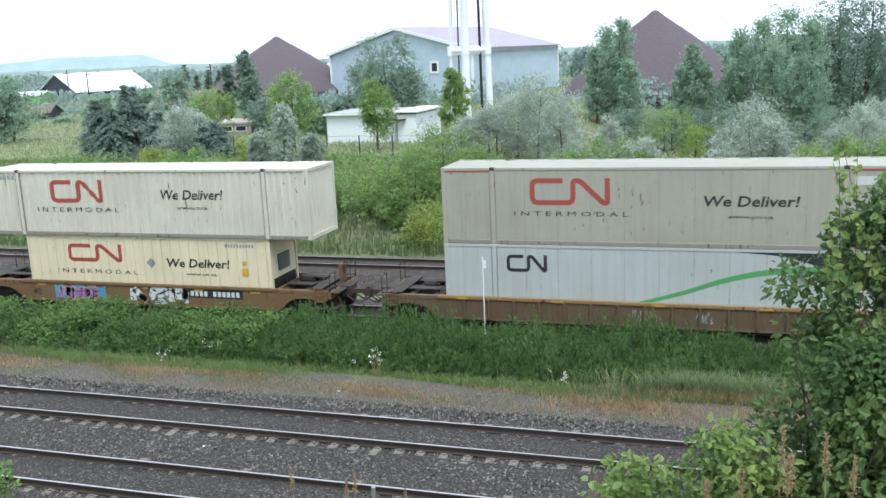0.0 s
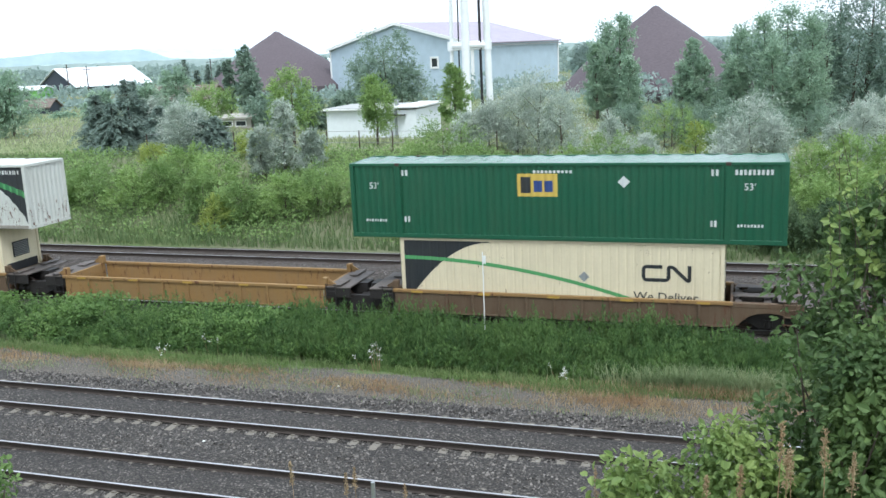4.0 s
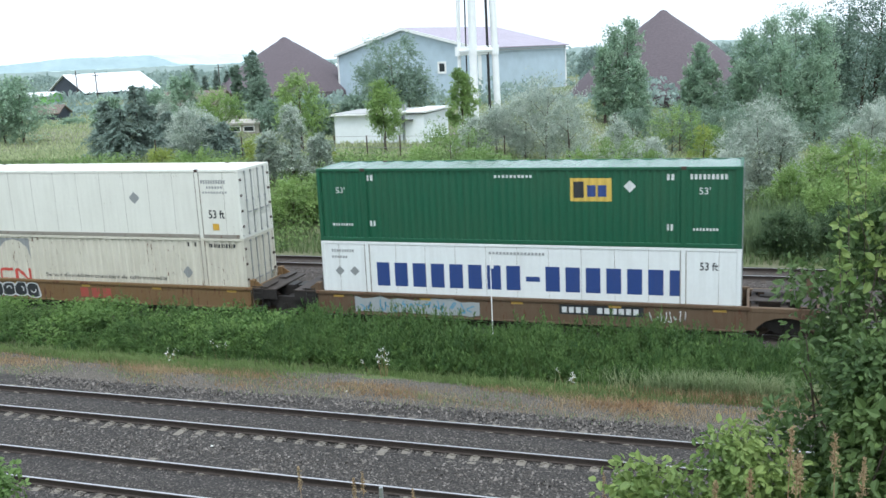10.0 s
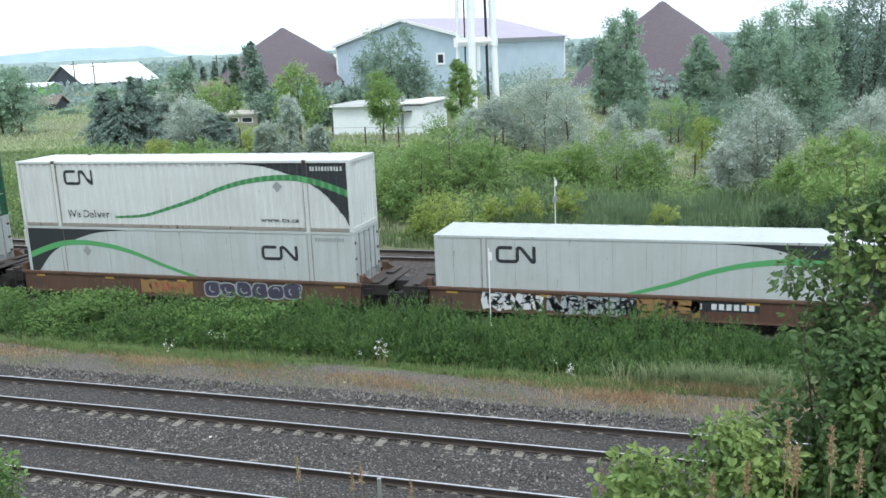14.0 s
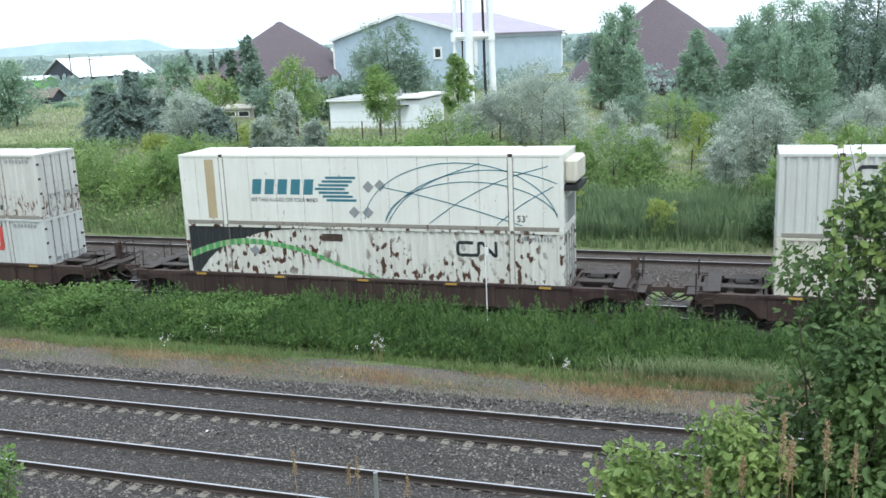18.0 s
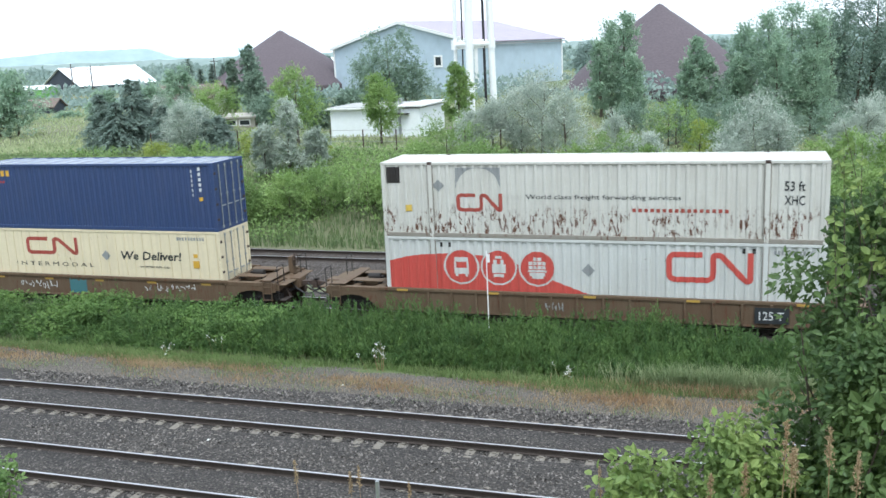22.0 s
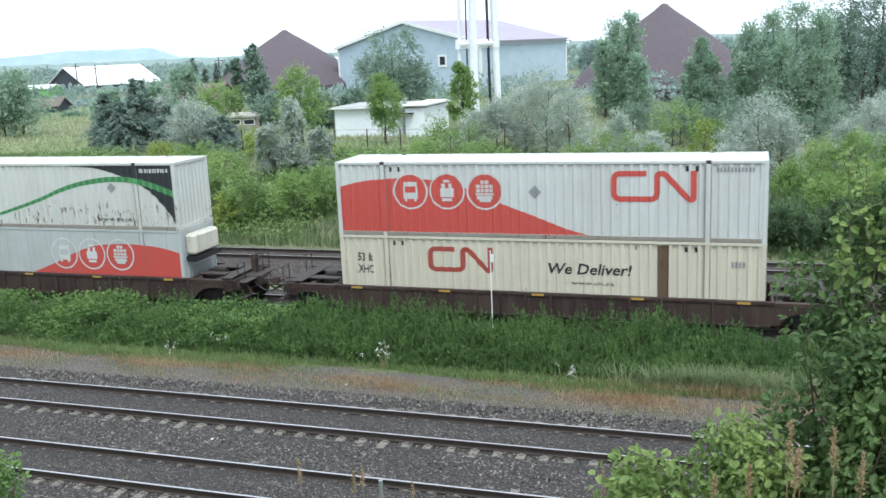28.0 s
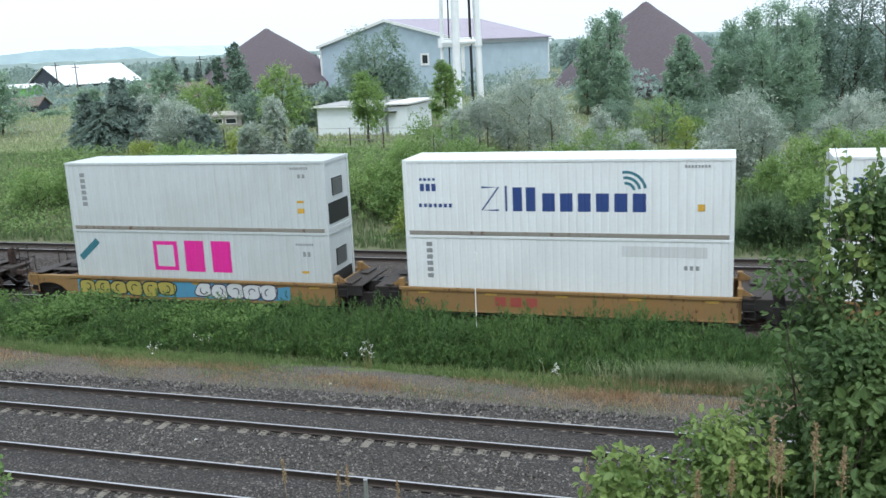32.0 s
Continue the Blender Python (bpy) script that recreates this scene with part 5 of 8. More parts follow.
def car_end(root, e, how, half, material, deck, bx):
    X = e * half
    span = lambda a, b: sorted((X + e * a, X + e * b))
    part("bulkhead", bx("bulkhead", (*span(0.0, 0.1), -1.36, 1.36, 0.3, 1.16)), material, root)
    if how == "end":
        reach = 2.35
        arch = [(0.0, 1.12), (0.0, 0.33), (0.28, 0.33)]
        arch += [(1.3 - 0.95 * math.cos(a), 0.33 + 0.5 * math.sin(a)) for a in (0.35, 0.8, 1.2, 1.57, 1.94, 2.3)]
        arch += [(2.1, 0.72), (reach, 0.78), (reach, 1.12)]
        for s in (-1, 1):
            part("end_skirt", cached(("skirt", e, s, half), lambda: to_mesh("end_skirt", prism(bmesh.new(), [(X + e * a, z) for a, z in arch], *sorted((s * 1.36, s * 1.42))))), material, root)
        # open deck: side sills, cross beams and raised walkway plates round dark gaps
        for s in (-1, 1):
            part("side_sill", bx("side_sill", (*span(0.1, reach), *sorted((s * 1.2, s * 1.43)), 1.0, 1.16)), material, root)
            part("walkway", bx("walkway", (*span(0.2, 1.5), *sorted((s * 0.42, s * 0.86)), 1.24, 1.28)), deck, root, "worn steel walkway plate")
            for d in (0.3, 1.35):
                part("walkway_leg", bx("walkway_leg", (*span(d, d + 0.1), *sorted((s * 0.5, s * 0.8)), 1.1, 1.24)), STEEL_DARK, root)
        part("centre_sill", bx("centre_sill", (*span(0.1, 2.9), -0.3, 0.3, 0.7, 1.12)), deck, root)
        for d in (0.16, 1.15, 2.0):
            part("cross_beam", bx("cross_beam", (*span(d, d + 0.24), -1.2, 1.2, 1.0, 1.13)), deck, root)
        part("walkway", bx("walkway", (*span(1.6, 2.1), -1.38, 1.38, 1.22, 1.26)), deck, root, "worn steel walkway plate")
        for y in (-1.3, -0.5, 0.4, 1.2):
            part("walkway_leg", bx("walkway_leg", (*span(1.75, 1.9), y, y + 0.1, 1.12, 1.22)), STEEL_DARK, root)
        part("end_step", bx("end_step", (*span(reach, reach + 0.42), -1.3, 1.3, 1.04, 1.08)), deck, root)
        part("end_beam", bx("end_beam", (*span(reach, reach + 0.12), -1.36, 1.36, 0.82, 1.1)), material, root)
        part("coupler", cached(("coupler", e, half), lambda: to_mesh("coupler", coupler(X, e))), STEEL_RUST, root)
        part("brake_cylinder", cached(("cyl", e, half), lambda: to_mesh("brake_cylinder", tube(tube(bmesh.new(), (X + e * 0.6, 0.0, 1.24), (X + e * 1.1, 0.0, 1.24), 0.14, n=12), (X + e * 0.45, 0.0, 1.24), (X + e * 0.6, 0.0, 1.24), 0.06, n=8))), STEEL_DARK, root)
        part("ladder", cached(("ladder", e, half), lambda: to_mesh("ladder", ladder(X + e * (reach - 0.35)))), material, root)
        for s in (-1, 1):
            part("grab_rail", cached(("grab", e, s, half), lambda: to_mesh("grab_rail", grab_rail(X + e * (reach + 0.1), s, e))), STEEL_DARK, root)
        part("air_hose", cached(("hose", e, half), lambda: to_mesh("air_hose", air_hose(X, e))), BLACK_RUBBER, root)
        part("cross_step", bx("cross_step", (*span(reach + 0.16, reach + 0.4), -1.42, -0.75, 0.42, 0.46)), DECK, root, "worn grating step")
        if e > 0:
            stand = part("brake_stand", bx("brake_stand", (*span(reach - 0.3, reach - 0.08), 0.45, 0.75, 1.1, 1.86)), material, root)
            part("brake_wheel", cached(("bwheel", half), lambda: to_mesh("brake_wheel", hand_wheel(X + reach - 0.04, 0.6, 1.72))), STEEL_RUST, stand)
        truck(root, X + e * 1.3)
    else:
        reach = 1.15
        part("end_platform", bx("end_platform", (*span(0.1, reach), -1.4, 1.4, 1.1, 1.16)), deck, root, "worn steel end platform")
        part("centre_sill", bx("centre_sill", (*span(0.1, 1.5), -0.35, 0.35, 0.66, 1.1)), STEEL_DARK, root)
        # Added beam: no part shows here, dark steel stands for the shaded space.
        part("end_beam", bx("end_beam", (*span(0.1, reach), -1.38, -1.3, 0.72, 1.1)), STEEL_DARK, root)
        for s in (-1, 1):
            me = cached(("slope", e, s, half), lambda: to_mesh("walkway", walk_plate(X, e, s)))
            part("walkway", me, deck, root)
        part("ladder", cached(("jladder", e, half), lambda: to_mesh("ladder", ladder(X + e * 0.35))), STEEL_DARK, root)
        for s in (-1, 1):
            part("stanchion", bx("stanchion", (*span(-0.05, 0.14), *sorted((s * 1.1, s * 1.37)), 1.16, 1.5)), material, root)
            part("gusset", cached(("gusset", e, s, half), lambda: to_mesh("gusset", prism(bmesh.new(), [(X + e * 0.14, 1.16), (X + e * 0.14, 1.46), (X + e * 0.62, 1.16)], *sorted((s * 1.2, s * 1.26))))), material, root)
        if e > 0:
            truck(root, X + 1.5)


def walk_plate(X, e, s):
    bm = bmesh.new()
    y = sorted((s * 0.35, s * 1.38))
    prism(bm, [(X + e * 0.4, 1.2), (X + e * 0.75, 1.2), (X + e * 0.75, 1.24), (X + e * 0.4, 1.24)], *y)
    boxes(bm, (*sorted((X + e * 0.5, X + e * 0.65)), *sorted((s * 0.45, s * 0.6)), 1.1, 1.2), (*sorted((X + e * 0.5, X + e * 0.65)), *sorted((s * 1.1, s * 1.25)), 1.1, 1.2))
    return bm


def coupler(X, e):
    bm = bmesh.new()
    a, b = X + e * 2.75, X + e * 3.45
    boxes(bm, (*sorted((a, b)), -0.09, 0.09, 0.78, 0.96), (*sorted((b, b + e * 0.2)), -0.2, 0.12, 0.7, 1.02))
    tube(bm, (X + e * 2.7, 0.3, 0.75), (X + e * 3.3, 0.25, 0.4), 0.03, n=6)
    tube(bm, (X + e * 3.3, 0.25, 0.4), (X + e * 3.62, 0.22, 0.62), 0.03, n=6)
    return bm


def grab_rail(x, s, e):
    """Two thin posts joined at the top, at the corner of a car end."""
    bm = bmesh.new()
    y = s * 1.34
    tube(bm, (x, y, 0.45), (x, y, 1.85), 0.02, n=6)
    tube(bm, (x, y - s * 0.55, 1.05), (x, y - s * 0.55, 1.85), 0.02, n=6)
    tube(bm, (x, y, 1.85), (x, y - s * 0.55, 1.85), 0.02, n=6)
    tube(bm, (x, y, 1.2), (x - e * 0.6, y, 1.2), 0.02, n=6)
    return bm


def air_hose(x, e):
    """Brake hoses that sag towards the next car."""
    bm = bmesh.new()
    for y, d in ((-0.35, 0.0), (0.4, 0.05)):
        pts = [Vector((x + e * (2.5 + 0.28 * k), y + 0.05 * k, 0.95 - d - 0.5 * math.sin(k * math.pi / 5.2))) for k in range(6)]
        for a, b in zip(pts, pts[1:]):
            tube(bm, a, b, 0.028, n=6, cap=False)
    return bm


def hand_wheel(x, y, z):
    bm = bmesh.new()
    ring = [Vector((x, y + 0.26 * math.cos(k * math.tau / 16), z + 0.26 * math.sin(k * math.tau / 16))) for k in range(16)]
    for k in range(16):
        tube(bm, ring[k], ring[(k + 1) % 16], 0.022, n=6, cap=False)
    for k in (0, 4, 8, 12):
        tube(bm, (x, y, z), ring[k], 0.018, n=6, cap=False)
    tube(bm, (x - 0.1, y, z), (x + 0.02, y, z), 0.035, n=8)
    return bm


def ladder(x):
    bm = bmesh.new()
    for d in (-0.2, 0.2):
        tube(bm, (x + d, -1.49, 0.4), (x + d, -1.49, 1.3), 0.02, n=6)
    for z in (0.45, 0.72, 0.99, 1.26):
        tube(bm, (x - 0.2, -1.49, z), (x + 0.2, -1.49, z), 0.018, n=6)
    return bm


PLATE = 0.005
number = lambda x, z, w: [("number_plate", BLACK, lambda: rects((x - 0.1, x + w + 0.1, z - 0.07, z + 0.3)), PLATE), ("number", SPRAY_WHITE, lambda: bars(x, z, w, 0.22, 11, 0.3, (4,)), PLATE + 0.004)]
size_no = lambda words, x: [("size_number", BLACK, lambda: lettering(words, x, 0.5, 0.32), PLATE)]
load = lambda x: [("load_plate", BLACK, lambda: rects((x - 0.15, x + 1.0, 0.42, 1.0)), 0.076), ("load_mark", SPRAY_WHITE, lambda: lettering("125 T", x, 0.55, 0.3, 0.82), 0.08)]
tag = lambda mat, *a: [("graffiti", mat if mat is not BLACK else SPRAY_WHITE, lambda: graffiti(*a), PLATE + 0.008), ("graffiti_line", BLACK if mat is not SPRAY_PINK else SPRAY_PURPLE, lambda: graffiti_line(*a), PLATE + 0.012)]
bubbles = lambda edge, fill, *a: [("graffiti", edge, lambda: swell(*a, 0.0), PLATE + 0.004), ("graffiti", fill, lambda: swell(*a, 0.055), PLATE + 0.008), ("graffiti_line", edge, lambda: curls(*a), PLATE + 0.012)]
under = lambda mat, x, w: [("graffiti_ground", mat, lambda: ragged(x, w), PLATE + 0.002)]
lines = lambda mat, *a: [("scrawl", mat, lambda: scrawl(*a), PLATE + 0.006)]


def ragged(x, w):
    rng = random.Random(int(x * 10 + w))
    bm = bmesh.new()
    n = 14
    lo = [(x + w * k / n, 0.36 + 0.1 * rng.random()) for k in range(n + 1)]
    hi = [(x + w * k / n, 0.92 + 0.16 * rng.random()) for k in range(n, -1, -1)]
    bm.faces.new([bm.verts.new((a, 0, b)) for a, b in lo + hi])
    return bm


def cars():
    L53, L40 = 16.154, 12.192
    E, J = "end", "joint"
    yel, tan, dark = "weathered yellow well car with graffiti on its side", "rust-stained tan well car with side ribs", "dark brown ribbed well car"
    well_car(-30.58, L40, CAR_OCHRE, (E, E), 0, size_no("40", 0.4) + number(8.6, 0.75, 2.4) + tag(SPRAY_WHITE, 5.6, 0.4, 2.9, 0.65, 3, 3) + under(SPRAY_BLUE, 1.6, 2.7) + tag(SPRAY_PINK, 1.8, 0.42, 2.2, 0.5, 8, 4), yel)
    well_car(-10.82, L53, CAR_TAN, (E, E), 0.95, lines(SPRAY_GREY, 7.3, 0.45, 0.6, 0.5, 2) + lines(SPRAY_GREY, 9.6, 0.45, 0.6, 0.5, 5), tan, None, 5, CAR_YELLOW)
    well_car(12.8, L40, CAR_TAN, (E, J), 1.05, (), tan, DECK_GREY, 5, CAR_YELLOW)
    well_car(28.7, L40, CAR_YELLOW, (J, J), 1.25, (), "empty rust-stained yellow well car", DECK_GREY)
    well_car(44.44, L40, CAR_TAN, (J, E), 1.05, (), tan, DECK_GREY, 5, CAR_YELLOW)
    well_car(64.1, L53, CAR_BROWN, (E, E), 0, number(3.1, 0.72, 2.9) + lines(SPRAY_PINK, 0.6, 0.4, 9.5, 0.6, 4, 16, 0.022) + bubbles(SPRAY_ORCHID, SPRAY_INK, 12.0, 0.36, 3.2, 0.74, 9, 3) + lines(SPRAY_INK, 15.1, 0.4, 0.8, 0.35, 9, 4, 0.1), "brown well car with purple graffiti")
    well_car(87.99, L53, CAR_OCHRE, (E, J), 0, size_no("53", 0.4) + number(4.2, 0.72, 2.9) + under(SPRAY_WHITE, 9.6, 5.2) + bubbles(BLACK, SPRAY_WHITE, 9.8, 0.36, 4.9, 0.72, 5, 6), yel)
    well_car(107.5, L53, CAR_OCHRE, (J, J), 0, size_no("53", 0.4) + bubbles(SPRAY_WHITE, BLACK, 2.3, 0.34, 3.4, 0.76, 6, 5) + [("brand_shape", OLD_RED, lambda: blocks("ABC", 7.9, 0.5, 1.8, 0.42), PLATE)], yel)
    well_car(127.18, L53, CAR_TAN, (J, E), 0, number(10.0, 0.72, 2.9) + under(SPRAY_GREY, 1.6, 5.2) + lines(SPRAY_BLUE, 1.8, 0.42, 4.8, 0.55, 7, 14, 0.05) + lines(SPRAY_WHITE, 13.2, 0.45, 1.3, 0.5, 3, 8), "rusted well car with grey-blue graffiti")
    well_car(151.19, L53, CAR_BROWN, (E, J), 0, number(3.2, 0.72, 2.6) + lines(SPRAY_YELLOW, 6.0, 0.4, 1.7, 0.6, 4, 9) + lines(SPRAY_GREY, 9.6, 0.42, 4.2, 0.6, 12, 14, 0.05), "brown well car with scrawled graffiti")
    well_car(170.61, L53, CAR_BROWN, (J, J), 0, size_no("53", 0.5) + under(CAR_YELLOW, 6.2, 2.6) + bubbles(SPRAY_GREY, SPRAY_INK, 9.4, 0.34, 4.5, 0.76, 13, 6) + lines(OLD_RED, 6.4, 0.45, 2.2, 0.5, 33, 6, 0.07), "rusted well car with pale violet graffiti")
    well_car(190.13, L53, CAR_BROWN, (J, E), 0, size_no("53", 0.5) + number(9.3, 0.75, 2.8) + tag(SPRAY_WHITE, 2.2, 0.4, 2.2, 0.65, 14, 3) + tag(SPRAY_GREY, 4.6, 0.4, 3.4, 0.65, 15, 5) + tag(CAR_YELLOW, 7.8, 0.4, 2.5, 0.65, 16, 2), "brown well car with white and tan graffiti")
    for x in (213.82, 237.3, 260.85):
        well_car(x, L53, CAR_DARK, (E, E), 0.98, (), dark)
    well_car(284.68, L40, CAR_TAN, (E, E), 0, lines(SPRAY_WHITE, 2.0, 0.5, 2.0, 0.45, 6, 10) + under(SPRAY_TEAL, 4.7, 0.9) + lines(SPRAY_WHITE, 8.6, 0.6, 2.6, 0.4, 7, 10), "grimy tan well car with scrawls", deck=CAR_TAN)
    well_car(304.36, L53, CAR_TAN, (E, J), 0.95, load(14.2) + lines(SPRAY_GREY, 6.6, 0.5, 0.7, 0.4, 9), tan, deck=CAR_TAN)
    well_car(324.09, L53, CAR_TAN, (J, J), 0.95, load(0.9) + load(14.6) + lines(SPRAY_GREY, 10.3, 0.45, 1.8, 0.5, 10) + lines(SPRAY_WHITE, 14.2, 0.45, 1.6, 0.5, 11), tan, deck=CAR_TAN)
    well_car(343.63, L53, CAR_TAN, (J, E), 0.95, load(0.6) + lines(SPRAY_GREY, 8.0, 0.45, 3.2, 0.5, 12, 9) + [("white_post", SPRAY_WHITE, lambda: rects((12.4, 12.56, 0.36, 1.1)), 0.08)], tan)
    for x in (367.14, 390.71, 414.27):
        well_car(x, L53, CAR_DARK, (E, E), 0.98, (), dark)
    well_car(437.98, L40, CAR_YELLOW, (E, J), 0, under(SPRAY_BLUE, 0.3, 10.3) + bubbles(BLACK, SPRAY_YELLOW, 0.4, 0.34, 4.8, 0.76, 21, 6) + bubbles(SPRAY_INK, SPRAY_WHITE, 6.2, 0.34, 3.8, 0.76, 22, 5), "yellow well car with bold graffiti")
    well_car(453.44, L40, CAR_YELLOW, (J, J), 0, size_no("40", 0.5) + [("brand_shape", OLD_RED, lambda: blocks("ABC", 3.7, 0.55, 1.8, 0.36), PLATE)], "weathered yellow well car")
    well_car(468.73, L40, CAR_YELLOW, (J, E), 0, (), "weathered yellow well car")


cars()

# ---------------------------------------------------------------- plants
LEAF = leafy("mid_green_leaves", (0.18, 0.285, 0.095), (0.3, 0.41, 0.145), (0.125, 0.21, 0.07), 0.5)
LEAF_NEAR = leafy("near_bush_leaves", (0.068, 0.122, 0.042), (0.215, 0.3, 0.1), (0.05, 0.095, 0.036), 0.48)
# Greyed and lightened: haze over the trees beyond the bank is in the colour.
LEAF_DARK = leafy("hazed_grey_green_leaves", (0.2, 0.285, 0.215), (0.33, 0.415, 0.315), (0.16, 0.24, 0.185), 0.6)
LEAF_LIGHT = leafy("light_green_leaves", (0.23, 0.35, 0.11), (0.35, 0.46, 0.165), (0.17, 0.28, 0.095), 0.5)
LEAF_YELLOW = leafy("yellow_green_leaves", (0.3, 0.38, 0.09), (0.43, 0.47, 0.14), (0.21, 0.31, 0.08))
WEED = leafy("nettle_leaves", (0.062, 0.125, 0.036), (0.155, 0.245, 0.074), (0.038, 0.084, 0.03), 0.6)
WEED_LIGHT = leafy("light_weed_leaves", (0.1, 0.185, 0.046), (0.205, 0.305, 0.09), (0.068, 0.135, 0.038), 0.6)
BRAMBLE = leafy("bramble_leaves", (0.105, 0.185, 0.05), (0.38, 0.46, 0.15), (0.085, 0.155, 0.045), 0.5)
LEAF_SILVER = leafy("silver_leaves", (0.27, 0.335, 0.265), (0.68, 0.72, 0.64), (0.2, 0.265, 0.195), 0.6)
# Poplar green raised well above life, with haze painted in.
LEAF_POPLAR = leafy("hazed_poplar_leaves", (0.265, 0.38, 0.265), (0.44, 0.555, 0.4), (0.19, 0.295, 0.21), 0.45)
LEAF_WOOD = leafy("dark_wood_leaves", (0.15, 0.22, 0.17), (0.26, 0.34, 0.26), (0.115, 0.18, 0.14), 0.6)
# Needle colour lightened to carry the haze in front of the spruces.
LEAF_SPRUCE = leafy("hazed_spruce_needles", (0.2, 0.27, 0.23), (0.32, 0.39, 0.33), (0.16, 0.225, 0.19), 0.7)
# Distance haze is mixed into this leaf colour: pale and bluish.
LEAF_FAR = leafy("hazed_far_leaves", (0.26, 0.34, 0.31), (0.36, 0.44, 0.39), (0.22, 0.3, 0.275), 0.7)
GRASS = leafy("grass_blades", (0.08, 0.135, 0.04), (0.155, 0.215, 0.07), (0.06, 0.105, 0.035), 0.6)
GRASS_BANK = leafy("bank_grass_blades", (0.12, 0.185, 0.075), (0.23, 0.29, 0.13), (0.09, 0.145, 0.06), 0.7)
LEAF_DEEP = leafy("deep_green_leaves", (0.07, 0.12, 0.055), (0.13, 0.19, 0.085), (0.055, 0.1, 0.045), 0.5)
GRASS_FIELD = leafy("field_grass_blades", (0.33, 0.38, 0.19), (0.5, 0.52, 0.32), (0.27, 0.34, 0.16), 0.7)
WEED_DEEP = leafy("goldenrod_leaves", (0.052, 0.106, 0.032), (0.145, 0.228, 0.066), (0.034, 0.074, 0.025), 0.6)
GRASS_EDGE = leafy("verge_grass", (0.13, 0.21, 0.06), (0.24, 0.3, 0.12), (0.17, 0.21, 0.09), 0.7)
GRASS_DRY = leafy("dry_grass", (0.34, 0.245, 0.14), (0.46, 0.36, 0.22), (0.3, 0.165, 0.085), 0.8)
GRASS_MIX = leafy("rank_grass", (0.174, 0.243, 0.108), (0.323, 0.353, 0.190), (0.124, 0.194, 0.081), 0.7)
REED = leafy("reeds", (0.125, 0.19, 0.095), (0.23, 0.3, 0.15), (0.085, 0.14, 0.075), 0.65)
BARK = plain("grey_brown_bark", (0.13, 0.1, 0.075), 0.9, 0, 0.5, 7, 0.6, stretch=(2, 2, 0.4))
PETAL = plain("white_petals", (0.75, 0.75, 0.7), 0.7, 0, 0.1, 4)
STALK = plain("dry_stalks", (0.36, 0.23, 0.12), 0.85, 0, 0.4, 12)


def clumps(rng, n, per, shape, size, spread, aspect=0.55, droop=0.0, flat=0.7, form=leaves_at):
    """Leaves in clumps. shape(u) gives n clump centres in metres; spread: the clump's radius."""
    c = shape(rng, n)
    own = spread * rng.uniform(0.6, 1.35, n)
    d = unit(rng.normal(size=(n, per, 3)))
    r = rng.uniform(0.35, 1.0, (n, per, 1)) ** 0.6
    p = (c[:, None] + d * r * own[:, None, None] * np.array([1, 1, flat])).reshape(-1, 3)
    d = d.reshape(-1, 3)
    out = unit(np.repeat(c, per, 0) * np.array([1, 1, 0]))
    way = unit(d + 0.7 * rng.normal(size=(n * per, 3)) + np.array([0, 0, 0.1 - droop]))
    k = size * rng.uniform(0.65, 1.3, n * per)
    return form(rng, p, way, k, k * aspect, face=unit(0.5 * d + 0.4 * out + np.array([0, 0, 0.7]) + 0.4 * rng.normal(size=(n * per, 3))))


Crown = namedtuple("Crown", "profile lobes sprays per reach rise fall leaf aspect bulk")
EGG = lambda h: np.sin(np.pi * np.clip(h, 0.03, 0.97) ** 0.8) ** 0.6
FLAME = lambda h: np.clip(1.25 * np.sqrt(np.clip(h, 0.0, 1) * 3), 0.35, 1) * (1 - h ** 2.2) ** 0.8
MOUNDED = lambda h: np.sqrt(np.clip(1.02 - h ** 2, 0, 1))
OPEN = Crown(EGG, 21, 24, 22, 0.2, 0.35, 0.2, 0.15, 0.55, 0.14)
FULL = lambda h: np.sin(np.pi * np.clip(h, 0.06, 0.92) ** 0.9) ** 0.4
FAR_BROAD = Crown(FULL, 22, 24, 15, 0.2, 0.25, 0.3, 0.23, 0.62, 0.17)
COLUMN = Crown(FLAME, 26, 24, 17, 0.26, 0.9, 0.05, 0.19, 0.62, 0.17)
FEATHERY = Crown(MOUNDED, 17, 26, 20, 0.36, 0.85, 0.3, 0.16, 0.38, 0.12)
SPIRE = Crown(FLAME, 18, 30, 20, 0.3, 0.6, 0.5, 0.15, 0.36, 0.15)
SHRUB = Crown(MOUNDED, 13, 25, 17, 0.18, 0.6, 0.15, 0.15, 0.5, 0.18)
SMALL = Crown(MOUNDED, 10, 20, 16, 0.22, 0.75, 0.15, 0.14, 0.42, 0.17)


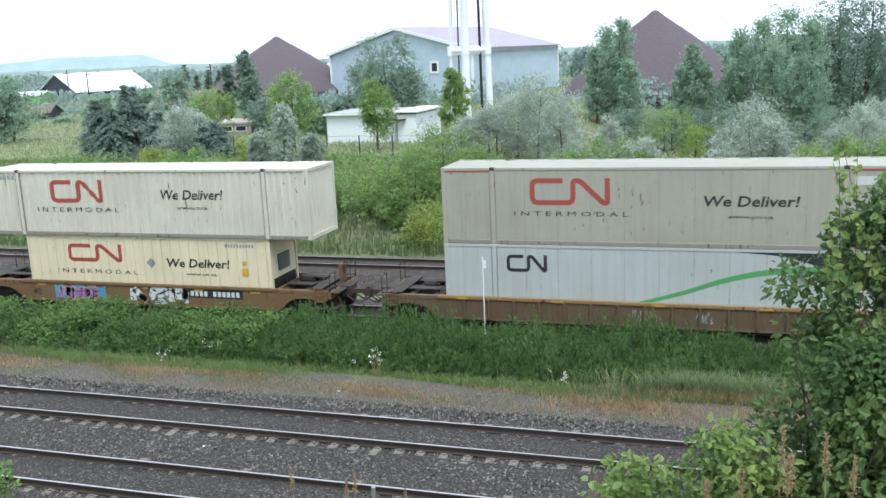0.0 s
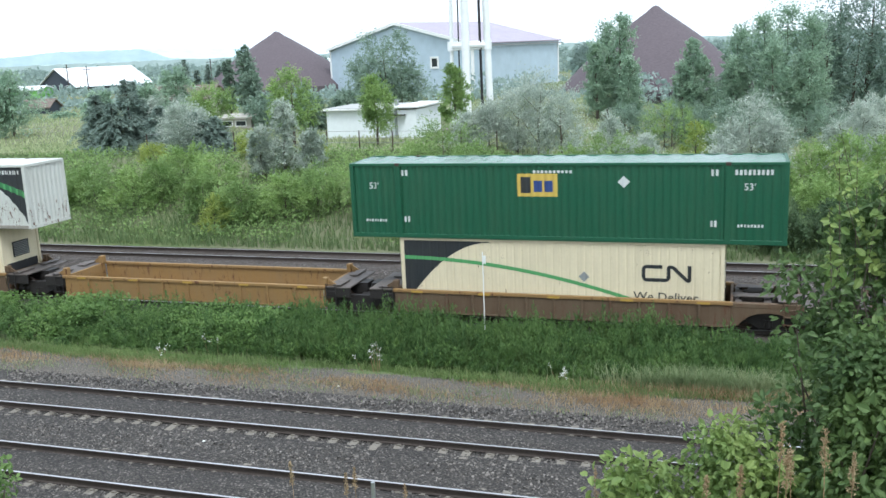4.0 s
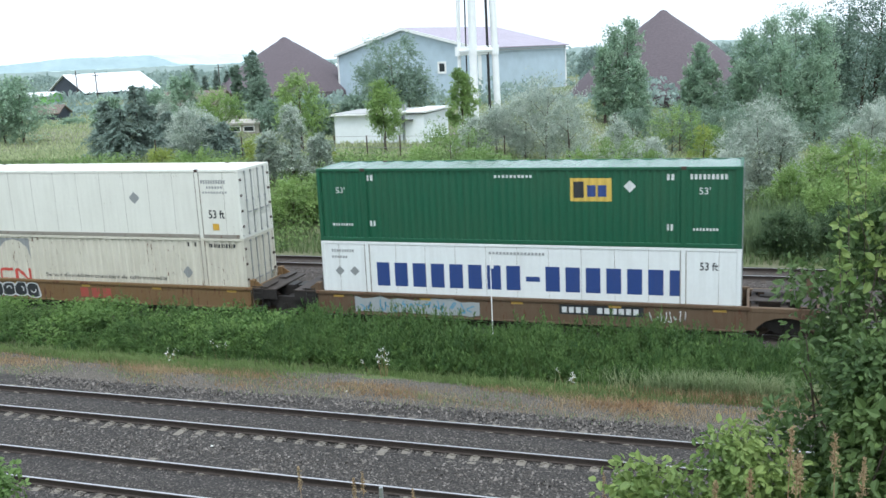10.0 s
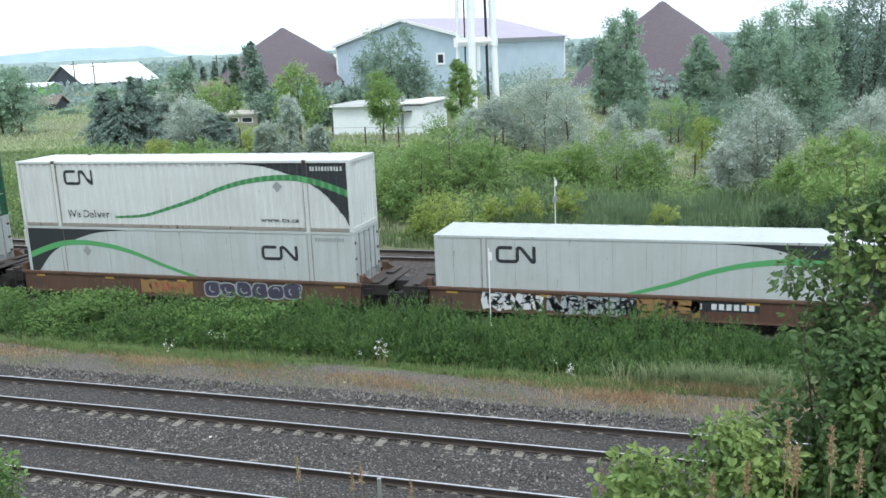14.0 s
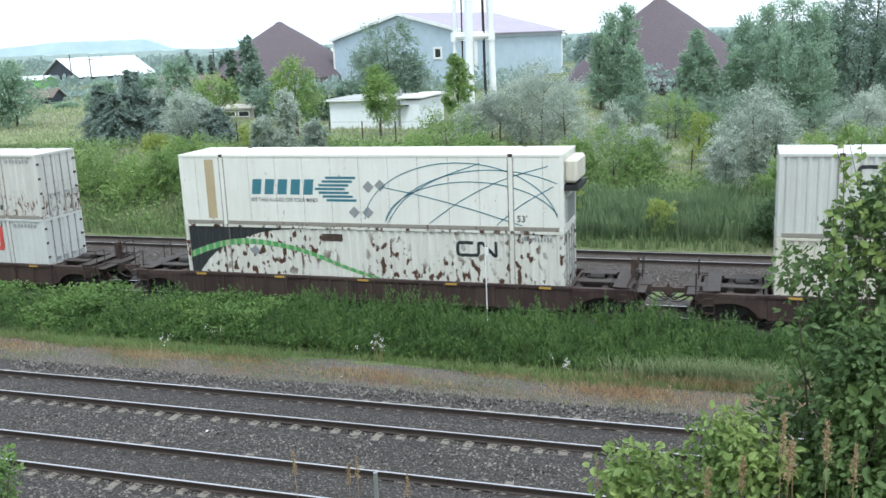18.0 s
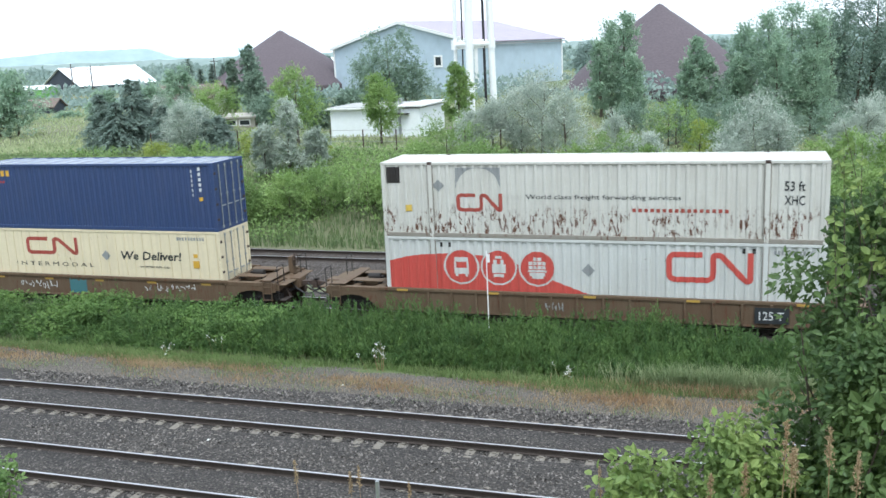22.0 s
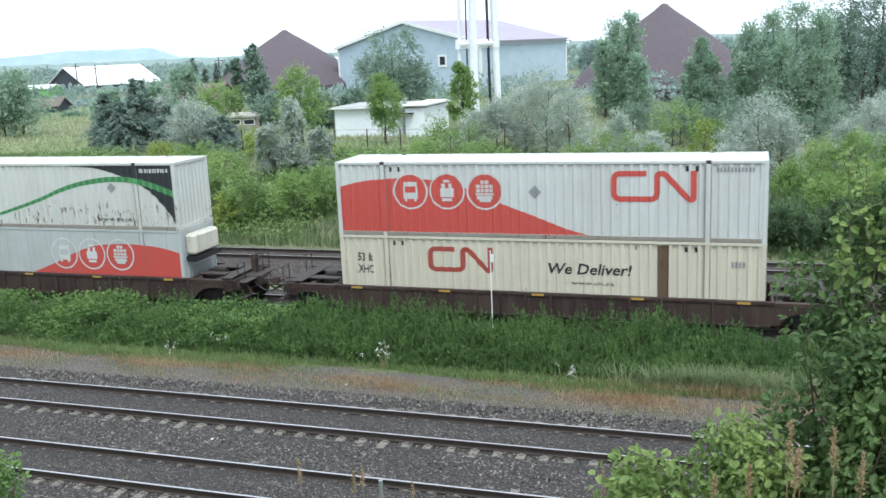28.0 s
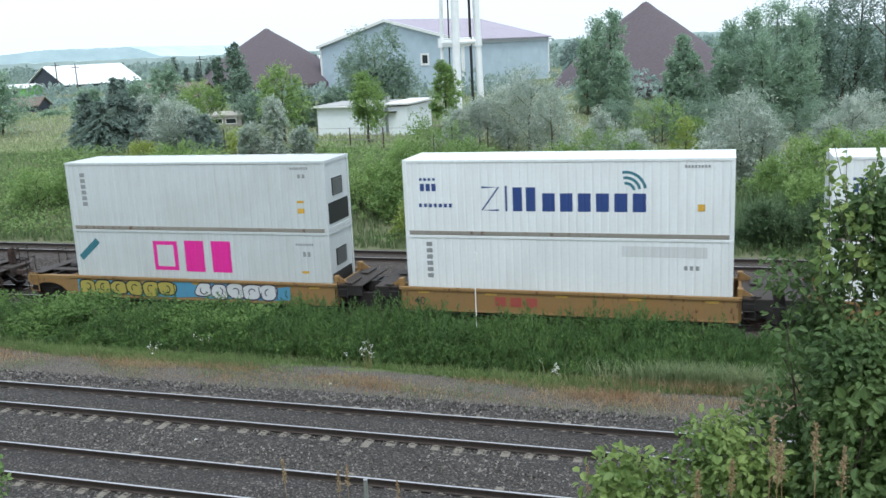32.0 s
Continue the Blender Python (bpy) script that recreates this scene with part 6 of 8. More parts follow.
def crown_leaves(rng, w, z0, z1, c):
    """Limbs carry lobes, lobes carry sprays, sprays carry leaves that face outward and up."""
    n = c.lobes
    h = (np.arange(n) + rng.uniform(0.15, 0.85, n)) / n
    a = np.arange(n) * 2.4 + rng.uniform(-0.6, 0.6, n)
    r = 0.5 * w * c.profile(h) * rng.uniform(0.25, 0.8, n)
    lobe = np.stack([r * np.cos(a), r * np.sin(a), z0 + (z1 - z0) * (0.04 + 0.86 * h)], 1)
    size = c.bulk * w * rng.uniform(0.75, 1.3, n)
    m = n * c.sprays
    d = unit(rng.normal(size=(m, 3)) + np.array([0, -0.15, 0.2]))
    lc, ls = np.repeat(lobe, c.sprays, 0), np.repeat(size, c.sprays)[:, None]
    start = lc + d * ls * rng.uniform(0.1, 0.65, (m, 1))
    out = unit(d + 0.6 * unit(lc * np.array([1, 1, 0])) + np.array([0, 0, c.rise]))
    span = c.reach * w * rng.uniform(0.5, 1.15, (m, 1)) * np.repeat(size / (c.bulk * w), c.sprays)[:, None]
    t = rng.uniform(0.05, 1.0, (m, c.per, 1))
    p = start[:, None] + span[:, None] * (out[:, None] * t - np.array([0, 0, c.fall]) * t * t)
    p = p + rng.normal(size=p.shape) * 0.13 * span[:, None] * (1.1 - 0.6 * t)
    p[..., 2] = np.maximum(p[..., 2], 0.03)
    tangent = out[:, None] - 2 * np.array([0, 0, c.fall]) * t
    way = unit(unit(tangent) + 0.55 * rng.normal(size=p.shape))
    face = unit(0.55 * np.broadcast_to(d[:, None], p.shape) + np.array([0, -0.1, 0.75]) + 0.38 * rng.normal(size=p.shape))
    k = c.leaf * rng.uniform(0.65, 1.25, m * c.per)
    return leaves_at(rng, p.reshape(-1, 3), way.reshape(-1, 3), k, k * c.aspect, 0.15, face.reshape(-1, 3))


def trunk_bm(rng, h, r, lean=0.06, limbs=5, spread=1.0, start=0.3):
    bm = bmesh.new()
    p = Vector((0, 0, -0.25))
    pts = [p]
    for k in range(1, 6):
        pts.append(Vector((lean * h * (k / 5) ** 1.5 + rng.uniform(-0.03, 0.03) * h * 0.3, rng.uniform(-0.03, 0.03) * h * 0.3, h * 0.9 * k / 5)))
    for k in range(5):
        tube(bm, pts[k], pts[k + 1], r * (1 - 0.17 * k), r * (1 - 0.17 * (k + 1)), 7, False)
    for k in range(limbs):
        t = start + (0.85 - start) * k / max(1, limbs - 1)
        i = min(4, int(t * 5))
        a = pts[i].lerp(pts[i + 1], t * 5 - i)
        ang = k * 2.4 + rng.uniform(-0.4, 0.4)
        reach = spread * rng.uniform(0.55, 1.0) * (1.1 - 0.5 * t)
        b = a + Vector((math.cos(ang) * reach, math.sin(ang) * reach, reach * rng.uniform(0.6, 1.2)))
        tube(bm, a, b, r * 0.4 * (1 - 0.5 * t), r * 0.1, 5, False)
    return bm


def tree(kind, x, y, ztop, w, seed, material, label, form, bare=0.05):
    rng = np.random.default_rng(seed)
    z = ground_z(x, y)
    h = ztop - z
    root = thing(kind, label, "bush" if "bush" in kind else "tree", (x, y, z), "")
    part("trunk", trunk_bm(rng, h * 0.9, max(0.035, 0.02 * h), rng.uniform(-0.05, 0.05), 6, 0.4 * w, max(bare, 0.12)), BARK, root)
    v = crown_leaves(rng, w, h * bare, h, form)
    tagged(part("crown", quads("crown", v, material), material, root), kind="stuff")
    return root


def spruce(x, y, ztop, w, seed):
    rng = np.random.default_rng(seed)
    z = ground_z(x, y)
    h = ztop - z
    root = thing("spruce_tree", "dark green spruce with tiered drooping boughs", "tree", (x, y, z), "spruces on the bank")
    part("trunk", tube(bmesh.new(), (0, 0, -0.2), (0, 0, h * 0.97), 0.03 * h, 0.01, 7), BARK, root)
    out = []
    tiers = 17
    for k in range(tiers):
        t = k / tiers
        zz = h * (0.05 + 0.93 * t)
        rad = (0.66 * w * (1 - t) ** 0.95 + 0.02) * (1.12 if k % 2 else 0.8)
        for b in range(max(4, int(16 * (1 - 0.7 * t)))):
            a = rng.uniform(0, 2 * np.pi)
            rr = rad * rng.uniform(0.65, 1.15)
            m = 38
            s = rng.uniform(0.1, 1, m)
            p = np.stack([np.cos(a) * rr * s + rng.normal(0, 0.07, m), np.sin(a) * rr * s + rng.normal(0, 0.07, m), zz + 0.16 * rr - 0.45 * rr * s ** 1.5 + rng.normal(0, 0.04, m)], 1)
            way = unit(np.stack([np.cos(a) + rng.normal(0, 0.6, m), np.sin(a) + rng.normal(0, 0.6, m), rng.normal(-0.25, 0.3, m)], 1))
            out.append(leaves_at(rng, p, way, 0.28 * rng.uniform(0.7, 1.3, m), 0.11, 0.3, unit(np.array([np.cos(a) * 0.5, np.sin(a) * 0.5, 0.8]) + 0.35 * rng.normal(size=p.shape))))
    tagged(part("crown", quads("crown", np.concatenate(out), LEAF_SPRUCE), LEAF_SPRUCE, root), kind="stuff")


def blades(rng, x, y, z, h, w, lean=0.35, bend=0.35):
    """Grass blades as bent tapering strips of two faces."""
    n = len(x)
    a = rng.uniform(0, 2 * np.pi, n)
    p = np.stack([x, y, z], 1)
    out = np.stack([np.cos(a), np.sin(a), np.zeros(n)], 1)
    side = np.stack([-np.sin(a), np.cos(a), np.zeros(n)], 1) * (np.broadcast_to(w, (n,)) / 2)[:, None]
    h = np.broadcast_to(h, (n,))[:, None]
    k = lean * rng.uniform(0.1, 1, (n, 1))
    m = p + h * np.array([0, 0, 0.55]) + out * h * k * 0.4
    t = p + h * np.array([0, 0, 1.0]) * (1 - 0.3 * k) + out * h * k * (0.6 + bend)
    q1 = np.stack([p - side, p + side, m + 0.8 * side, m - 0.8 * side], 1)
    q2 = np.stack([m - 0.8 * side, m + 0.8 * side, t + 0.08 * side, t - 0.08 * side], 1)
    return np.concatenate([q1, q2])


def oval_leaves(rng, p, d, length, width, face=None):
    """Oval leaves folded along the midrib: two faces each."""
    n = len(p)
    s = unit(np.cross(d, rng.normal(size=(n, 3)) if face is None else face))
    up = np.cross(s, d)
    length, width = np.broadcast_to(length, (n,))[:, None], np.broadcast_to(width, (n,))[:, None]
    tip = p + length * d - 0.12 * length * up
    out = []
    for e in (-1, 1):
        a = p + 0.28 * length * d + e * 0.5 * width * s + 0.14 * width * up
        b = p + 0.68 * length * d + e * 0.42 * width * s + 0.1 * width * up
        out.append(np.stack([p, a, b, tip] if e > 0 else [p, tip, b, a], 1))
    return np.concatenate(out)


GZ = np.vectorize(ground_z)
PATH_Y, PATH_Z = (-9.6, -8.6, -7.7, -6.7, -6.1), (0.28, 0.13, 0.115, 0.07, -0.03)      # the gravel strip


def stuff(name, v, material, label, category="plants"):
    return solid(name, quads(name, v, material), material, label, category, "stuff")


def patchy(rng, x, y, scale, cut):
    """Keeps points where a slow noise is above cut."""
    f = np.array([noise.noise((a * scale, b * scale, 5.5)) for a, b in zip(x, y)])
    return f + rng.normal(0, 0.12, len(x)) > cut


SPRUCES = ((-50.2, 31, 8.1, 4.2), (-47.9, 32, 9.3, 4.7), (-48.0, 30, 7.4, 4.1), (-47.3, 33, 7.5, 4.5), (-44.3, 31, 7.0, 3.8), (-40.6, 30, 6.5, 3.9), (-38.1, 29, 6.2, 3.6), (-38.5, 28, 5.9, 3.5), (-99.1, 120, 10.8, 3.3), (-94.2, 120, 9.7, 2.6), (-93.1, 122, 9.4, 2.6), (-97.3, 121, 8.7, 2.7), (-67.5, 60, 8.4, 1.5))
SILVERS = ((-40.0, 27, 7.1, 3.5), (-47.0, 34, 7.4, 2.7), (-43.6, 35, 6.2, 2.5), (-28.8, 22, 7.7, 2.3), (-30.0, 21, 5.9, 1.5), (-26.9, 22, 5.6, 1.7), (-13.2, 29, 8.4, 4.7), (-11.4, 28, 7.2, 3.4), (-14.9, 30, 7.2, 4.0), (-17.2, 31, 6.4, 3.2), (-18.6, 30, 5.6, 2.6), (-9.5, 38, 4.7, 2.6), (-6.5, 32, 3.8, 2.4), (-7.6, 30, 3.5, 2.3), (0.6, 27, 6.6, 4.0), (1.7, 26, 5.4, 2.9), (-0.7, 26, 5.1, 2.7), (-1.1, 24, 4.1, 2.5), (7.5, 34, 5.6, 3.7), (6.3, 33, 4.5, 2.8), (8.6, 36, 5.9, 3.4))
GREENS = ((-33.6, 33, 9.2, 4.7), (-26.5, 33, 8.5, 3.6), (-21.2, 36, 9.4, 2.6), (-48.2, 45, 7.7, 5.3))
DARKS = ((-71.6, 45, 10.0, 5.5), (-73.0, 44, 9.1, 4.5), (-39.8, 70, 12.9, 7.9), (-42.9, 72, 9.9, 5.9), (-38.3, 71, 9.1, 6.1), (-53.8, 62, 12.0, 2.8), (-56.6, 63, 10.7, 1.6), (-52.2, 60, 9.0, 2.9), (-60.5, 58, 9.6, 4.0), (-64.5, 50, 7.4, 3.8), (-36.2, 50, 6.6, 3.9), (-39.1, 48, 6.3, 3.3), (-84.9, 150, 9.9, 4.2), (-30.0, 150, 10.4, 4.7), (-5.4, 150, 9.8, 5.6), (-85.8, 70, 3.4, 3.3), (-67.0, 62, 7.5, 4.3), (-45.8, 52, 6.0, 5.3), (-1.6, 90, 7.0, 4.5))
POPLARS = ((-11.5, 62, 13.3, 3.4), (-13.3, 64, 12.1, 3.6), (-13.9, 61, 10.3, 2.7), (-10.6, 60, 8.7, 3.4), (-4.7, 60, 10.6, 2.8), (-3.8, 61, 8.7, 2.9), (-5.4, 59, 8.0, 2.5), (-0.3, 62, 11.4, 4.1), (1.7, 60, 12.6, 4.5), (4.0, 63, 13.3, 4.7), (6.0, 60, 12.3, 4.3), (2.7, 58, 9.7, 4.4), (5.6, 59, 8.6, 4.5), (-0.7, 60, 8.1, 3.4), (9.2, 70, 13.8, 6.9), (11.5, 68, 14.1, 7.4), (14.2, 66, 13.3, 7.3), (10.1, 66, 9.4, 6.7), (7.6, 64, 10.5, 4.7))
BUSHS = ((-17.8, 22, 5.7, 5.9), (-18.7, 19, 4.8, 3.9), (-15.1, 20, 4.3, 3.5), (-21.2, 17, 4.0, 5.4), (-24.2, 17, 3.3, 4.8), (-25.9, 16, 3.3, 4.1), (-28.5, 15.5, 2.9, 3.4), (-32.2, 19, 4.0, 3.7), (-31.5, 16, 3.5, 2.8), (-19.9, 18, 3.2, 3.9), (-7.8, 25, 4.3, 5.2), (-10.3, 25, 3.7, 3.2), (-5.9, 27, 3.4, 3.2), (-5.8, 50, 4.6, 5.2), (-2.4, 36, 4.5, 2.3), (-12.3, 24, 1.6, 3.6), (-18.8, 16, 2.5, 2.4), (-36.2, 22, 4.2, 3.6), (-35.8, 18, 3.9, 3.4), (-37.2, 17, 3.7, 3.8), (-41.0, 18, 3.6, 4.0), (-43.9, 17, 3.3, 4.5))
YELLOWS = ((-15.8, 14.2, 2.1, 4.1), (-16.7, 13.8, 1.6, 2.3), (-12.8, 14.2, 2.1, 1.9), (-11.1, 14.5, 2.6, 1.9), (-9.2, 16, 2.5, 1.8), (-4.0, 14.3, 1.8, 1.8), (-3.1, 34, 4.7, 1.9), (-29.9, 14.5, 2.2, 2.3), (-13.2, 13.5, 0.5, 1.3), (-27.8, 25, 4.8, 1.7), (-33.6, 26, 4.9, 2.3), (-41.0, 25, 4.1, 2.9))


def planting():
    for k, (x, y, zt, w) in enumerate(SPRUCES):
        spruce(x, y, zt, w, 100 + k)
    for k, (x, y, zt, w) in enumerate(SILVERS):
        tree("silver_tree", x, y, max(zt, ground_z(x, y) + 1.6), w * 1.05, 200 + k, LEAF_SILVER, "grey-green silver-leaved tree with feathery sprays", SPIRE if zt > 7.5 and w < 3 else FEATHERY, 0.04)
    for k, (x, y, zt, w) in enumerate(GREENS):
        tree("broadleaf_tree", x, y, zt, w, 300 + k, LEAF_LIGHT, "green broadleaf tree with an open crown", OPEN, 0.25)
    for k, (x, y, zt, w) in enumerate(DARKS):
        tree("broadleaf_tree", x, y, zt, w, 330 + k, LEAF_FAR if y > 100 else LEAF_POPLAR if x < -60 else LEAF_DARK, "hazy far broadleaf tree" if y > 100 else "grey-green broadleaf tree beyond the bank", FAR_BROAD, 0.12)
    for k, (x, y, zt, w) in enumerate(POPLARS):
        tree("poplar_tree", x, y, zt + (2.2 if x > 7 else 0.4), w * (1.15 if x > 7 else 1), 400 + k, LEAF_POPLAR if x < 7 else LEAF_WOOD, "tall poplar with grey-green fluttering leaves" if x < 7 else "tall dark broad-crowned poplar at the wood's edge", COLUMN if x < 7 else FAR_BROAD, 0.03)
    for k, (x, y, zt, w) in enumerate(BUSHS):
        m = (LEAF, LEAF_LIGHT)[k % 2]
        tree("bush", x, y, max(zt, ground_z(x, y) + 1.1), w * 1.1, 500 + k, m, "dense leafy green bush on the bank", SHRUB, 0.0)
    for k, (x, y, zt, w) in enumerate(YELLOWS):
        tree("bush", x, y, max(zt, ground_z(x, y) + 0.8), w * 1.05, 600 + k, LEAF_YELLOW, "yellow-green bush beside the far track", SMALL, 0.0)


planting()
for k, (x, y, zt, w) in enumerate(((-10.3, 54, 4.4, 3.6), (-6.6, 52, 4.8, 4.4), (-3.5, 53, 4.2, 3.9), (-0.9, 50, 4.6, 3.7), (2.8, 52, 3.8, 4.1), (7.0, 54, 3.6, 5.0))):
    tree("bush", x, y, max(zt, ground_z(x, y) + 1.5), w * 1.3, 720 + k, LEAF_DARK, "dark green bush under the poplars", SHRUB, 0.0)
for k, (x, y, zt, w) in enumerate(((2.2, 22, 3.1, 2.7), (3.9, 24, 4.1, 3.0), (5.7, 23, 4.7, 3.2), (4.0, 18, 2.8, 3.0), (6.1, 18, 3.4, 2.6), (7.9, 24, 4.4, 3.4))):
    tree("bush", x, y, max(zt, ground_z(x, y) + 1.2), w * 1.2, 740 + k, LEAF_LIGHT, "fresh light green bush on the bank", SHRUB, 0.0)
tree("bush", 1.8, 13.4, 2.05, 3.3, 701, LEAF_DEEP, "dark green bush at the edge of the reeds", SHRUB, 0.0)
tree("bush", 4.4, 13.6, 2.5, 3.6, 702, LEAF_DEEP, "dark green bush at the edge of the reeds", SHRUB, 0.0)


def undergrowth():
    rng = np.random.default_rng(11)
    # rank growth between the main tracks and the train: stalks with leaves up them, and grass in clumps
    def crest(x, y):
        f = np.array([noise.noise((a * 0.5, b * 0.7, 9.0)) + 0.6 * noise.noise((a * 1.7, b * 1.7, 4.0)) for a, b in zip(x, y)])
        return np.clip((y + 6.2) / 1.7, 0.25, 1) * (1 + 0.55 * f) * np.interp(x, (-46, -12, -9, 9), (1.3, 1.26, 1.2, 1.2))
    groups, each, per = 1900, 7, 17
    plants = groups * each
    gx, gy = rng.uniform(-46, 9, groups), rng.uniform(-5.6, -1.6, groups)
    gh = crest(gx, gy) * rng.uniform(0.5, 1.1, groups) * np.interp(gx, (-22, -14), (1.0, 0.9))
    x, y = np.repeat(gx, each) + rng.normal(0, 0.14, plants), np.clip(np.repeat(gy, each) + rng.normal(0, 0.15, plants), -6, -1.45)
    off = np.hypot(x - np.repeat(gx, each), y - np.repeat(gy, each))
    h = np.repeat(gh, each) * (1 - 0.7 * off) * rng.uniform(0.74, 1.1, plants)
    lean = rng.normal(0, 0.09, (plants, 2))
    t = rng.uniform(0.2, 1.0, (plants, per)) ** 0.7
    p = np.stack([x[:, None] + lean[:, :1] * t, y[:, None] + lean[:, 1:] * t, GZ(x, y)[:, None] + h[:, None] * t], 2).reshape(-1, 3)
    a = rng.uniform(0, 2 * np.pi, plants * per)
    spiky = np.clip((np.repeat(x, per) + 17 + rng.normal(0, 2.5, plants * per)) / 4, 0, 1)      # upright goldenrod to the east
    way = unit(np.stack([np.cos(a), np.sin(a), rng.normal(0.35, 0.4, plants * per) + 1.1 * spiky], 1))
    k = rng.uniform(0.085, 0.165, plants * per) * (1.15 - 0.45 * t.ravel()) * (1 + 0.35 * spiky)
    wide = np.repeat(rng.uniform(0.22, 0.5, plants), per) * (1 - 0.4 * spiky)
    v = leaves_at(rng, p, way, k, k * wide, 0.15, unit(np.array([0, -0.35, 0.8]) + 0.45 * rng.normal(size=p.shape)))
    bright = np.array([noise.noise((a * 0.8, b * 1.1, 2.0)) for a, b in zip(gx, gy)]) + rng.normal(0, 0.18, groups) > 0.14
    # Random patches are paler; the top tenth is too, painted as lit from above.
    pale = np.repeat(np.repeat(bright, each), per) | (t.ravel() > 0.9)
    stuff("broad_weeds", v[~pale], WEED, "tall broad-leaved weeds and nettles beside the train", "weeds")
    stuff("young_weeds", v[pale], WEED_LIGHT, "light green weed patches, tips painted as top-lit", "weeds")
    tufts, per = 1100, 17
    x0, y0 = np.where(rng.uniform(0, 1, tufts) < 0.55, rng.uniform(-14, 9, tufts), rng.uniform(-46, 9, tufts)), rng.uniform(-6.0, -1.5, tufts)
    x, y = np.repeat(x0, per) + rng.normal(0, 0.12, tufts * per), np.repeat(y0, per) + rng.normal(0, 0.1, tufts * per)
    h = np.repeat(crest(x0, y0) * rng.uniform(0.7, 1.05, tufts), per) * rng.uniform(0.6, 1.0, tufts * per)
    stuff("tall_grass", blades(rng, x, y, GZ(x, y) - 0.03, h, 0.028, 0.5), GRASS, "clumps of tall green grass among the weeds", "grass")
    # goldenrod spires: narrow leaves climbing upright stems
    m, per = 6200, 18
    x0, y0 = rng.uniform(-26, 9, m), rng.uniform(-5.6, -1.6, m)
    keep = rng.uniform(0, 1, m) < np.clip((x0 + 24) / 6, 0.15, 1)
    x0, y0 = x0[keep], y0[keep]
    m = len(x0)
    h0 = crest(x0, y0) * rng.uniform(0.55, 1.13, m)
    t = np.sort(rng.uniform(0.3, 1.0, (m, per)), 1)
    a = rng.uniform(0, 2 * np.pi, (m, per))
    tilt = rng.normal(0, 0.06, (m, 2))
    p = np.stack([x0[:, None] + tilt[:, :1] * t, y0[:, None] + tilt[:, 1:] * t, GZ(x0, y0)[:, None] + h0[:, None] * t], 2).reshape(-1, 3)
    way = unit(np.stack([np.cos(a), np.sin(a), 0.75 + 1.2 * t], 2).reshape(-1, 3))
    k = rng.uniform(0.14, 0.24, m * per) * (1.25 - 0.6 * t.ravel())
    v = leaves_at(rng, p, way, k, k * 0.25, 0.15, unit(np.array([0, -0.5, 0.7]) + 0.4 * rng.normal(size=p.shape)))
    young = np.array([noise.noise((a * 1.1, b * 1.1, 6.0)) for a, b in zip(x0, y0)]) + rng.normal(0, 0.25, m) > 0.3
    # Upper fifth of each stem coloured as if lit; some whole plants lighter too.
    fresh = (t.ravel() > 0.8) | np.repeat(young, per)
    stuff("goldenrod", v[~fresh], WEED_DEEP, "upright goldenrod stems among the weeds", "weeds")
    stuff("goldenrod_tops", v[fresh], WEED, "goldenrod tops in a lighter, top-lit green", "weeds")
    # creeping vines on the west part
    m = 30000
    x, y = rng.uniform(-46, -16.5, m), rng.uniform(-5.2, -1.6, m)
    sel = patchy(rng, x, y, 0.28, -0.05)
    x, y = x[sel], y[sel]
    top = np.clip((y + 5.9) / 1.5, 0.3, 1) * 1.2 * (1 + 0.42 * np.array([noise.noise((a * 0.5, b * 0.7, 9.0)) for a, b in zip(x, y)]))
    p = np.stack([x, y, GZ(x, y) + top * rng.uniform(0.6, 1.0, len(x))], 1)
    k = rng.uniform(0.09, 0.16, len(x))
    stuff("vines", leaves_at(rng, p, unit(rng.normal(size=(len(x), 3)) * np.array([1, 1, 0.5]) + np.array([0, -0.2, 0.3])), k, k * 0.75, 0.15, unit(np.array([0, -0.35, 0.8]) + 0.4 * rng.normal(size=p.shape))), WEED_LIGHT, "light green vine leaves over the weeds", "vines")
    # short grass edge and dry verge, both in patches
    n = 52000
    x, y = rng.uniform(-45, 9, n), rng.normal(-6.6, 0.5, n)
    f = np.array([noise.noise((a * 0.22, b * 0.5, 1.5)) for a, b in zip(x, y)])
    sel = (y > -6.95 - 1.1 * f + rng.normal(0, 0.14, n))
    x, y = x[sel], y[sel]
    stuff("short_grass", blades(rng, x, y, np.maximum(GZ(x, y), np.interp(y, PATH_Y, PATH_Z)) - 0.02, rng.uniform(0.08, 0.3, len(x)) * np.interp(y, (-7.8, -6.4), (0.45, 1.1)), 0.02, 0.7), GRASS_EDGE, "short green grass along the verge", "grass")
    n = 60000
    x, y = rng.uniform(-45, 9, n), rng.normal(-7.45, 0.5, n)
    f = np.array([noise.noise((a * 0.3, b * 0.8, 7.5)) for a, b in zip(x, y)])
    sel = f + rng.normal(0, 0.2, n) > 0.2
    x, y = x[sel], y[sel]
    stuff("dry_verge", blades(rng, x, y, np.maximum(GZ(x, y), np.interp(y, PATH_Y, PATH_Z)), rng.uniform(0.04, 0.18, len(x)), 0.018, 0.9), GRASS_DRY, "straw-brown dry grass on the gravel verge", "grass")
    n = 16000
    x, y = rng.uniform(-45, 9, n), rng.normal(-7.9, 0.6, n)
    f = np.array([noise.noise((a * 0.5, b * 1.2, 2.5)) for a, b in zip(x, y)])
    sel = f + rng.normal(0, 0.1, n) > 0.1
    x, y = x[sel], y[sel]
    stuff("verge_tufts", blades(rng, x, y, np.interp(y, (-9.6, -8.6, -7.7, -6.7, -6.1), (0.28, 0.13, 0.115, 0.07, -0.03)), rng.uniform(0.03, 0.13, len(x)), 0.018, 0.9), GRASS_MIX, "small green tufts in the gravel", "grass")
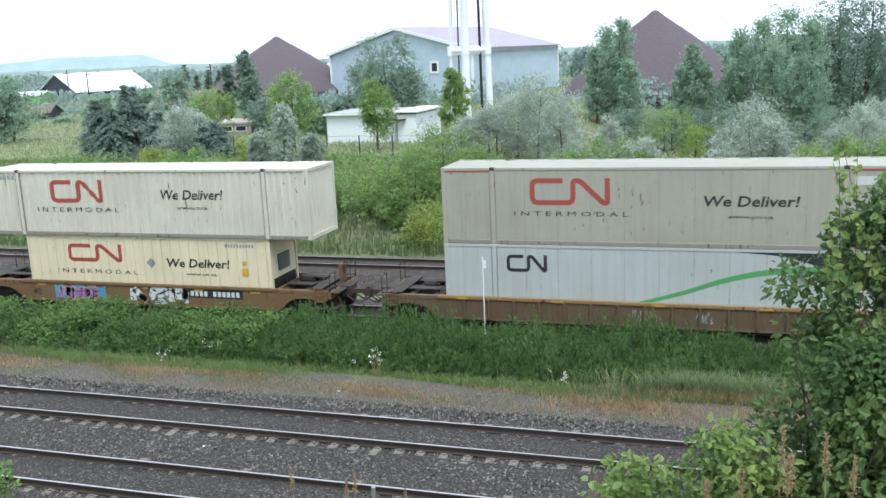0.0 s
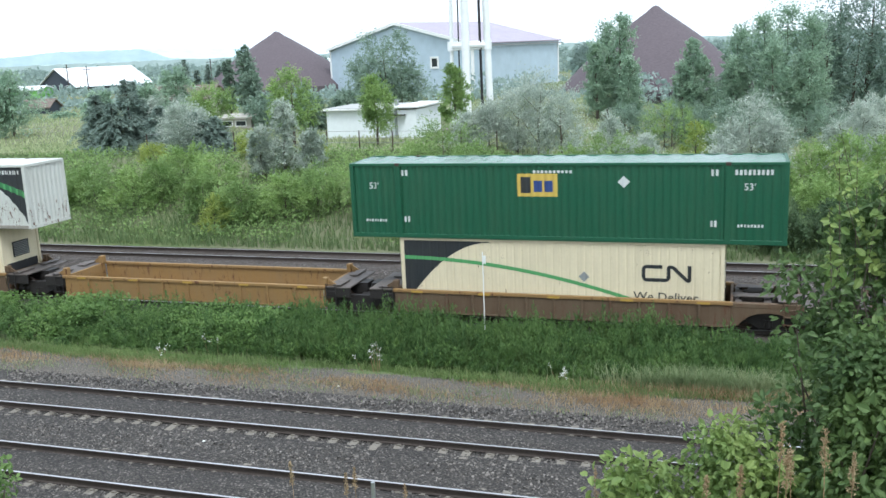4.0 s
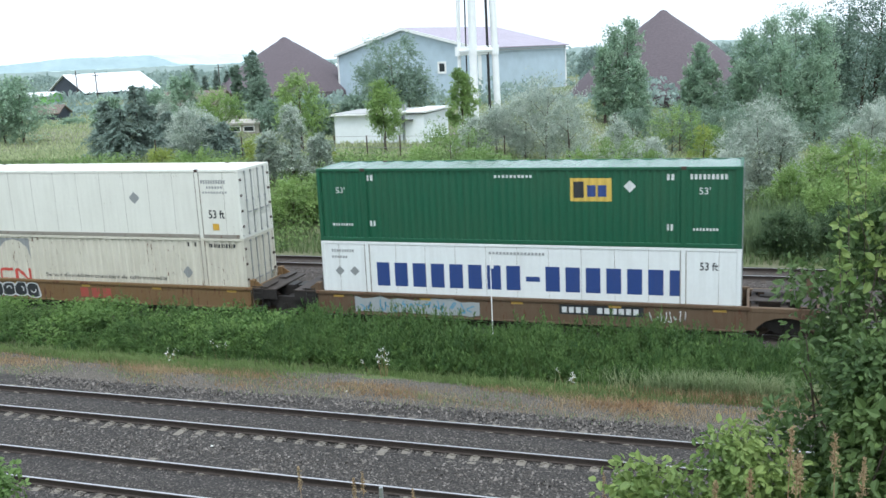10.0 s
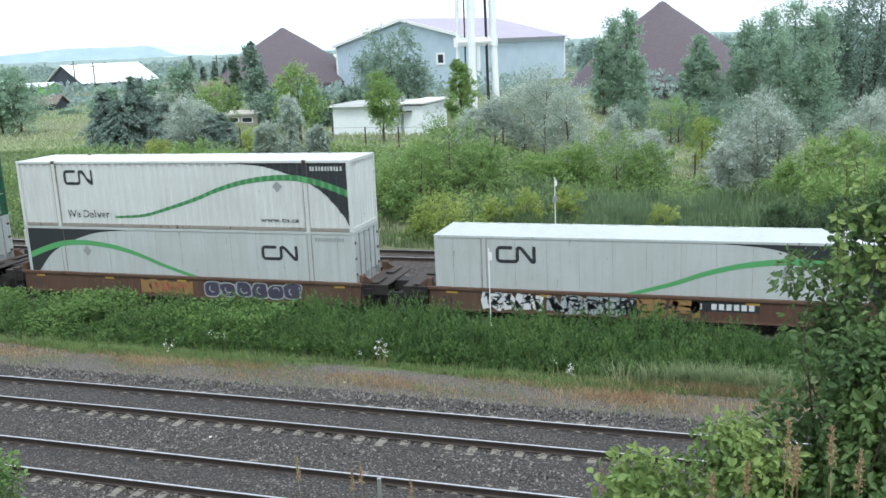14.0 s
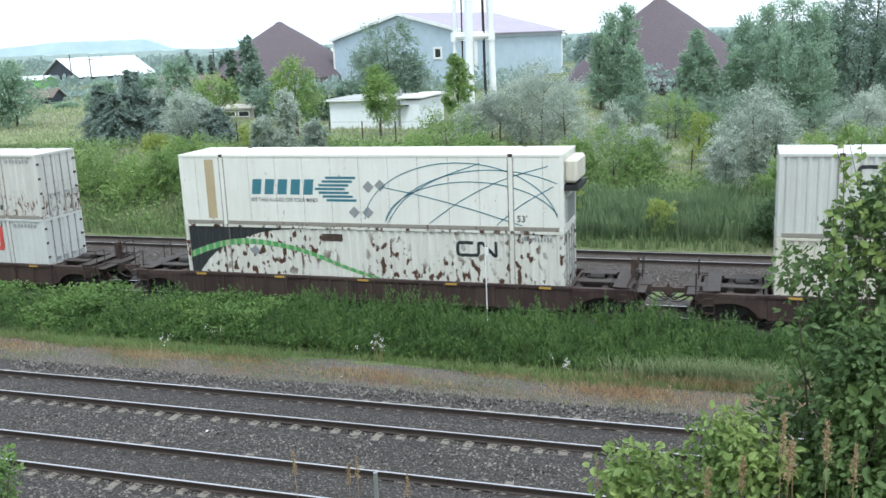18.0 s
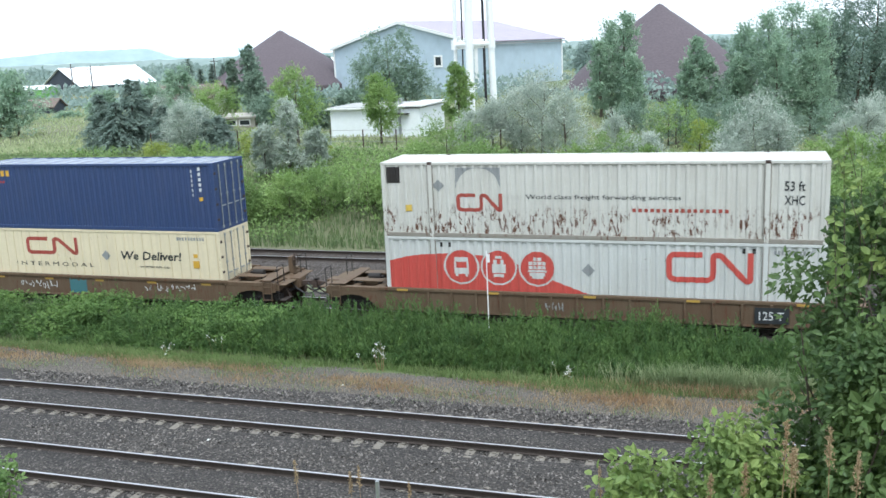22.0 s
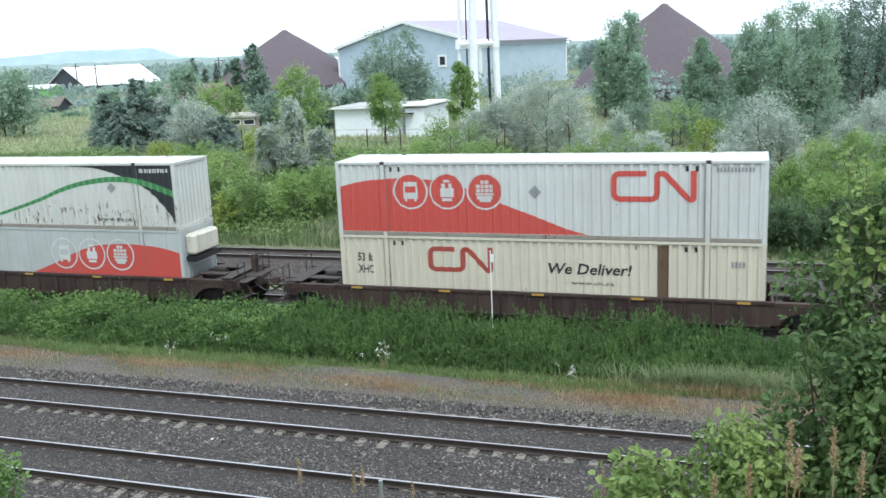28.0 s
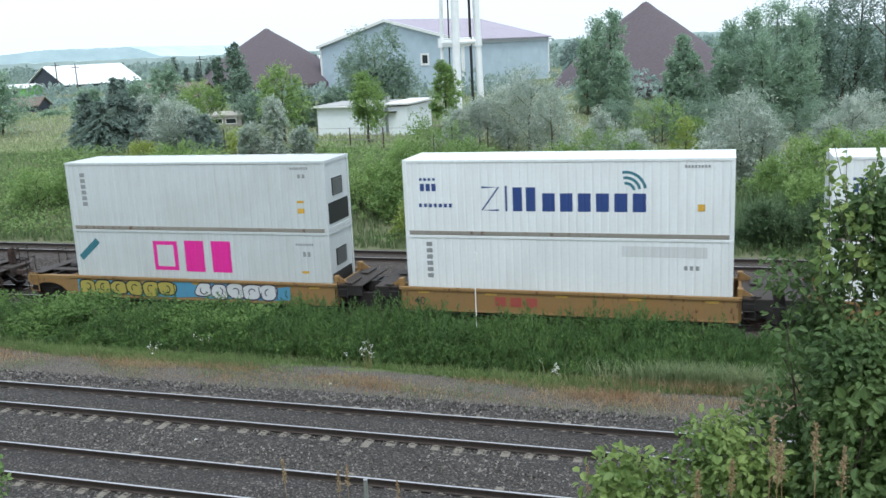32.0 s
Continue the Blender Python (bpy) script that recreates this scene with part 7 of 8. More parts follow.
    # pale long grass with dead orange blades at its foot
    for mat, n, lo, hi, nm, lb in ((GRASS_MIX, 2600, 0.5, 1.0, "pale_grass", "pale long grass hanging over the verge"), (GRASS_DRY, 2400, 0.15, 0.45, "dead_grass", "orange-brown dead grass at the foot of the weeds")):
        x, y = rng.normal(-0.4, 1.7, n), rng.normal(-5.9 if hi > 0.6 else -6.35, 0.25, n)
        stuff(nm, blades(rng, x, y, GZ(x, y) - 0.02, rng.uniform(lo, hi, n), 0.02, 0.9), mat, lb, "grass")
    # far bank
    n = 46000
    x = rng.uniform(-66, 16, n)
    y = 12.0 + 18 * rng.uniform(0, 1, n) ** 1.2
    sel = (x > -1.05 * (y + 33) - 2) & (x < 0.16 * (y + 33) + 2)
    x, y = x[sel], y[sel]
    stuff("bank_grass", blades(rng, x, y, GZ(x, y) - 0.03, rng.uniform(0.5, 1.0, len(x)) * np.interp(y, (12, 20, 26), (0.75, 0.6, 0.35)), 0.05, 0.6), GRASS_BANK, "rank grass on the far bank", "grass")
    m = 60000
    x = rng.uniform(-66, 16, m)
    y = 12.4 + 14 * rng.uniform(0, 1, m)
    sel = (x > -1.05 * (y + 33) - 2) & (x < 0.16 * (y + 33) + 2) & patchy(rng, x, y, 0.16, -0.12)
    x, y = x[sel], y[sel]
    p = np.stack([x, y, GZ(x, y) + rng.uniform(0.05, 0.9, len(x))], 1)
    k = rng.uniform(0.12, 0.28, len(x))
    stuff("bank_weeds", leaves_at(rng, p, unit(rng.normal(size=(len(x), 3)) + np.array([0, -0.3, 0.2])), k, k * 0.5, 0.15, unit(np.array([0, -0.35, 0.8]) + 0.4 * rng.normal(size=p.shape))), LEAF, "mixed green weeds on the far bank", "weeds")
    # reeds in the wet ground
    n = 26000
    x, y = rng.uniform(-13.5, 10, n), rng.uniform(13.2, 21, n)
    sel = patchy(rng, x, y, 0.25, -0.3)
    x, y = x[sel], y[sel]
    stuff("reed_bed", blades(rng, x, y, GZ(x, y) - 0.05, rng.uniform(0.8, 1.75, len(x)) * np.interp([noise.noise((a * 0.4, b * 0.5, 3.0)) for a, b in zip(x, y)], (-0.4, 0.4), (0.7, 1.15)), 0.055, 0.6, 0.3), REED, "tall green reeds in wet ground", "reeds")
    # rough field behind the bank
    n = 30000
    y = 29 + 70 * rng.uniform(0, 1, n) ** 1.6
    x = rng.uniform(-1.1, 0.18, n) * (y + 33)
    stuff("field_grass", blades(rng, x, y, GZ(x, y) - 0.03, rng.uniform(0.15, 0.45, n), 0.15, 0.6), GRASS_FIELD, "pale rough grass of the field", "grass")
    # far woods and hedges
    m = 60000
    y = rng.choice([95.0, 150.0, 210.0, 270.0, 350.0, 470.0], m) + rng.normal(0, 6, m)
    x = rng.uniform(-1.05, 0.25, m) * (y + 33)
    crest = np.array([noise.noise((a * 0.07, b * 0.05, 2.0)) for a, b in zip(x, y)])
    crest2 = np.array([noise.noise((a * 0.28, b * 0.05, 4.0)) for a, b in zip(x, y)])
    top = np.clip(2.2 + 3.0 * crest + 1.6 * crest2, 0.4, 7) * np.interp(x / (y + 33), (-1.0, -0.75, -0.55, 0.0), (0.75, 0.75, 0.9, 1.0))
    top = top * np.interp(y, (100, 200, 300, 500), (1.0, 1.0, 1.7, 2.0))
    p = np.stack([x, y, 2.6 + np.where(x > -10, -1.5, 0) + top * rng.uniform(0, 1, m)], 1)
    k = rng.uniform(0.6, 1.3, m) * np.interp(y, (100, 500), (0.8, 2.4))
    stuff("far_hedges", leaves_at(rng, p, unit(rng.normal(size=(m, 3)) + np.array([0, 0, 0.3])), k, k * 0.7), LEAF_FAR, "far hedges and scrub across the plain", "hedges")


undergrowth()


def flowers(x, y, n, seed, h, label):
    rng = np.random.default_rng(seed)
    root = thing("flower_stand", label, "flowers", (x, y, ground_z(x, y)), "flowers on the verge")
    spots = []
    for k in range(n):
        a, b, t = rng.normal(0, 0.22), rng.normal(0, 0.2), h * rng.uniform(0.4, 1)
        part("stem", tube(bmesh.new(), (a * 0.6, b * 0.6, 0), (a, b, t), 0.006, 0.003, 4, False), STALK, root)
        spots.append((a, b, t))
    c = np.repeat(np.array(spots), 9, 0) + rng.normal(0, 0.045, (n * 9, 3))
    tagged(part("blossom", quads("blossom", leaves_at(rng, c, unit(rng.normal(size=(n * 9, 3))), 0.042, 0.036), PETAL), PETAL, root), kind="stuff")


flowers(-11.3, -6.3, 11, 1, 0.9, "white flowering weeds at the grass edge")
flowers(-5.1, -6.0, 8, 2, 0.5, "small white flowers at the grass edge")
flowers(-17.9, -5.4, 3, 3, 0.9, "two white blossoms among the weeds")
flowers(-19.5, -6.3, 5, 4, 0.4, "small white flowers at the grass edge")


def near_bush(x, y, w, d, z0, z1, n, per, leaf, seed, material, label, stems=12):
    """A tall bush on the near bank, its leaves big enough to tell apart."""
    rng = np.random.default_rng(seed)
    base = ground_z(x, y)
    root = thing("vine_bush", label, "bush", (x, y, base), "bushes on the near bank")
    for k in range(stems):
        a = Vector((rng.uniform(-0.3, 0.3) * w, rng.uniform(-0.3, 0.3) * d, -0.1))
        b = Vector((rng.uniform(-0.5, 0.5) * w, rng.uniform(-0.5, 0.5) * d, (z1 - base) * rng.uniform(0.6, 0.86)))
        m = a.lerp(b, 0.5) + Vector((rng.uniform(-0.1, 0.1), rng.uniform(-0.1, 0.1), 0.1))
        bm = tube(bmesh.new(), a, m, 0.018, 0.012, 6, False)
        part("stem", tube(bm, m, b, 0.012, 0.004, 6, False), BARK, root)

    def shape(rng, n):
        h = rng.uniform(0, 1, n)
        prof = 0.55 + 0.5 * np.sin(np.pi * np.clip(h, 0, 1) ** 0.8)
        prof = np.where(h > 0.75, prof * (1 - 1.5 * (h - 0.75)), prof)
        a = rng.uniform(0, 2 * np.pi, n)
        r = rng.uniform(0.2, 1, n) ** 0.5 * prof
        lump = 1 + 0.28 * np.sin(2 * a + 7 * h + seed) + 0.2 * np.sin(4 * a - 13 * h)
        return np.stack([0.5 * w * r * lump * np.cos(a), 0.5 * d * r * lump * np.sin(a), (z0 - base) + (z1 - z0) * h], 1)
    v = clumps(rng, n, per, shape, leaf, 0.13, 0.6, 0.35, 0.9, oval_leaves)
    tagged(part("foliage", quads("foliage", v, material), material, root), kind="stuff")
    return root


near_bush(1.2, -26.9, 1.75, 1.3, 6.4, 9.4, 1050, 26, 0.055, 21, LEAF_NEAR, "tall leafy vine-covered bush on the near bank", 14)
near_bush(0.76, -27.5, 0.8, 0.8, 6.4, 8.6, 330, 24, 0.048, 25, LEAF_NEAR, "leafy shoots beside the tall bush", 8)
near_bush(0.92, -27.75, 0.75, 0.5, 7.35, 8.35, 110, 14, 0.075, 26, LEAF_NEAR, "large-leaved shoots in front of the tall bush", 6)
near_bush(0.05, -27.6, 1.15, 0.8, 6.4, 7.95, 380, 22, 0.054, 22, BRAMBLE, "low light green bramble on the near bank", 10)
near_bush(-0.62, -27.4, 0.75, 0.7, 6.3, 7.6, 100, 18, 0.07, 23, BRAMBLE, "low bramble on the near bank", 6)
near_bush(-7.75, -26.0, 0.6, 0.7, 5.0, 6.33, 90, 20, 0.07, 24, LEAF, "small bush at the edge of the near bank", 6)


def twigs():
    """Thin leafy shoots that reach out of the tall bush."""
    rng = np.random.default_rng(61)
    for k in range(28):
        x, y = rng.uniform(0.55, 1.9), rng.uniform(-27.2, -26.6)
        z = 8.8
        tip = Vector((x + rng.uniform(-0.35, 0.15), y, rng.uniform(9.3, 9.85)))
        root = thing("leafy_shoot", "thin leafy shoot growing out of the bush", "shoot", (x, y, z), "shoots of the near bush")
        end = tip - Vector((x, y, z))
        part("stem", tube(bmesh.new(), (0, 0, -0.2), end, 0.004, 0.0015, 5), BARK, root)
        m = 34
        t = rng.uniform(0.0, 1, m)[:, None]
        way = unit(rng.normal(size=(m, 3)) + np.array([0, 0, -0.1]))
        size = rng.uniform(0.05, 0.085, m) * (1.15 - 0.5 * t[:, 0])
        tagged(part("foliage", quads("foliage", oval_leaves(rng, np.array(end) * t, way, size, size * 0.6, unit(np.array([0, -0.4, 0.8]) + 0.5 * rng.normal(size=(m, 3)))), BRAMBLE), BRAMBLE, root), kind="stuff")


twigs()


def dry_stems():
    rng = np.random.default_rng(31)
    for k, (x, y, top) in enumerate(((0.2, -28.2, 8.32), (0.26, -28.2, 8.1), (0.5, -28.2, 8.28), (0.36, -28.0, 8.05), (0.02, -28.0, 7.95), (0.58, -28.3, 8.2), (-0.2, -27.9, 7.8), (-3.6, -25.4, 6.32), (-3.75, -25.3, 6.2), (-3.1, -25.2, 6.1), (-4.15, -25.6, 6.42), (-1.2, -25.0, 6.4), (-0.95, -25.1, 6.35))):
        z = ground_z(x, y)
        root = thing("dry_stalk", "dry brown seed stalk of last year's dock", "plant", (x, y, z), "dry stalks on the near bank")
        tip = Vector((rng.uniform(-0.06, 0.06), rng.uniform(-0.06, 0.06), top - z))
        part("stem", tube(bmesh.new(), (0, 0, -0.05), tip, 0.004, 0.002, 5), STALK, root)
        m = 170
        t = rng.uniform(0.86, 1.0, m)[:, None]
        p = np.array(tip) * t + rng.normal(0, 0.009, (m, 3)) * (1.5 - 8 * (t - 0.86))
        tagged(part("seed_head", quads("seed_head", leaves_at(rng, p, unit(rng.normal(size=(m, 3)) + np.array([0, 0, 1.0])), 0.022, 0.009), GRASS_DRY), GRASS_DRY, root), kind="stuff")


dry_stems()


def near_grass():
    rng = np.random.default_rng(41)
    n = 9000
    x, y = rng.uniform(-16, 4, n), rng.uniform(-28, -18.5, n)
    stuff("near_bank_grass", blades(rng, x, y, GZ(x, y) - 0.02, rng.uniform(0.15, 0.6, n), 0.014, 0.6), GRASS_MIX, "rough grass on the near bank", "grass")


near_grass()


def pale_tufts():
    rng = np.random.default_rng(51)
    for x, y, n, h in ((-3.4, -16.55, 60, 0.5), (-2.9, -16.7, 40, 0.38), (-4.1, -16.9, 30, 0.3), (-9.3, -8.2, 30, 0.3), (-2.2, -17.0, 40, 0.4)):
        v = blades(rng, rng.normal(0, 0.1, n), rng.normal(0, 0.1, n), np.full(n, -0.02), h * rng.uniform(0.6, 1.1, n), 0.012, 0.7)
        tagged(new("grass_tuft", quads("grass_tuft", v, GRASS_MIX)), "pale grass tuft growing in the ballast", "grass", "tufts in the ballast").matrix_basis = pose(x, y, 0.3 if y < -9 else 0.12)
    for x, y, z in ((-11.9, -8.05, 0.13), (-13.6, -13.1, 0.32), (-1.9, -6.7, 0.08)):
        bm = bmesh.new()
        prism(bm, [(-0.035, 0), (0.03, 0.0), (0.04, 0.012), (0.01, 0.028), (-0.02, 0.018)], -0.03, 0.03)
        solid("paper_scrap", bm, PETAL, "crumpled white scrap of paper on gravel", "litter", "", pose(x, y, z, 0, 0, 30), "litter by the track")


pale_tufts()

# ---------------------------------------------------------------- buildings and fittings
def ribbed_sheet(name, colour, pitch, rough=0.5, var=0.15, axis=0):
    m, n, l, b = nodes_of(name)
    f = noise_node(n, l, 0.5, 5, 0.6)
    c = mix(n, l, ramp(n, l, f, 0.3, 0.7), colour, tuple(v * (1 - var) for v in colour))
    l.new(c, b.inputs["Base Color"])
    b.inputs["Roughness"].default_value = rough
    w = n.new("ShaderNodeTexWave")
    w.wave_type, w.bands_direction, w.wave_profile = "BANDS", "X", "SIN"
    w.inputs["Scale"].default_value = 0.314 / pitch
    tc = n.new("ShaderNodeTexCoord")
    l.new(tc.outputs["Object"], w.inputs["Vector"])
    bump(n, l, b, w.outputs["Fac"], 0.4, 0.04)
    return m


SHED_WALL = ribbed_sheet("pale_blue_cladding", (0.45, 0.54, 0.61), 0.3)
SHED_ROOF = ribbed_sheet("mauve_grey_roofing", (0.36, 0.31, 0.365), 0.4)
HUT_WALL = plain("white_painted_block", (0.82, 0.85, 0.86), 0.8, 0, 0.08, 3, 0.15)
HUT_ROOF = plain("pale_roof_felt", (0.42, 0.42, 0.4), 0.9, 0, 0.2, 3)
TRIM = plain("white_trim", (0.78, 0.78, 0.76), 0.6, 0, 0.1, 3)
SHINGLE = plain("brown_shingles", (0.125, 0.1, 0.11), 0.9, 0, 0.3, 2.6, 0.6, stretch=(1, 1, 2.2), bdist=0.08)
MAST_PAINT = plain("white_mast_paint", (0.8, 0.81, 0.8), 0.5, 0, 0.1, 2)
CABLE = plain("black_cable", (0.02, 0.02, 0.022), 0.6, 0, 0.2, 5)
DARK_WALL = plain("dark_boards", (0.055, 0.065, 0.085), 0.8, 0, 0.3, 2)
WHITE_ROOF = plain("white_metal_roof", (0.82, 0.83, 0.83), 0.4, 0, 0.06, 1)
BROWN_ROOF = plain("brown_cedar_roof", (0.19, 0.15, 0.125), 0.9, 0, 0.3, 3)
BEIGE = plain("beige_wall", (0.45, 0.42, 0.37), 0.85, 0, 0.2, 2)
LIME = plain("lime_green_wall", (0.22, 0.5, 0.12), 0.7, 0, 0.15, 2)
GLASS_DARK = plain("dark_window_glass", (0.03, 0.035, 0.04), 0.1, 0, 0.2, 2, 0.02)


def gable_house(name, label, category, corner, along, wide, length, eave, ridge, wall, roofing, windows=(), overhang=0.35, base=0.0):
    """A gabled building: the near corner, the way of its ridge in degrees, sizes in metres."""
    z = ground_z(*corner)
    root = thing(name, label, category, (*corner, z), turn=along)
    # local x runs with the ridge, local y to the far side wall
    bm = bmesh.new()
    a = [(0, 0, -0.3), (0, wide, -0.3), (0, wide, eave), (0, wide / 2, ridge), (0, 0, eave)]
    v0 = [bm.verts.new(c) for c in a]
    v1 = [bm.verts.new((length, y, zz)) for _, y, zz in a]
    bm.faces.new(v0)
    bm.faces.new(v1[::-1])
    for i in (0, 1, 4):
        j = (i + 1) % 5
        bm.faces.new((v0[i], v1[i], v1[j], v0[j]))
    part("wall", bm, wall, root)
    o, t = overhang, 0.18
    k = (ridge - eave) / (wide / 2)
    for s in (0, 1):
        bm = bmesh.new()
        y0, y1 = (-o, wide / 2) if s == 0 else (wide + o, wide / 2)
        zl = eave - o * k
        pts = [(-o, y0, zl), (length + o, y0, zl), (length + o, y1, ridge), (-o, y1, ridge)]
        lo = [bm.verts.new((x, y, zz + 0.03)) for x, y, zz in pts]
        hi = [bm.verts.new((x, y, zz + 0.03 + t)) for x, y, zz in pts]
        bm.faces.new(lo)
        bm.faces.new(hi[::-1])
        for i in range(4):
            j = (i + 1) % 4
            bm.faces.new((lo[i], lo[j], hi[j], hi[i]))
        part("roof", bm, roofing, root)
    for x0, y0, w, z0, h, face in windows:
        bm, fb = bmesh.new(), bmesh.new()
        if face == "gable":
            boxes(bm, (-0.04, 0.02, y0 + 0.08, y0 + w - 0.08, z0 + 0.08, z0 + h - 0.08))
            boxes(fb, (-0.08, 0.0, y0, y0 + w, z0, z0 + 0.08), (-0.08, 0.0, y0, y0 + w, z0 + h - 0.08, z0 + h), (-0.08, 0.0, y0, y0 + 0.08, z0 + 0.08, z0 + h - 0.08), (-0.08, 0.0, y0 + w - 0.08, y0 + w, z0 + 0.08, z0 + h - 0.08))
        else:
            boxes(bm, (x0 + 0.08, x0 + w - 0.08, -0.04, 0.02, z0 + 0.08, z0 + h - 0.08))
            boxes(fb, (x0, x0 + w, -0.08, 0.0, z0, z0 + 0.08), (x0, x0 + w, -0.08, 0.0, z0 + h - 0.08, z0 + h), (x0, x0 + 0.08, -0.08, 0.0, z0 + 0.08, z0 + h - 0.08), (x0 + w - 0.08, x0 + w, -0.08, 0.0, z0 + 0.08, z0 + h - 0.08))
        win = part("window", fb, TRIM, root)
        part("pane", bm, GLASS_DARK, win)
    return root


def storage_shed():
    # ridge runs away from the eye; local y goes to the west
    root = gable_house("storage_shed", "large pale blue metal storage shed with mauve roof", "shed", (-42.0, 115.0), 70.0, 32.0, 27.0, 7.6, 11.5, SHED_WALL, SHED_ROOF,
                       [(0, 7.2, 1.3, 4.0, 1.5, "gable")], 0.5)
    part("corner_trim", boxes(bmesh.new(), (-0.12, 0.3, -0.12, 0.3, -0.3, 7.6)), TRIM, root)
    part("corner_trim", boxes(bmesh.new(), (26.8, 27.1, -0.12, 0.2, -0.3, 7.6)), TRIM, root)
    part("corner_trim", boxes(bmesh.new(), (-0.12, 0.2, 31.8, 32.12, -0.3, 7.6)), TRIM, root)
    part("window_surround", boxes(bmesh.new(), (-0.12, 0.0, 6.95, 8.75, 3.75, 4.0), (-0.12, 0.0, 6.95, 8.75, 5.5, 5.75), (-0.12, 0.0, 6.95, 7.2, 4.0, 5.5), (-0.12, 0.0, 8.5, 8.75, 4.0, 5.5)), TRIM, root)
    part("gutter", boxes(bmesh.new(), (-0.4, 27.4, -0.62, -0.5, 7.1, 7.3)), GALV, root)
    k = 3.9 / 16.0
    for y0, y1 in ((-0.5, 16.0), (32.5, 16.0)):
        bm = bmesh.new()
        z0, z1 = 7.6 - 0.5 * k, 11.5
        v = [bm.verts.new((x, y, z + d)) for x in (-0.62, -0.5) for y, z in ((y0, z0), (y1, z1)) for d in (-0.25, 0.24)]
        for f in ((0, 1, 3, 2), (4, 6, 7, 5), (0, 4, 5, 1), (2, 3, 7, 6), (0, 2, 6, 4), (1, 5, 7, 3)):
            bm.faces.new([v[i] for i in f])
        part("barge_board", bm, TRIM, root)
    return root


def dome(x, y, apex, radius, label):
    z = ground_z(x, y)
    root = thing("salt_dome", label, "storage dome", (x, y, z), "conical domes")
    n, bm = 40, bmesh.new()
    h = apex - z
    prof = [(radius, -0.3), (radius, 1.2)] + [(radius * (1 - t) + 1.1 * t * 0 + 0.9 * math.sin(math.pi * t), 1.2 + (h - 1.2) * t) for t in [k / 12 for k in range(1, 12)]] + [(0.4, h - 0.12)]
    rings = [[bm.verts.new((r * math.cos(k * math.tau / n), r * math.sin(k * math.tau / n), zz)) for k in range(n)] for r, zz in prof]
    for a, b in zip(rings, rings[1:]):
        for k in range(n):
            bm.faces.new((a[k], a[(k + 1) % n], b[(k + 1) % n], b[k]))
    part("shell", bm, SHINGLE, root)
    part("cap", tube(bmesh.new(), (0, 0, h - 0.35), (0, 0, h), 0.55, 0.06, 16), SHINGLE, root)
    return root


def mast():
    x, y = -22.4, 45.0
    z = ground_z(x, y)
    root = thing("radio_mast", "tall white three-legged tower with black cables", "tower", (x, y, z))
    H = 34.0
    legs = [((-1.55, 0.0), 0.16, 0.75), ((-0.05, -1.0), 0.34, 0.8), ((1.5, 0.1), 0.29, 0.72)]
    tops = []
    for (a, b), r, k in legs:
        p, q = Vector((a * 1.12, b * 1.1, -0.2)), Vector((a * k, b * k, H))
        part("leg", tube(bmesh.new(), p, q, r, r, 14), MAST_PAINT, root)
        tops.append((p, q))
    for zz in (7.2, 15.5, 23.8):
        t = (zz + 0.2) / (H + 0.2)
        c = [p.lerp(q, t) for p, q in tops]
        bm = bmesh.new()
        for i, j in ((0, 1), (1, 2), (0, 2)):
            for d in (-0.28, 0.28):
                tube(bm, c[i] + Vector((0, 0, d)), c[j] + Vector((0, 0, d)), 0.09, n=6)
            tube(bm, c[i], c[j], 0.24, n=8)
        part("cross_frame", bm, MAST_PAINT, root)
        for p in c:
            ring = bmesh.new()
            tube(ring, p + Vector((0, 0, -0.4)), p + Vector((0, 0, 0.4)), 0.36, n=12)
            part("collar", ring, MAST_PAINT, root)
    for dx in (-0.85, 0.92, 1.02):
        part("cable", tube(bmesh.new(), (dx * 1.1, -0.3, 0), (dx * 0.85, -0.2, H), 0.07, n=6), CABLE, root)
    part("footing", bevelled(boxes(bmesh.new(), (-2.3, 2.3, -1.7, 0.8, -0.3, 0.25)), 0.03), CONCRETE, root)


def hut():
    x0, x1, y = -33.9, -25.6, 40.0
    z = ground_z(-29, 40) - 0.15
    root = thing("equipment_hut", "low white block hut with flat roof", "hut", (x0, y, z))
    w = x1 - x0
    part("wall", boxes(bmesh.new(), (0, w - 2.1, 0, 6, -0.5, 2.5)), HUT_WALL, root)
    part("wall", boxes(bmesh.new(), (w - 1.75, w, -0.5, 6, -0.5, 2.5)), HUT_WALL, root)
    part("wall", boxes(bmesh.new(), (w - 2.1, w - 1.75, 1.2, 6, -0.5, 2.5)), HUT_WALL, root)
    part("roof", bevelled(boxes(bmesh.new(), (-0.35, w - 1.9, -0.35, 6.3, 2.5, 2.64)), 0.02), TRIM, root)
    part("roof", bevelled(boxes(bmesh.new(), (w - 1.95, w + 0.3, -0.75, 6.3, 2.64, 2.8)), 0.02), TRIM, root)
    part("roof_felt", boxes(bmesh.new(), (-0.2, w - 2.0, -0.2, 6.2, 2.64, 2.7)), HUT_ROOF, root)
    part("canopy", boxes(bmesh.new(), (w - 2.4, w - 0.9, -1.0, -0.1, 2.05, 2.13)), STEEL_DARK, root)
    part("door", boxes(bmesh.new(), (w - 2.08, w - 1.77, 1.12, 1.2, -0.3, 2.1)), STEEL_DARK, root)
    part("drain_pipe", tube(bmesh.new(), (w - 1.7, -0.58, -0.4), (w - 1.7, -0.58, 2.6), 0.06, n=8), GALV, root)
    part("vent_stack", tube(bmesh.new(), (w - 2.6, 2, 2.6), (w - 2.6, 2, 3.2), 0.18, n=10), GALV, root)


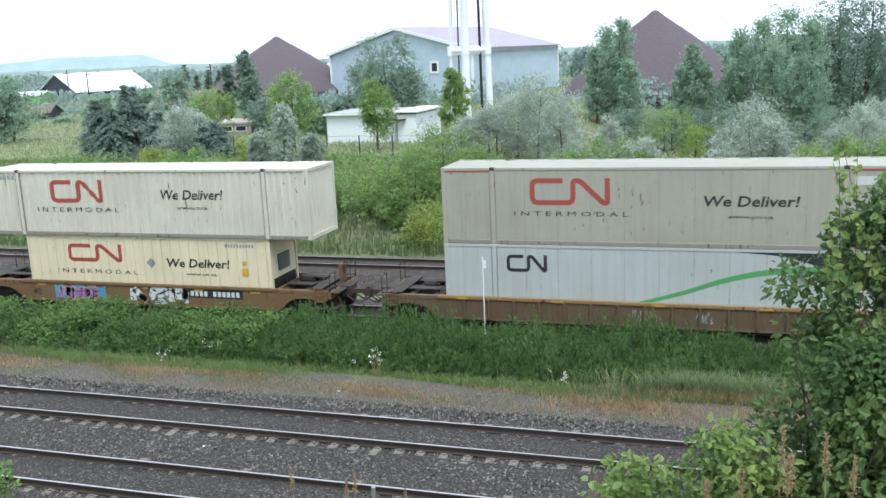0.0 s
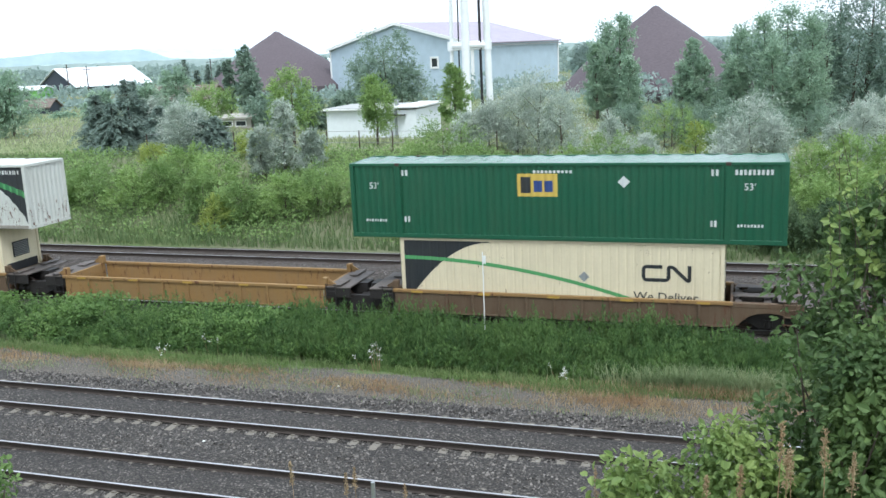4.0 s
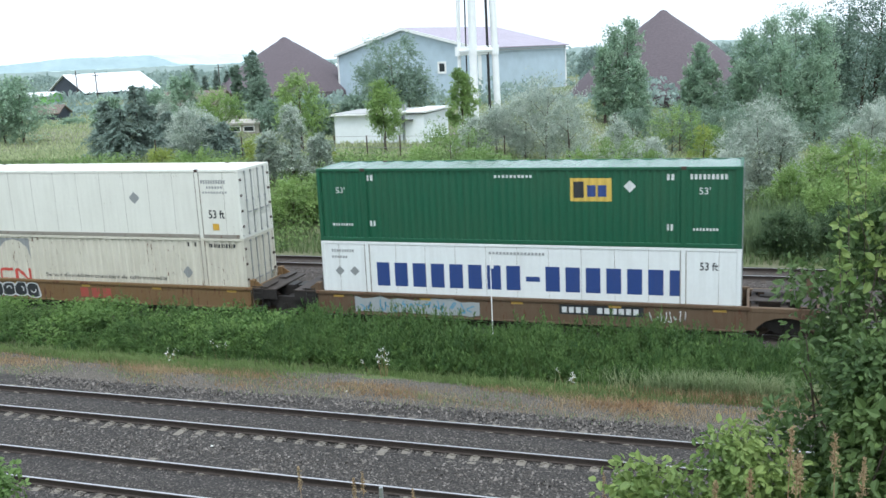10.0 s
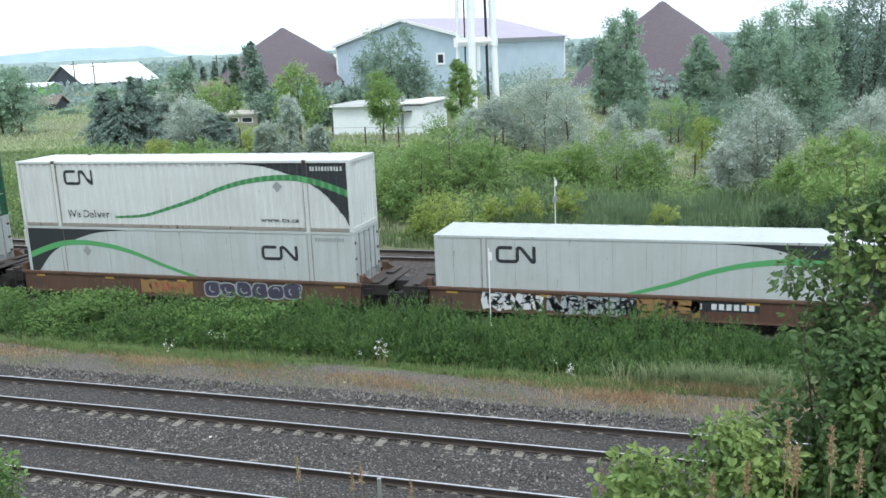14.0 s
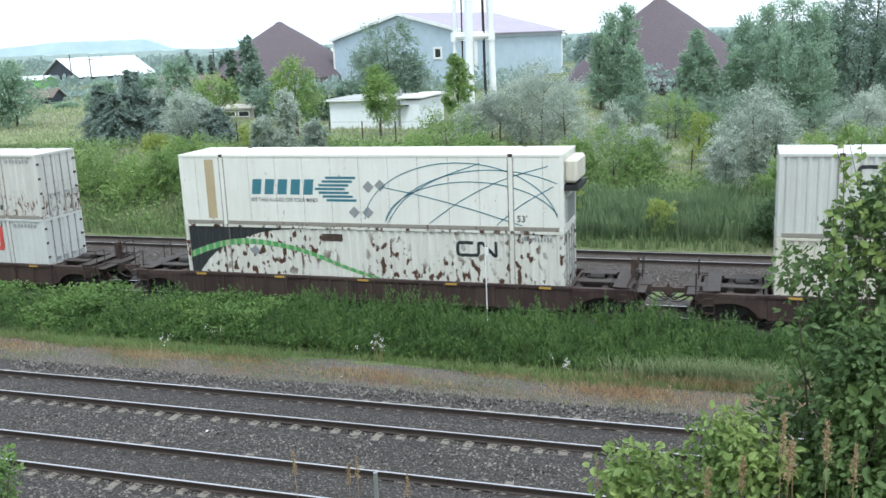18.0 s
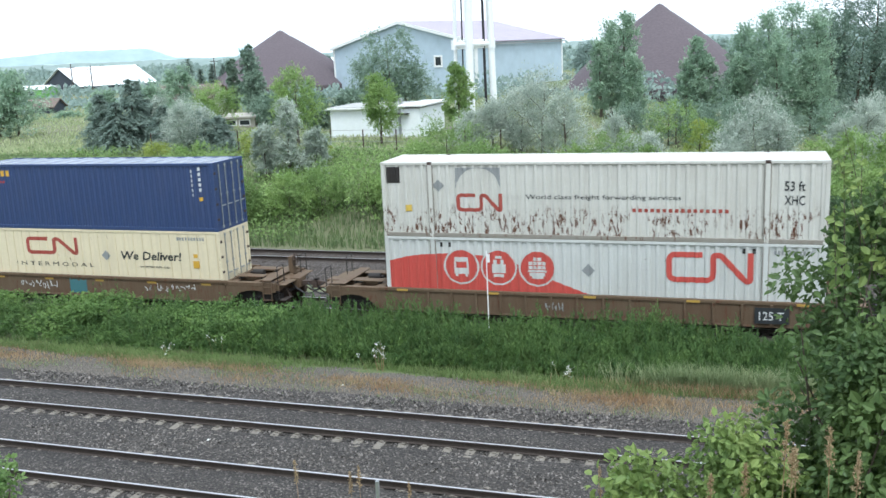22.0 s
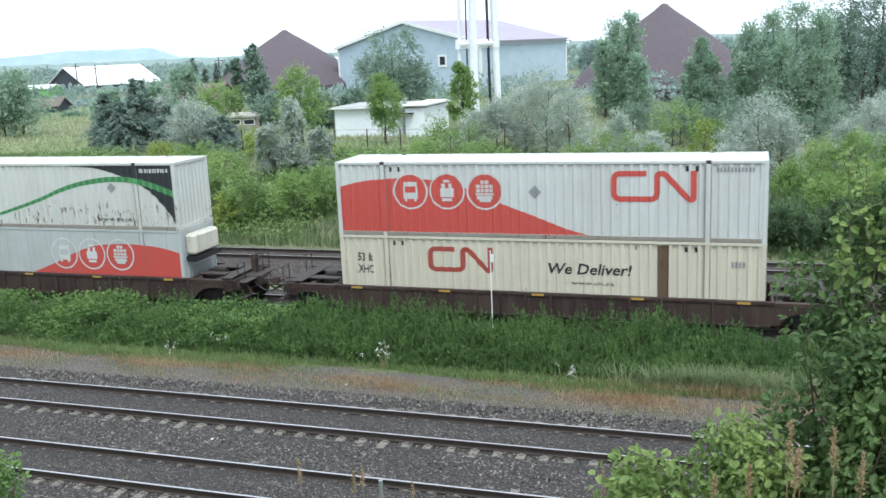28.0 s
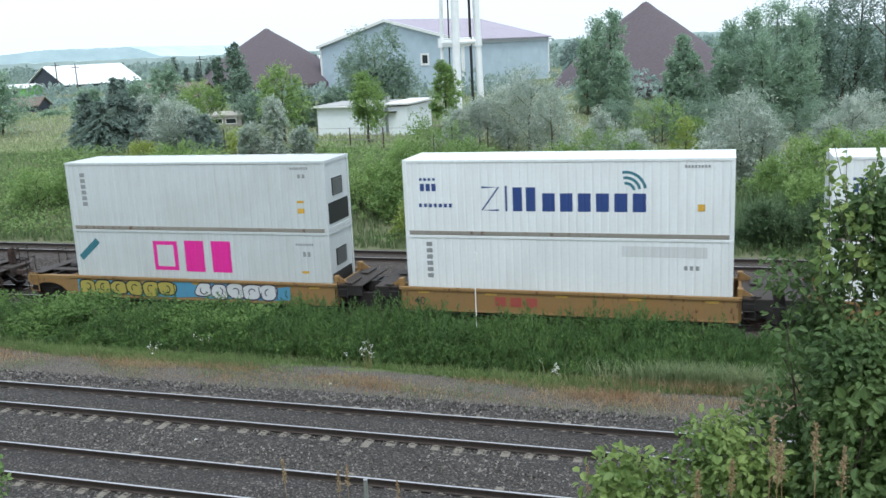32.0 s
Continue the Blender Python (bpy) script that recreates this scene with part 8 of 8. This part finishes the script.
def fence(name, x0, x1, y, n, h, label):
    root = thing(name, label, "fence", ((x0 + x1) / 2, y, 0), "wire fences")
    tops = []
    for k in range(n):
        x = x0 + (x1 - x0) * k / (n - 1)
        z = ground_z(x, y)
        p = part("post", cached(("fpost", h), lambda: to_mesh("post", tube(bmesh.new(), (0, 0, -0.3), (0, 0, h), 0.05, n=6))), STEEL_RUST, root)
        p.matrix_basis = pose(x - (x0 + x1) / 2, 0, z)
        tops.append(Vector((x - (x0 + x1) / 2, 0, z)))
    for d in (0.35, 0.75, 1.1, h - 0.05):
        bm = bmesh.new()
        for a, b in zip(tops, tops[1:]):
            tube(bm, a + Vector((0, 0, d)), b + Vector((0, 0, d)), 0.018, n=4, cap=False)
        tagged(part("wire", bm, GALV, root), kind="stuff")


def marker(x, y, top, label, plate_h=0.3, r=0.021, mat=None, second=0.0):
    z = ground_z(x, y)
    root = thing("marker_post", label, "marker post", (x, y, z), "white marker posts")
    part("post", tube(bmesh.new(), (0, 0, -0.2), (0, 0, top - z), r, n=8), mat or TRIM, root)
    if plate_h:
        part("plate", boxes(bmesh.new(), (0.0, 0.13, -0.05, -0.038, top - z - plate_h - 0.12, top - z - 0.12)), TRIM, root)
    if second:
        part("plate", boxes(bmesh.new(), (-0.1, 0.14, -0.05, -0.038, top - z - second - 0.3, top - z - second)), GALV, root)


def far_hill():
    rng = random.Random(5)
    bm = bmesh.new()
    pts = [(-2600, 6), (-2000, 20), (-1700, 18), (-1410, 28), (-1273, 35), (-1180, 33), (-1080, 33), (-1021, 14), (-960, 9), (-700, 8), (-300, 6), (300, 6), (900, 5)]
    xs = np.arange(-2600, 900, 6.0)
    prev = None
    for x in xs:
        z = float(np.interp(x, [a for a, _ in pts], [b for _, b in pts])) + rng.uniform(-0.9, 0.9)
        cur = [bm.verts.new((x, 1500, -5)), bm.verts.new((x, 1500, z)), bm.verts.new((x, 1900, z - 3))]
        if prev:
            for a in (0, 1):
                bm.faces.new((prev[a], cur[a], cur[a + 1], prev[a + 1]))
        prev = cur
    m, n, l, b = nodes_of("glowing_haze_woods")
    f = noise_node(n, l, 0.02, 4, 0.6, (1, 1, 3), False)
    # Haze is painted in the blue base colour and brightened by emission below.
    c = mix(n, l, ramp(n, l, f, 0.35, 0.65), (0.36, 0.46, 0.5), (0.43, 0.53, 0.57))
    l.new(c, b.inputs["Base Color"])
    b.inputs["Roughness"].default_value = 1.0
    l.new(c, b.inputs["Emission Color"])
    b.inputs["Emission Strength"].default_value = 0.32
    near = bmesh.new()
    prev = None
    for x in np.arange(-900, 320, 2.5):
        z = 10.6 + 1.6 * noise.noise((x * 0.012, 1.0, 0.0)) + 0.9 * noise.noise((x * 0.07, 5.0, 0.0)) + rng.uniform(-0.25, 0.25)
        cur = [near.verts.new((x, 600, -3)), near.verts.new((x, 600, z)), near.verts.new((x, 640, z - 1))]
        if prev:
            for a in (0, 1):
                near.faces.new((prev[a], cur[a], cur[a + 1], prev[a + 1]))
        prev = cur
    m2, n, l, b = nodes_of("painted_haze_tree_line")
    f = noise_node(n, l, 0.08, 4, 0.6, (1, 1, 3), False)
    # Haze is put into the base colour, so the trees read as distant.
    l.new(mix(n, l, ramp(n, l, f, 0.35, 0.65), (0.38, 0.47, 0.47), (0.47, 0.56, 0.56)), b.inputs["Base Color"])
    b.inputs["Roughness"].default_value = 1.0
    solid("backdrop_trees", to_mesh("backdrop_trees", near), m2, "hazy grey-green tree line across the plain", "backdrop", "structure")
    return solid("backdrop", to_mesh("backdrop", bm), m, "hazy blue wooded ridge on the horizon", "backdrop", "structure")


storage_shed()
dome(-84.8, 130.0, 14.9, 14.8, "dark brown shingled conical salt dome")
dome(-12.5, 110.0, 15.2, 14.2, "dark brown shingled conical salt dome behind poplars")
mast()
hut()
fence("wire_fence", -44.0, -16.0, 28.6, 12, 1.6, "old wire fence along the bank")
fence("wire_fence", -8.0, 6.0, 30.0, 7, 1.5, "old wire fence in the grass")
marker(-8.75, -2.0, 3.2, "thin white marker post with a small plate")
marker(-9.25, 12.6, 3.6, "thin white marker post beyond the far track", second=0.95)
marker(-6.75, -17.7, 2.1, "plain grey steel post by the main track", 0, 0.045, GALV)
gable_house("barn", "long barn with white roof and dark gable", "barn", (-160.0, 165.0), 65.0, 21.0, 21.0, 1.4, 5.9, DARK_WALL, WHITE_ROOF, [(0, 4 + 4 * k, 1.4, 0.6, 1.2, "gable") for k in range(4)], 0.5)
gable_house("warehouse", "long low warehouse with pale roof", "warehouse", (-135.0, 200.0), 8.0, 16.0, 36.0, 3.4, 5.4, BEIGE, WHITE_ROOF, [(3 + 4 * k, 0, 2.0, 1.0, 1.2, "side") for k in range(7)], 0.5)
gable_house("shop_building", "small lime green and white workshop", "building", (-160.0, 140.0), 10.0, 6.0, 9.0, 1.6, 2.3, LIME, WHITE_ROOF, [(5, 0, 1.6, 0.4, 0.9, "side")], 0.3)
gable_house("garden_hut", "small grey wooden hut in the field", "hut", (-101.5, 80.0), 12.0, 3.5, 4.2, 1.0, 2.0, DARK_WALL, BROWN_ROOF, (), 0.3)
gable_house("low_shed", "low pale open-fronted shed", "shed", (-50.6, 50.0), 6.0, 3.0, 3.6, 0.9, 1.15, BEIGE, BEIGE, [(0.4, 0, 1.2, 0.15, 0.6, "side"), (1.9, 0, 1.2, 0.15, 0.6, "side")], 0.2)
gable_house("house", "brown-roofed house behind the spruces", "house", (-70.0, 66.0), 4.0, 6.0, 8.0, 2.2, 3.6, BEIGE, BROWN_ROOF, [(1, 0, 1.0, 0.9, 1.0, "side"), (4.5, 0, 1.0, 0.9, 1.0, "side")], 0.35)
for k, (px, py, ph) in enumerate(((-150.0, 150.0, 10.5), (-143.0, 148.0, 10.0), (-118.0, 160.0, 10.5), (-110.0, 165.0, 10.0), (-155.0, 120.0, 8.0))):
    pole = thing("utility_pole", "wooden utility pole with crossarm", "pole", (px, py, ground_z(px, py)), "utility poles")
    part("pole", tube(bmesh.new(), (0, 0, -0.3), (0, 0, ph - 3.5), 0.16, 0.11, 8), TIMBER, pole)
    part("crossarm", boxes(bmesh.new(), (-1.1, 1.1, -0.06, 0.06, ph - 4.4, ph - 4.25)), TIMBER, pole)
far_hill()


def loose_ballast():
    """Loose stones on the beds by the main tracks."""
    rng = np.random.default_rng(3)
    n = 26000
    x, y = rng.uniform(-34, 2, n), rng.uniform(-18.2, -8.7, n)
    sel = (x > -0.95 * (y + 34)) & (x < 0.12 * (y + 34) + 1)
    x, y = x[sel], y[sel]
    z = np.interp(y, (-18.6, -17.7, -9.6, -8.7), (0.1, 0.3, 0.29, 0.11))
    r = rng.uniform(0.025, 0.055, len(x))
    c = np.stack([x, y, z + 0.25 * r], 1)
    u = unit(rng.normal(size=(len(x), 3)))
    s = unit(np.cross(u, rng.normal(size=(len(x), 3))))
    t = np.cross(u, s)
    k = r[:, None]
    a, b, d = c + k * u * 1.2, c + k * s, c + k * t
    a2, b2, d2 = c - k * u * 1.2, c - k * s, c - k * t
    v = np.concatenate([np.stack(q, 1) for q in ((a, b, a2, d), (a, d2, a2, b), (a, d, b2, d2), (a2, d2, b2, d))])
    m, nn, l, bb = nodes_of("loose_stones")
    g = nn.new("ShaderNodeNewGeometry")
    l.new(mix(nn, l, g.outputs["Random Per Island"], (0.035, 0.032, 0.029), (0.24, 0.216, 0.195)), bb.inputs["Base Color"])
    bb.inputs["Roughness"].default_value = 0.95
    stuff("loose_stones", v, m, "loose crushed stones between the rails", "stones")


loose_ballast()


# how the train runs behind an even pull, in metres, every two seconds
LAG = (0, -0.078, -0.182, -0.313, -0.305, -0.243, -0.192, -0.22, -0.4, -0.462, -0.468, -0.6, -0.575, -0.605, -0.749, -0.848, -0.963)


def travelled(t):
    """How far the train has gone, in metres; the couplings check it for a moment at 20.75 s."""
    u = t - (0.0333 if t > 20.75 else 0)
    return 14.28 * u + 0.00975 * u * u + float(np.interp(t, range(0, 34, 2), LAG))


def motions():
    times = sorted([k for k in range(33)] + [20.6, 20.7, 20.8, 20.9])
    for ob, x, y, z in TRAIN:
        walk(ob, [(t, pose(x - travelled(t), y, z)) for t in times])


motions()
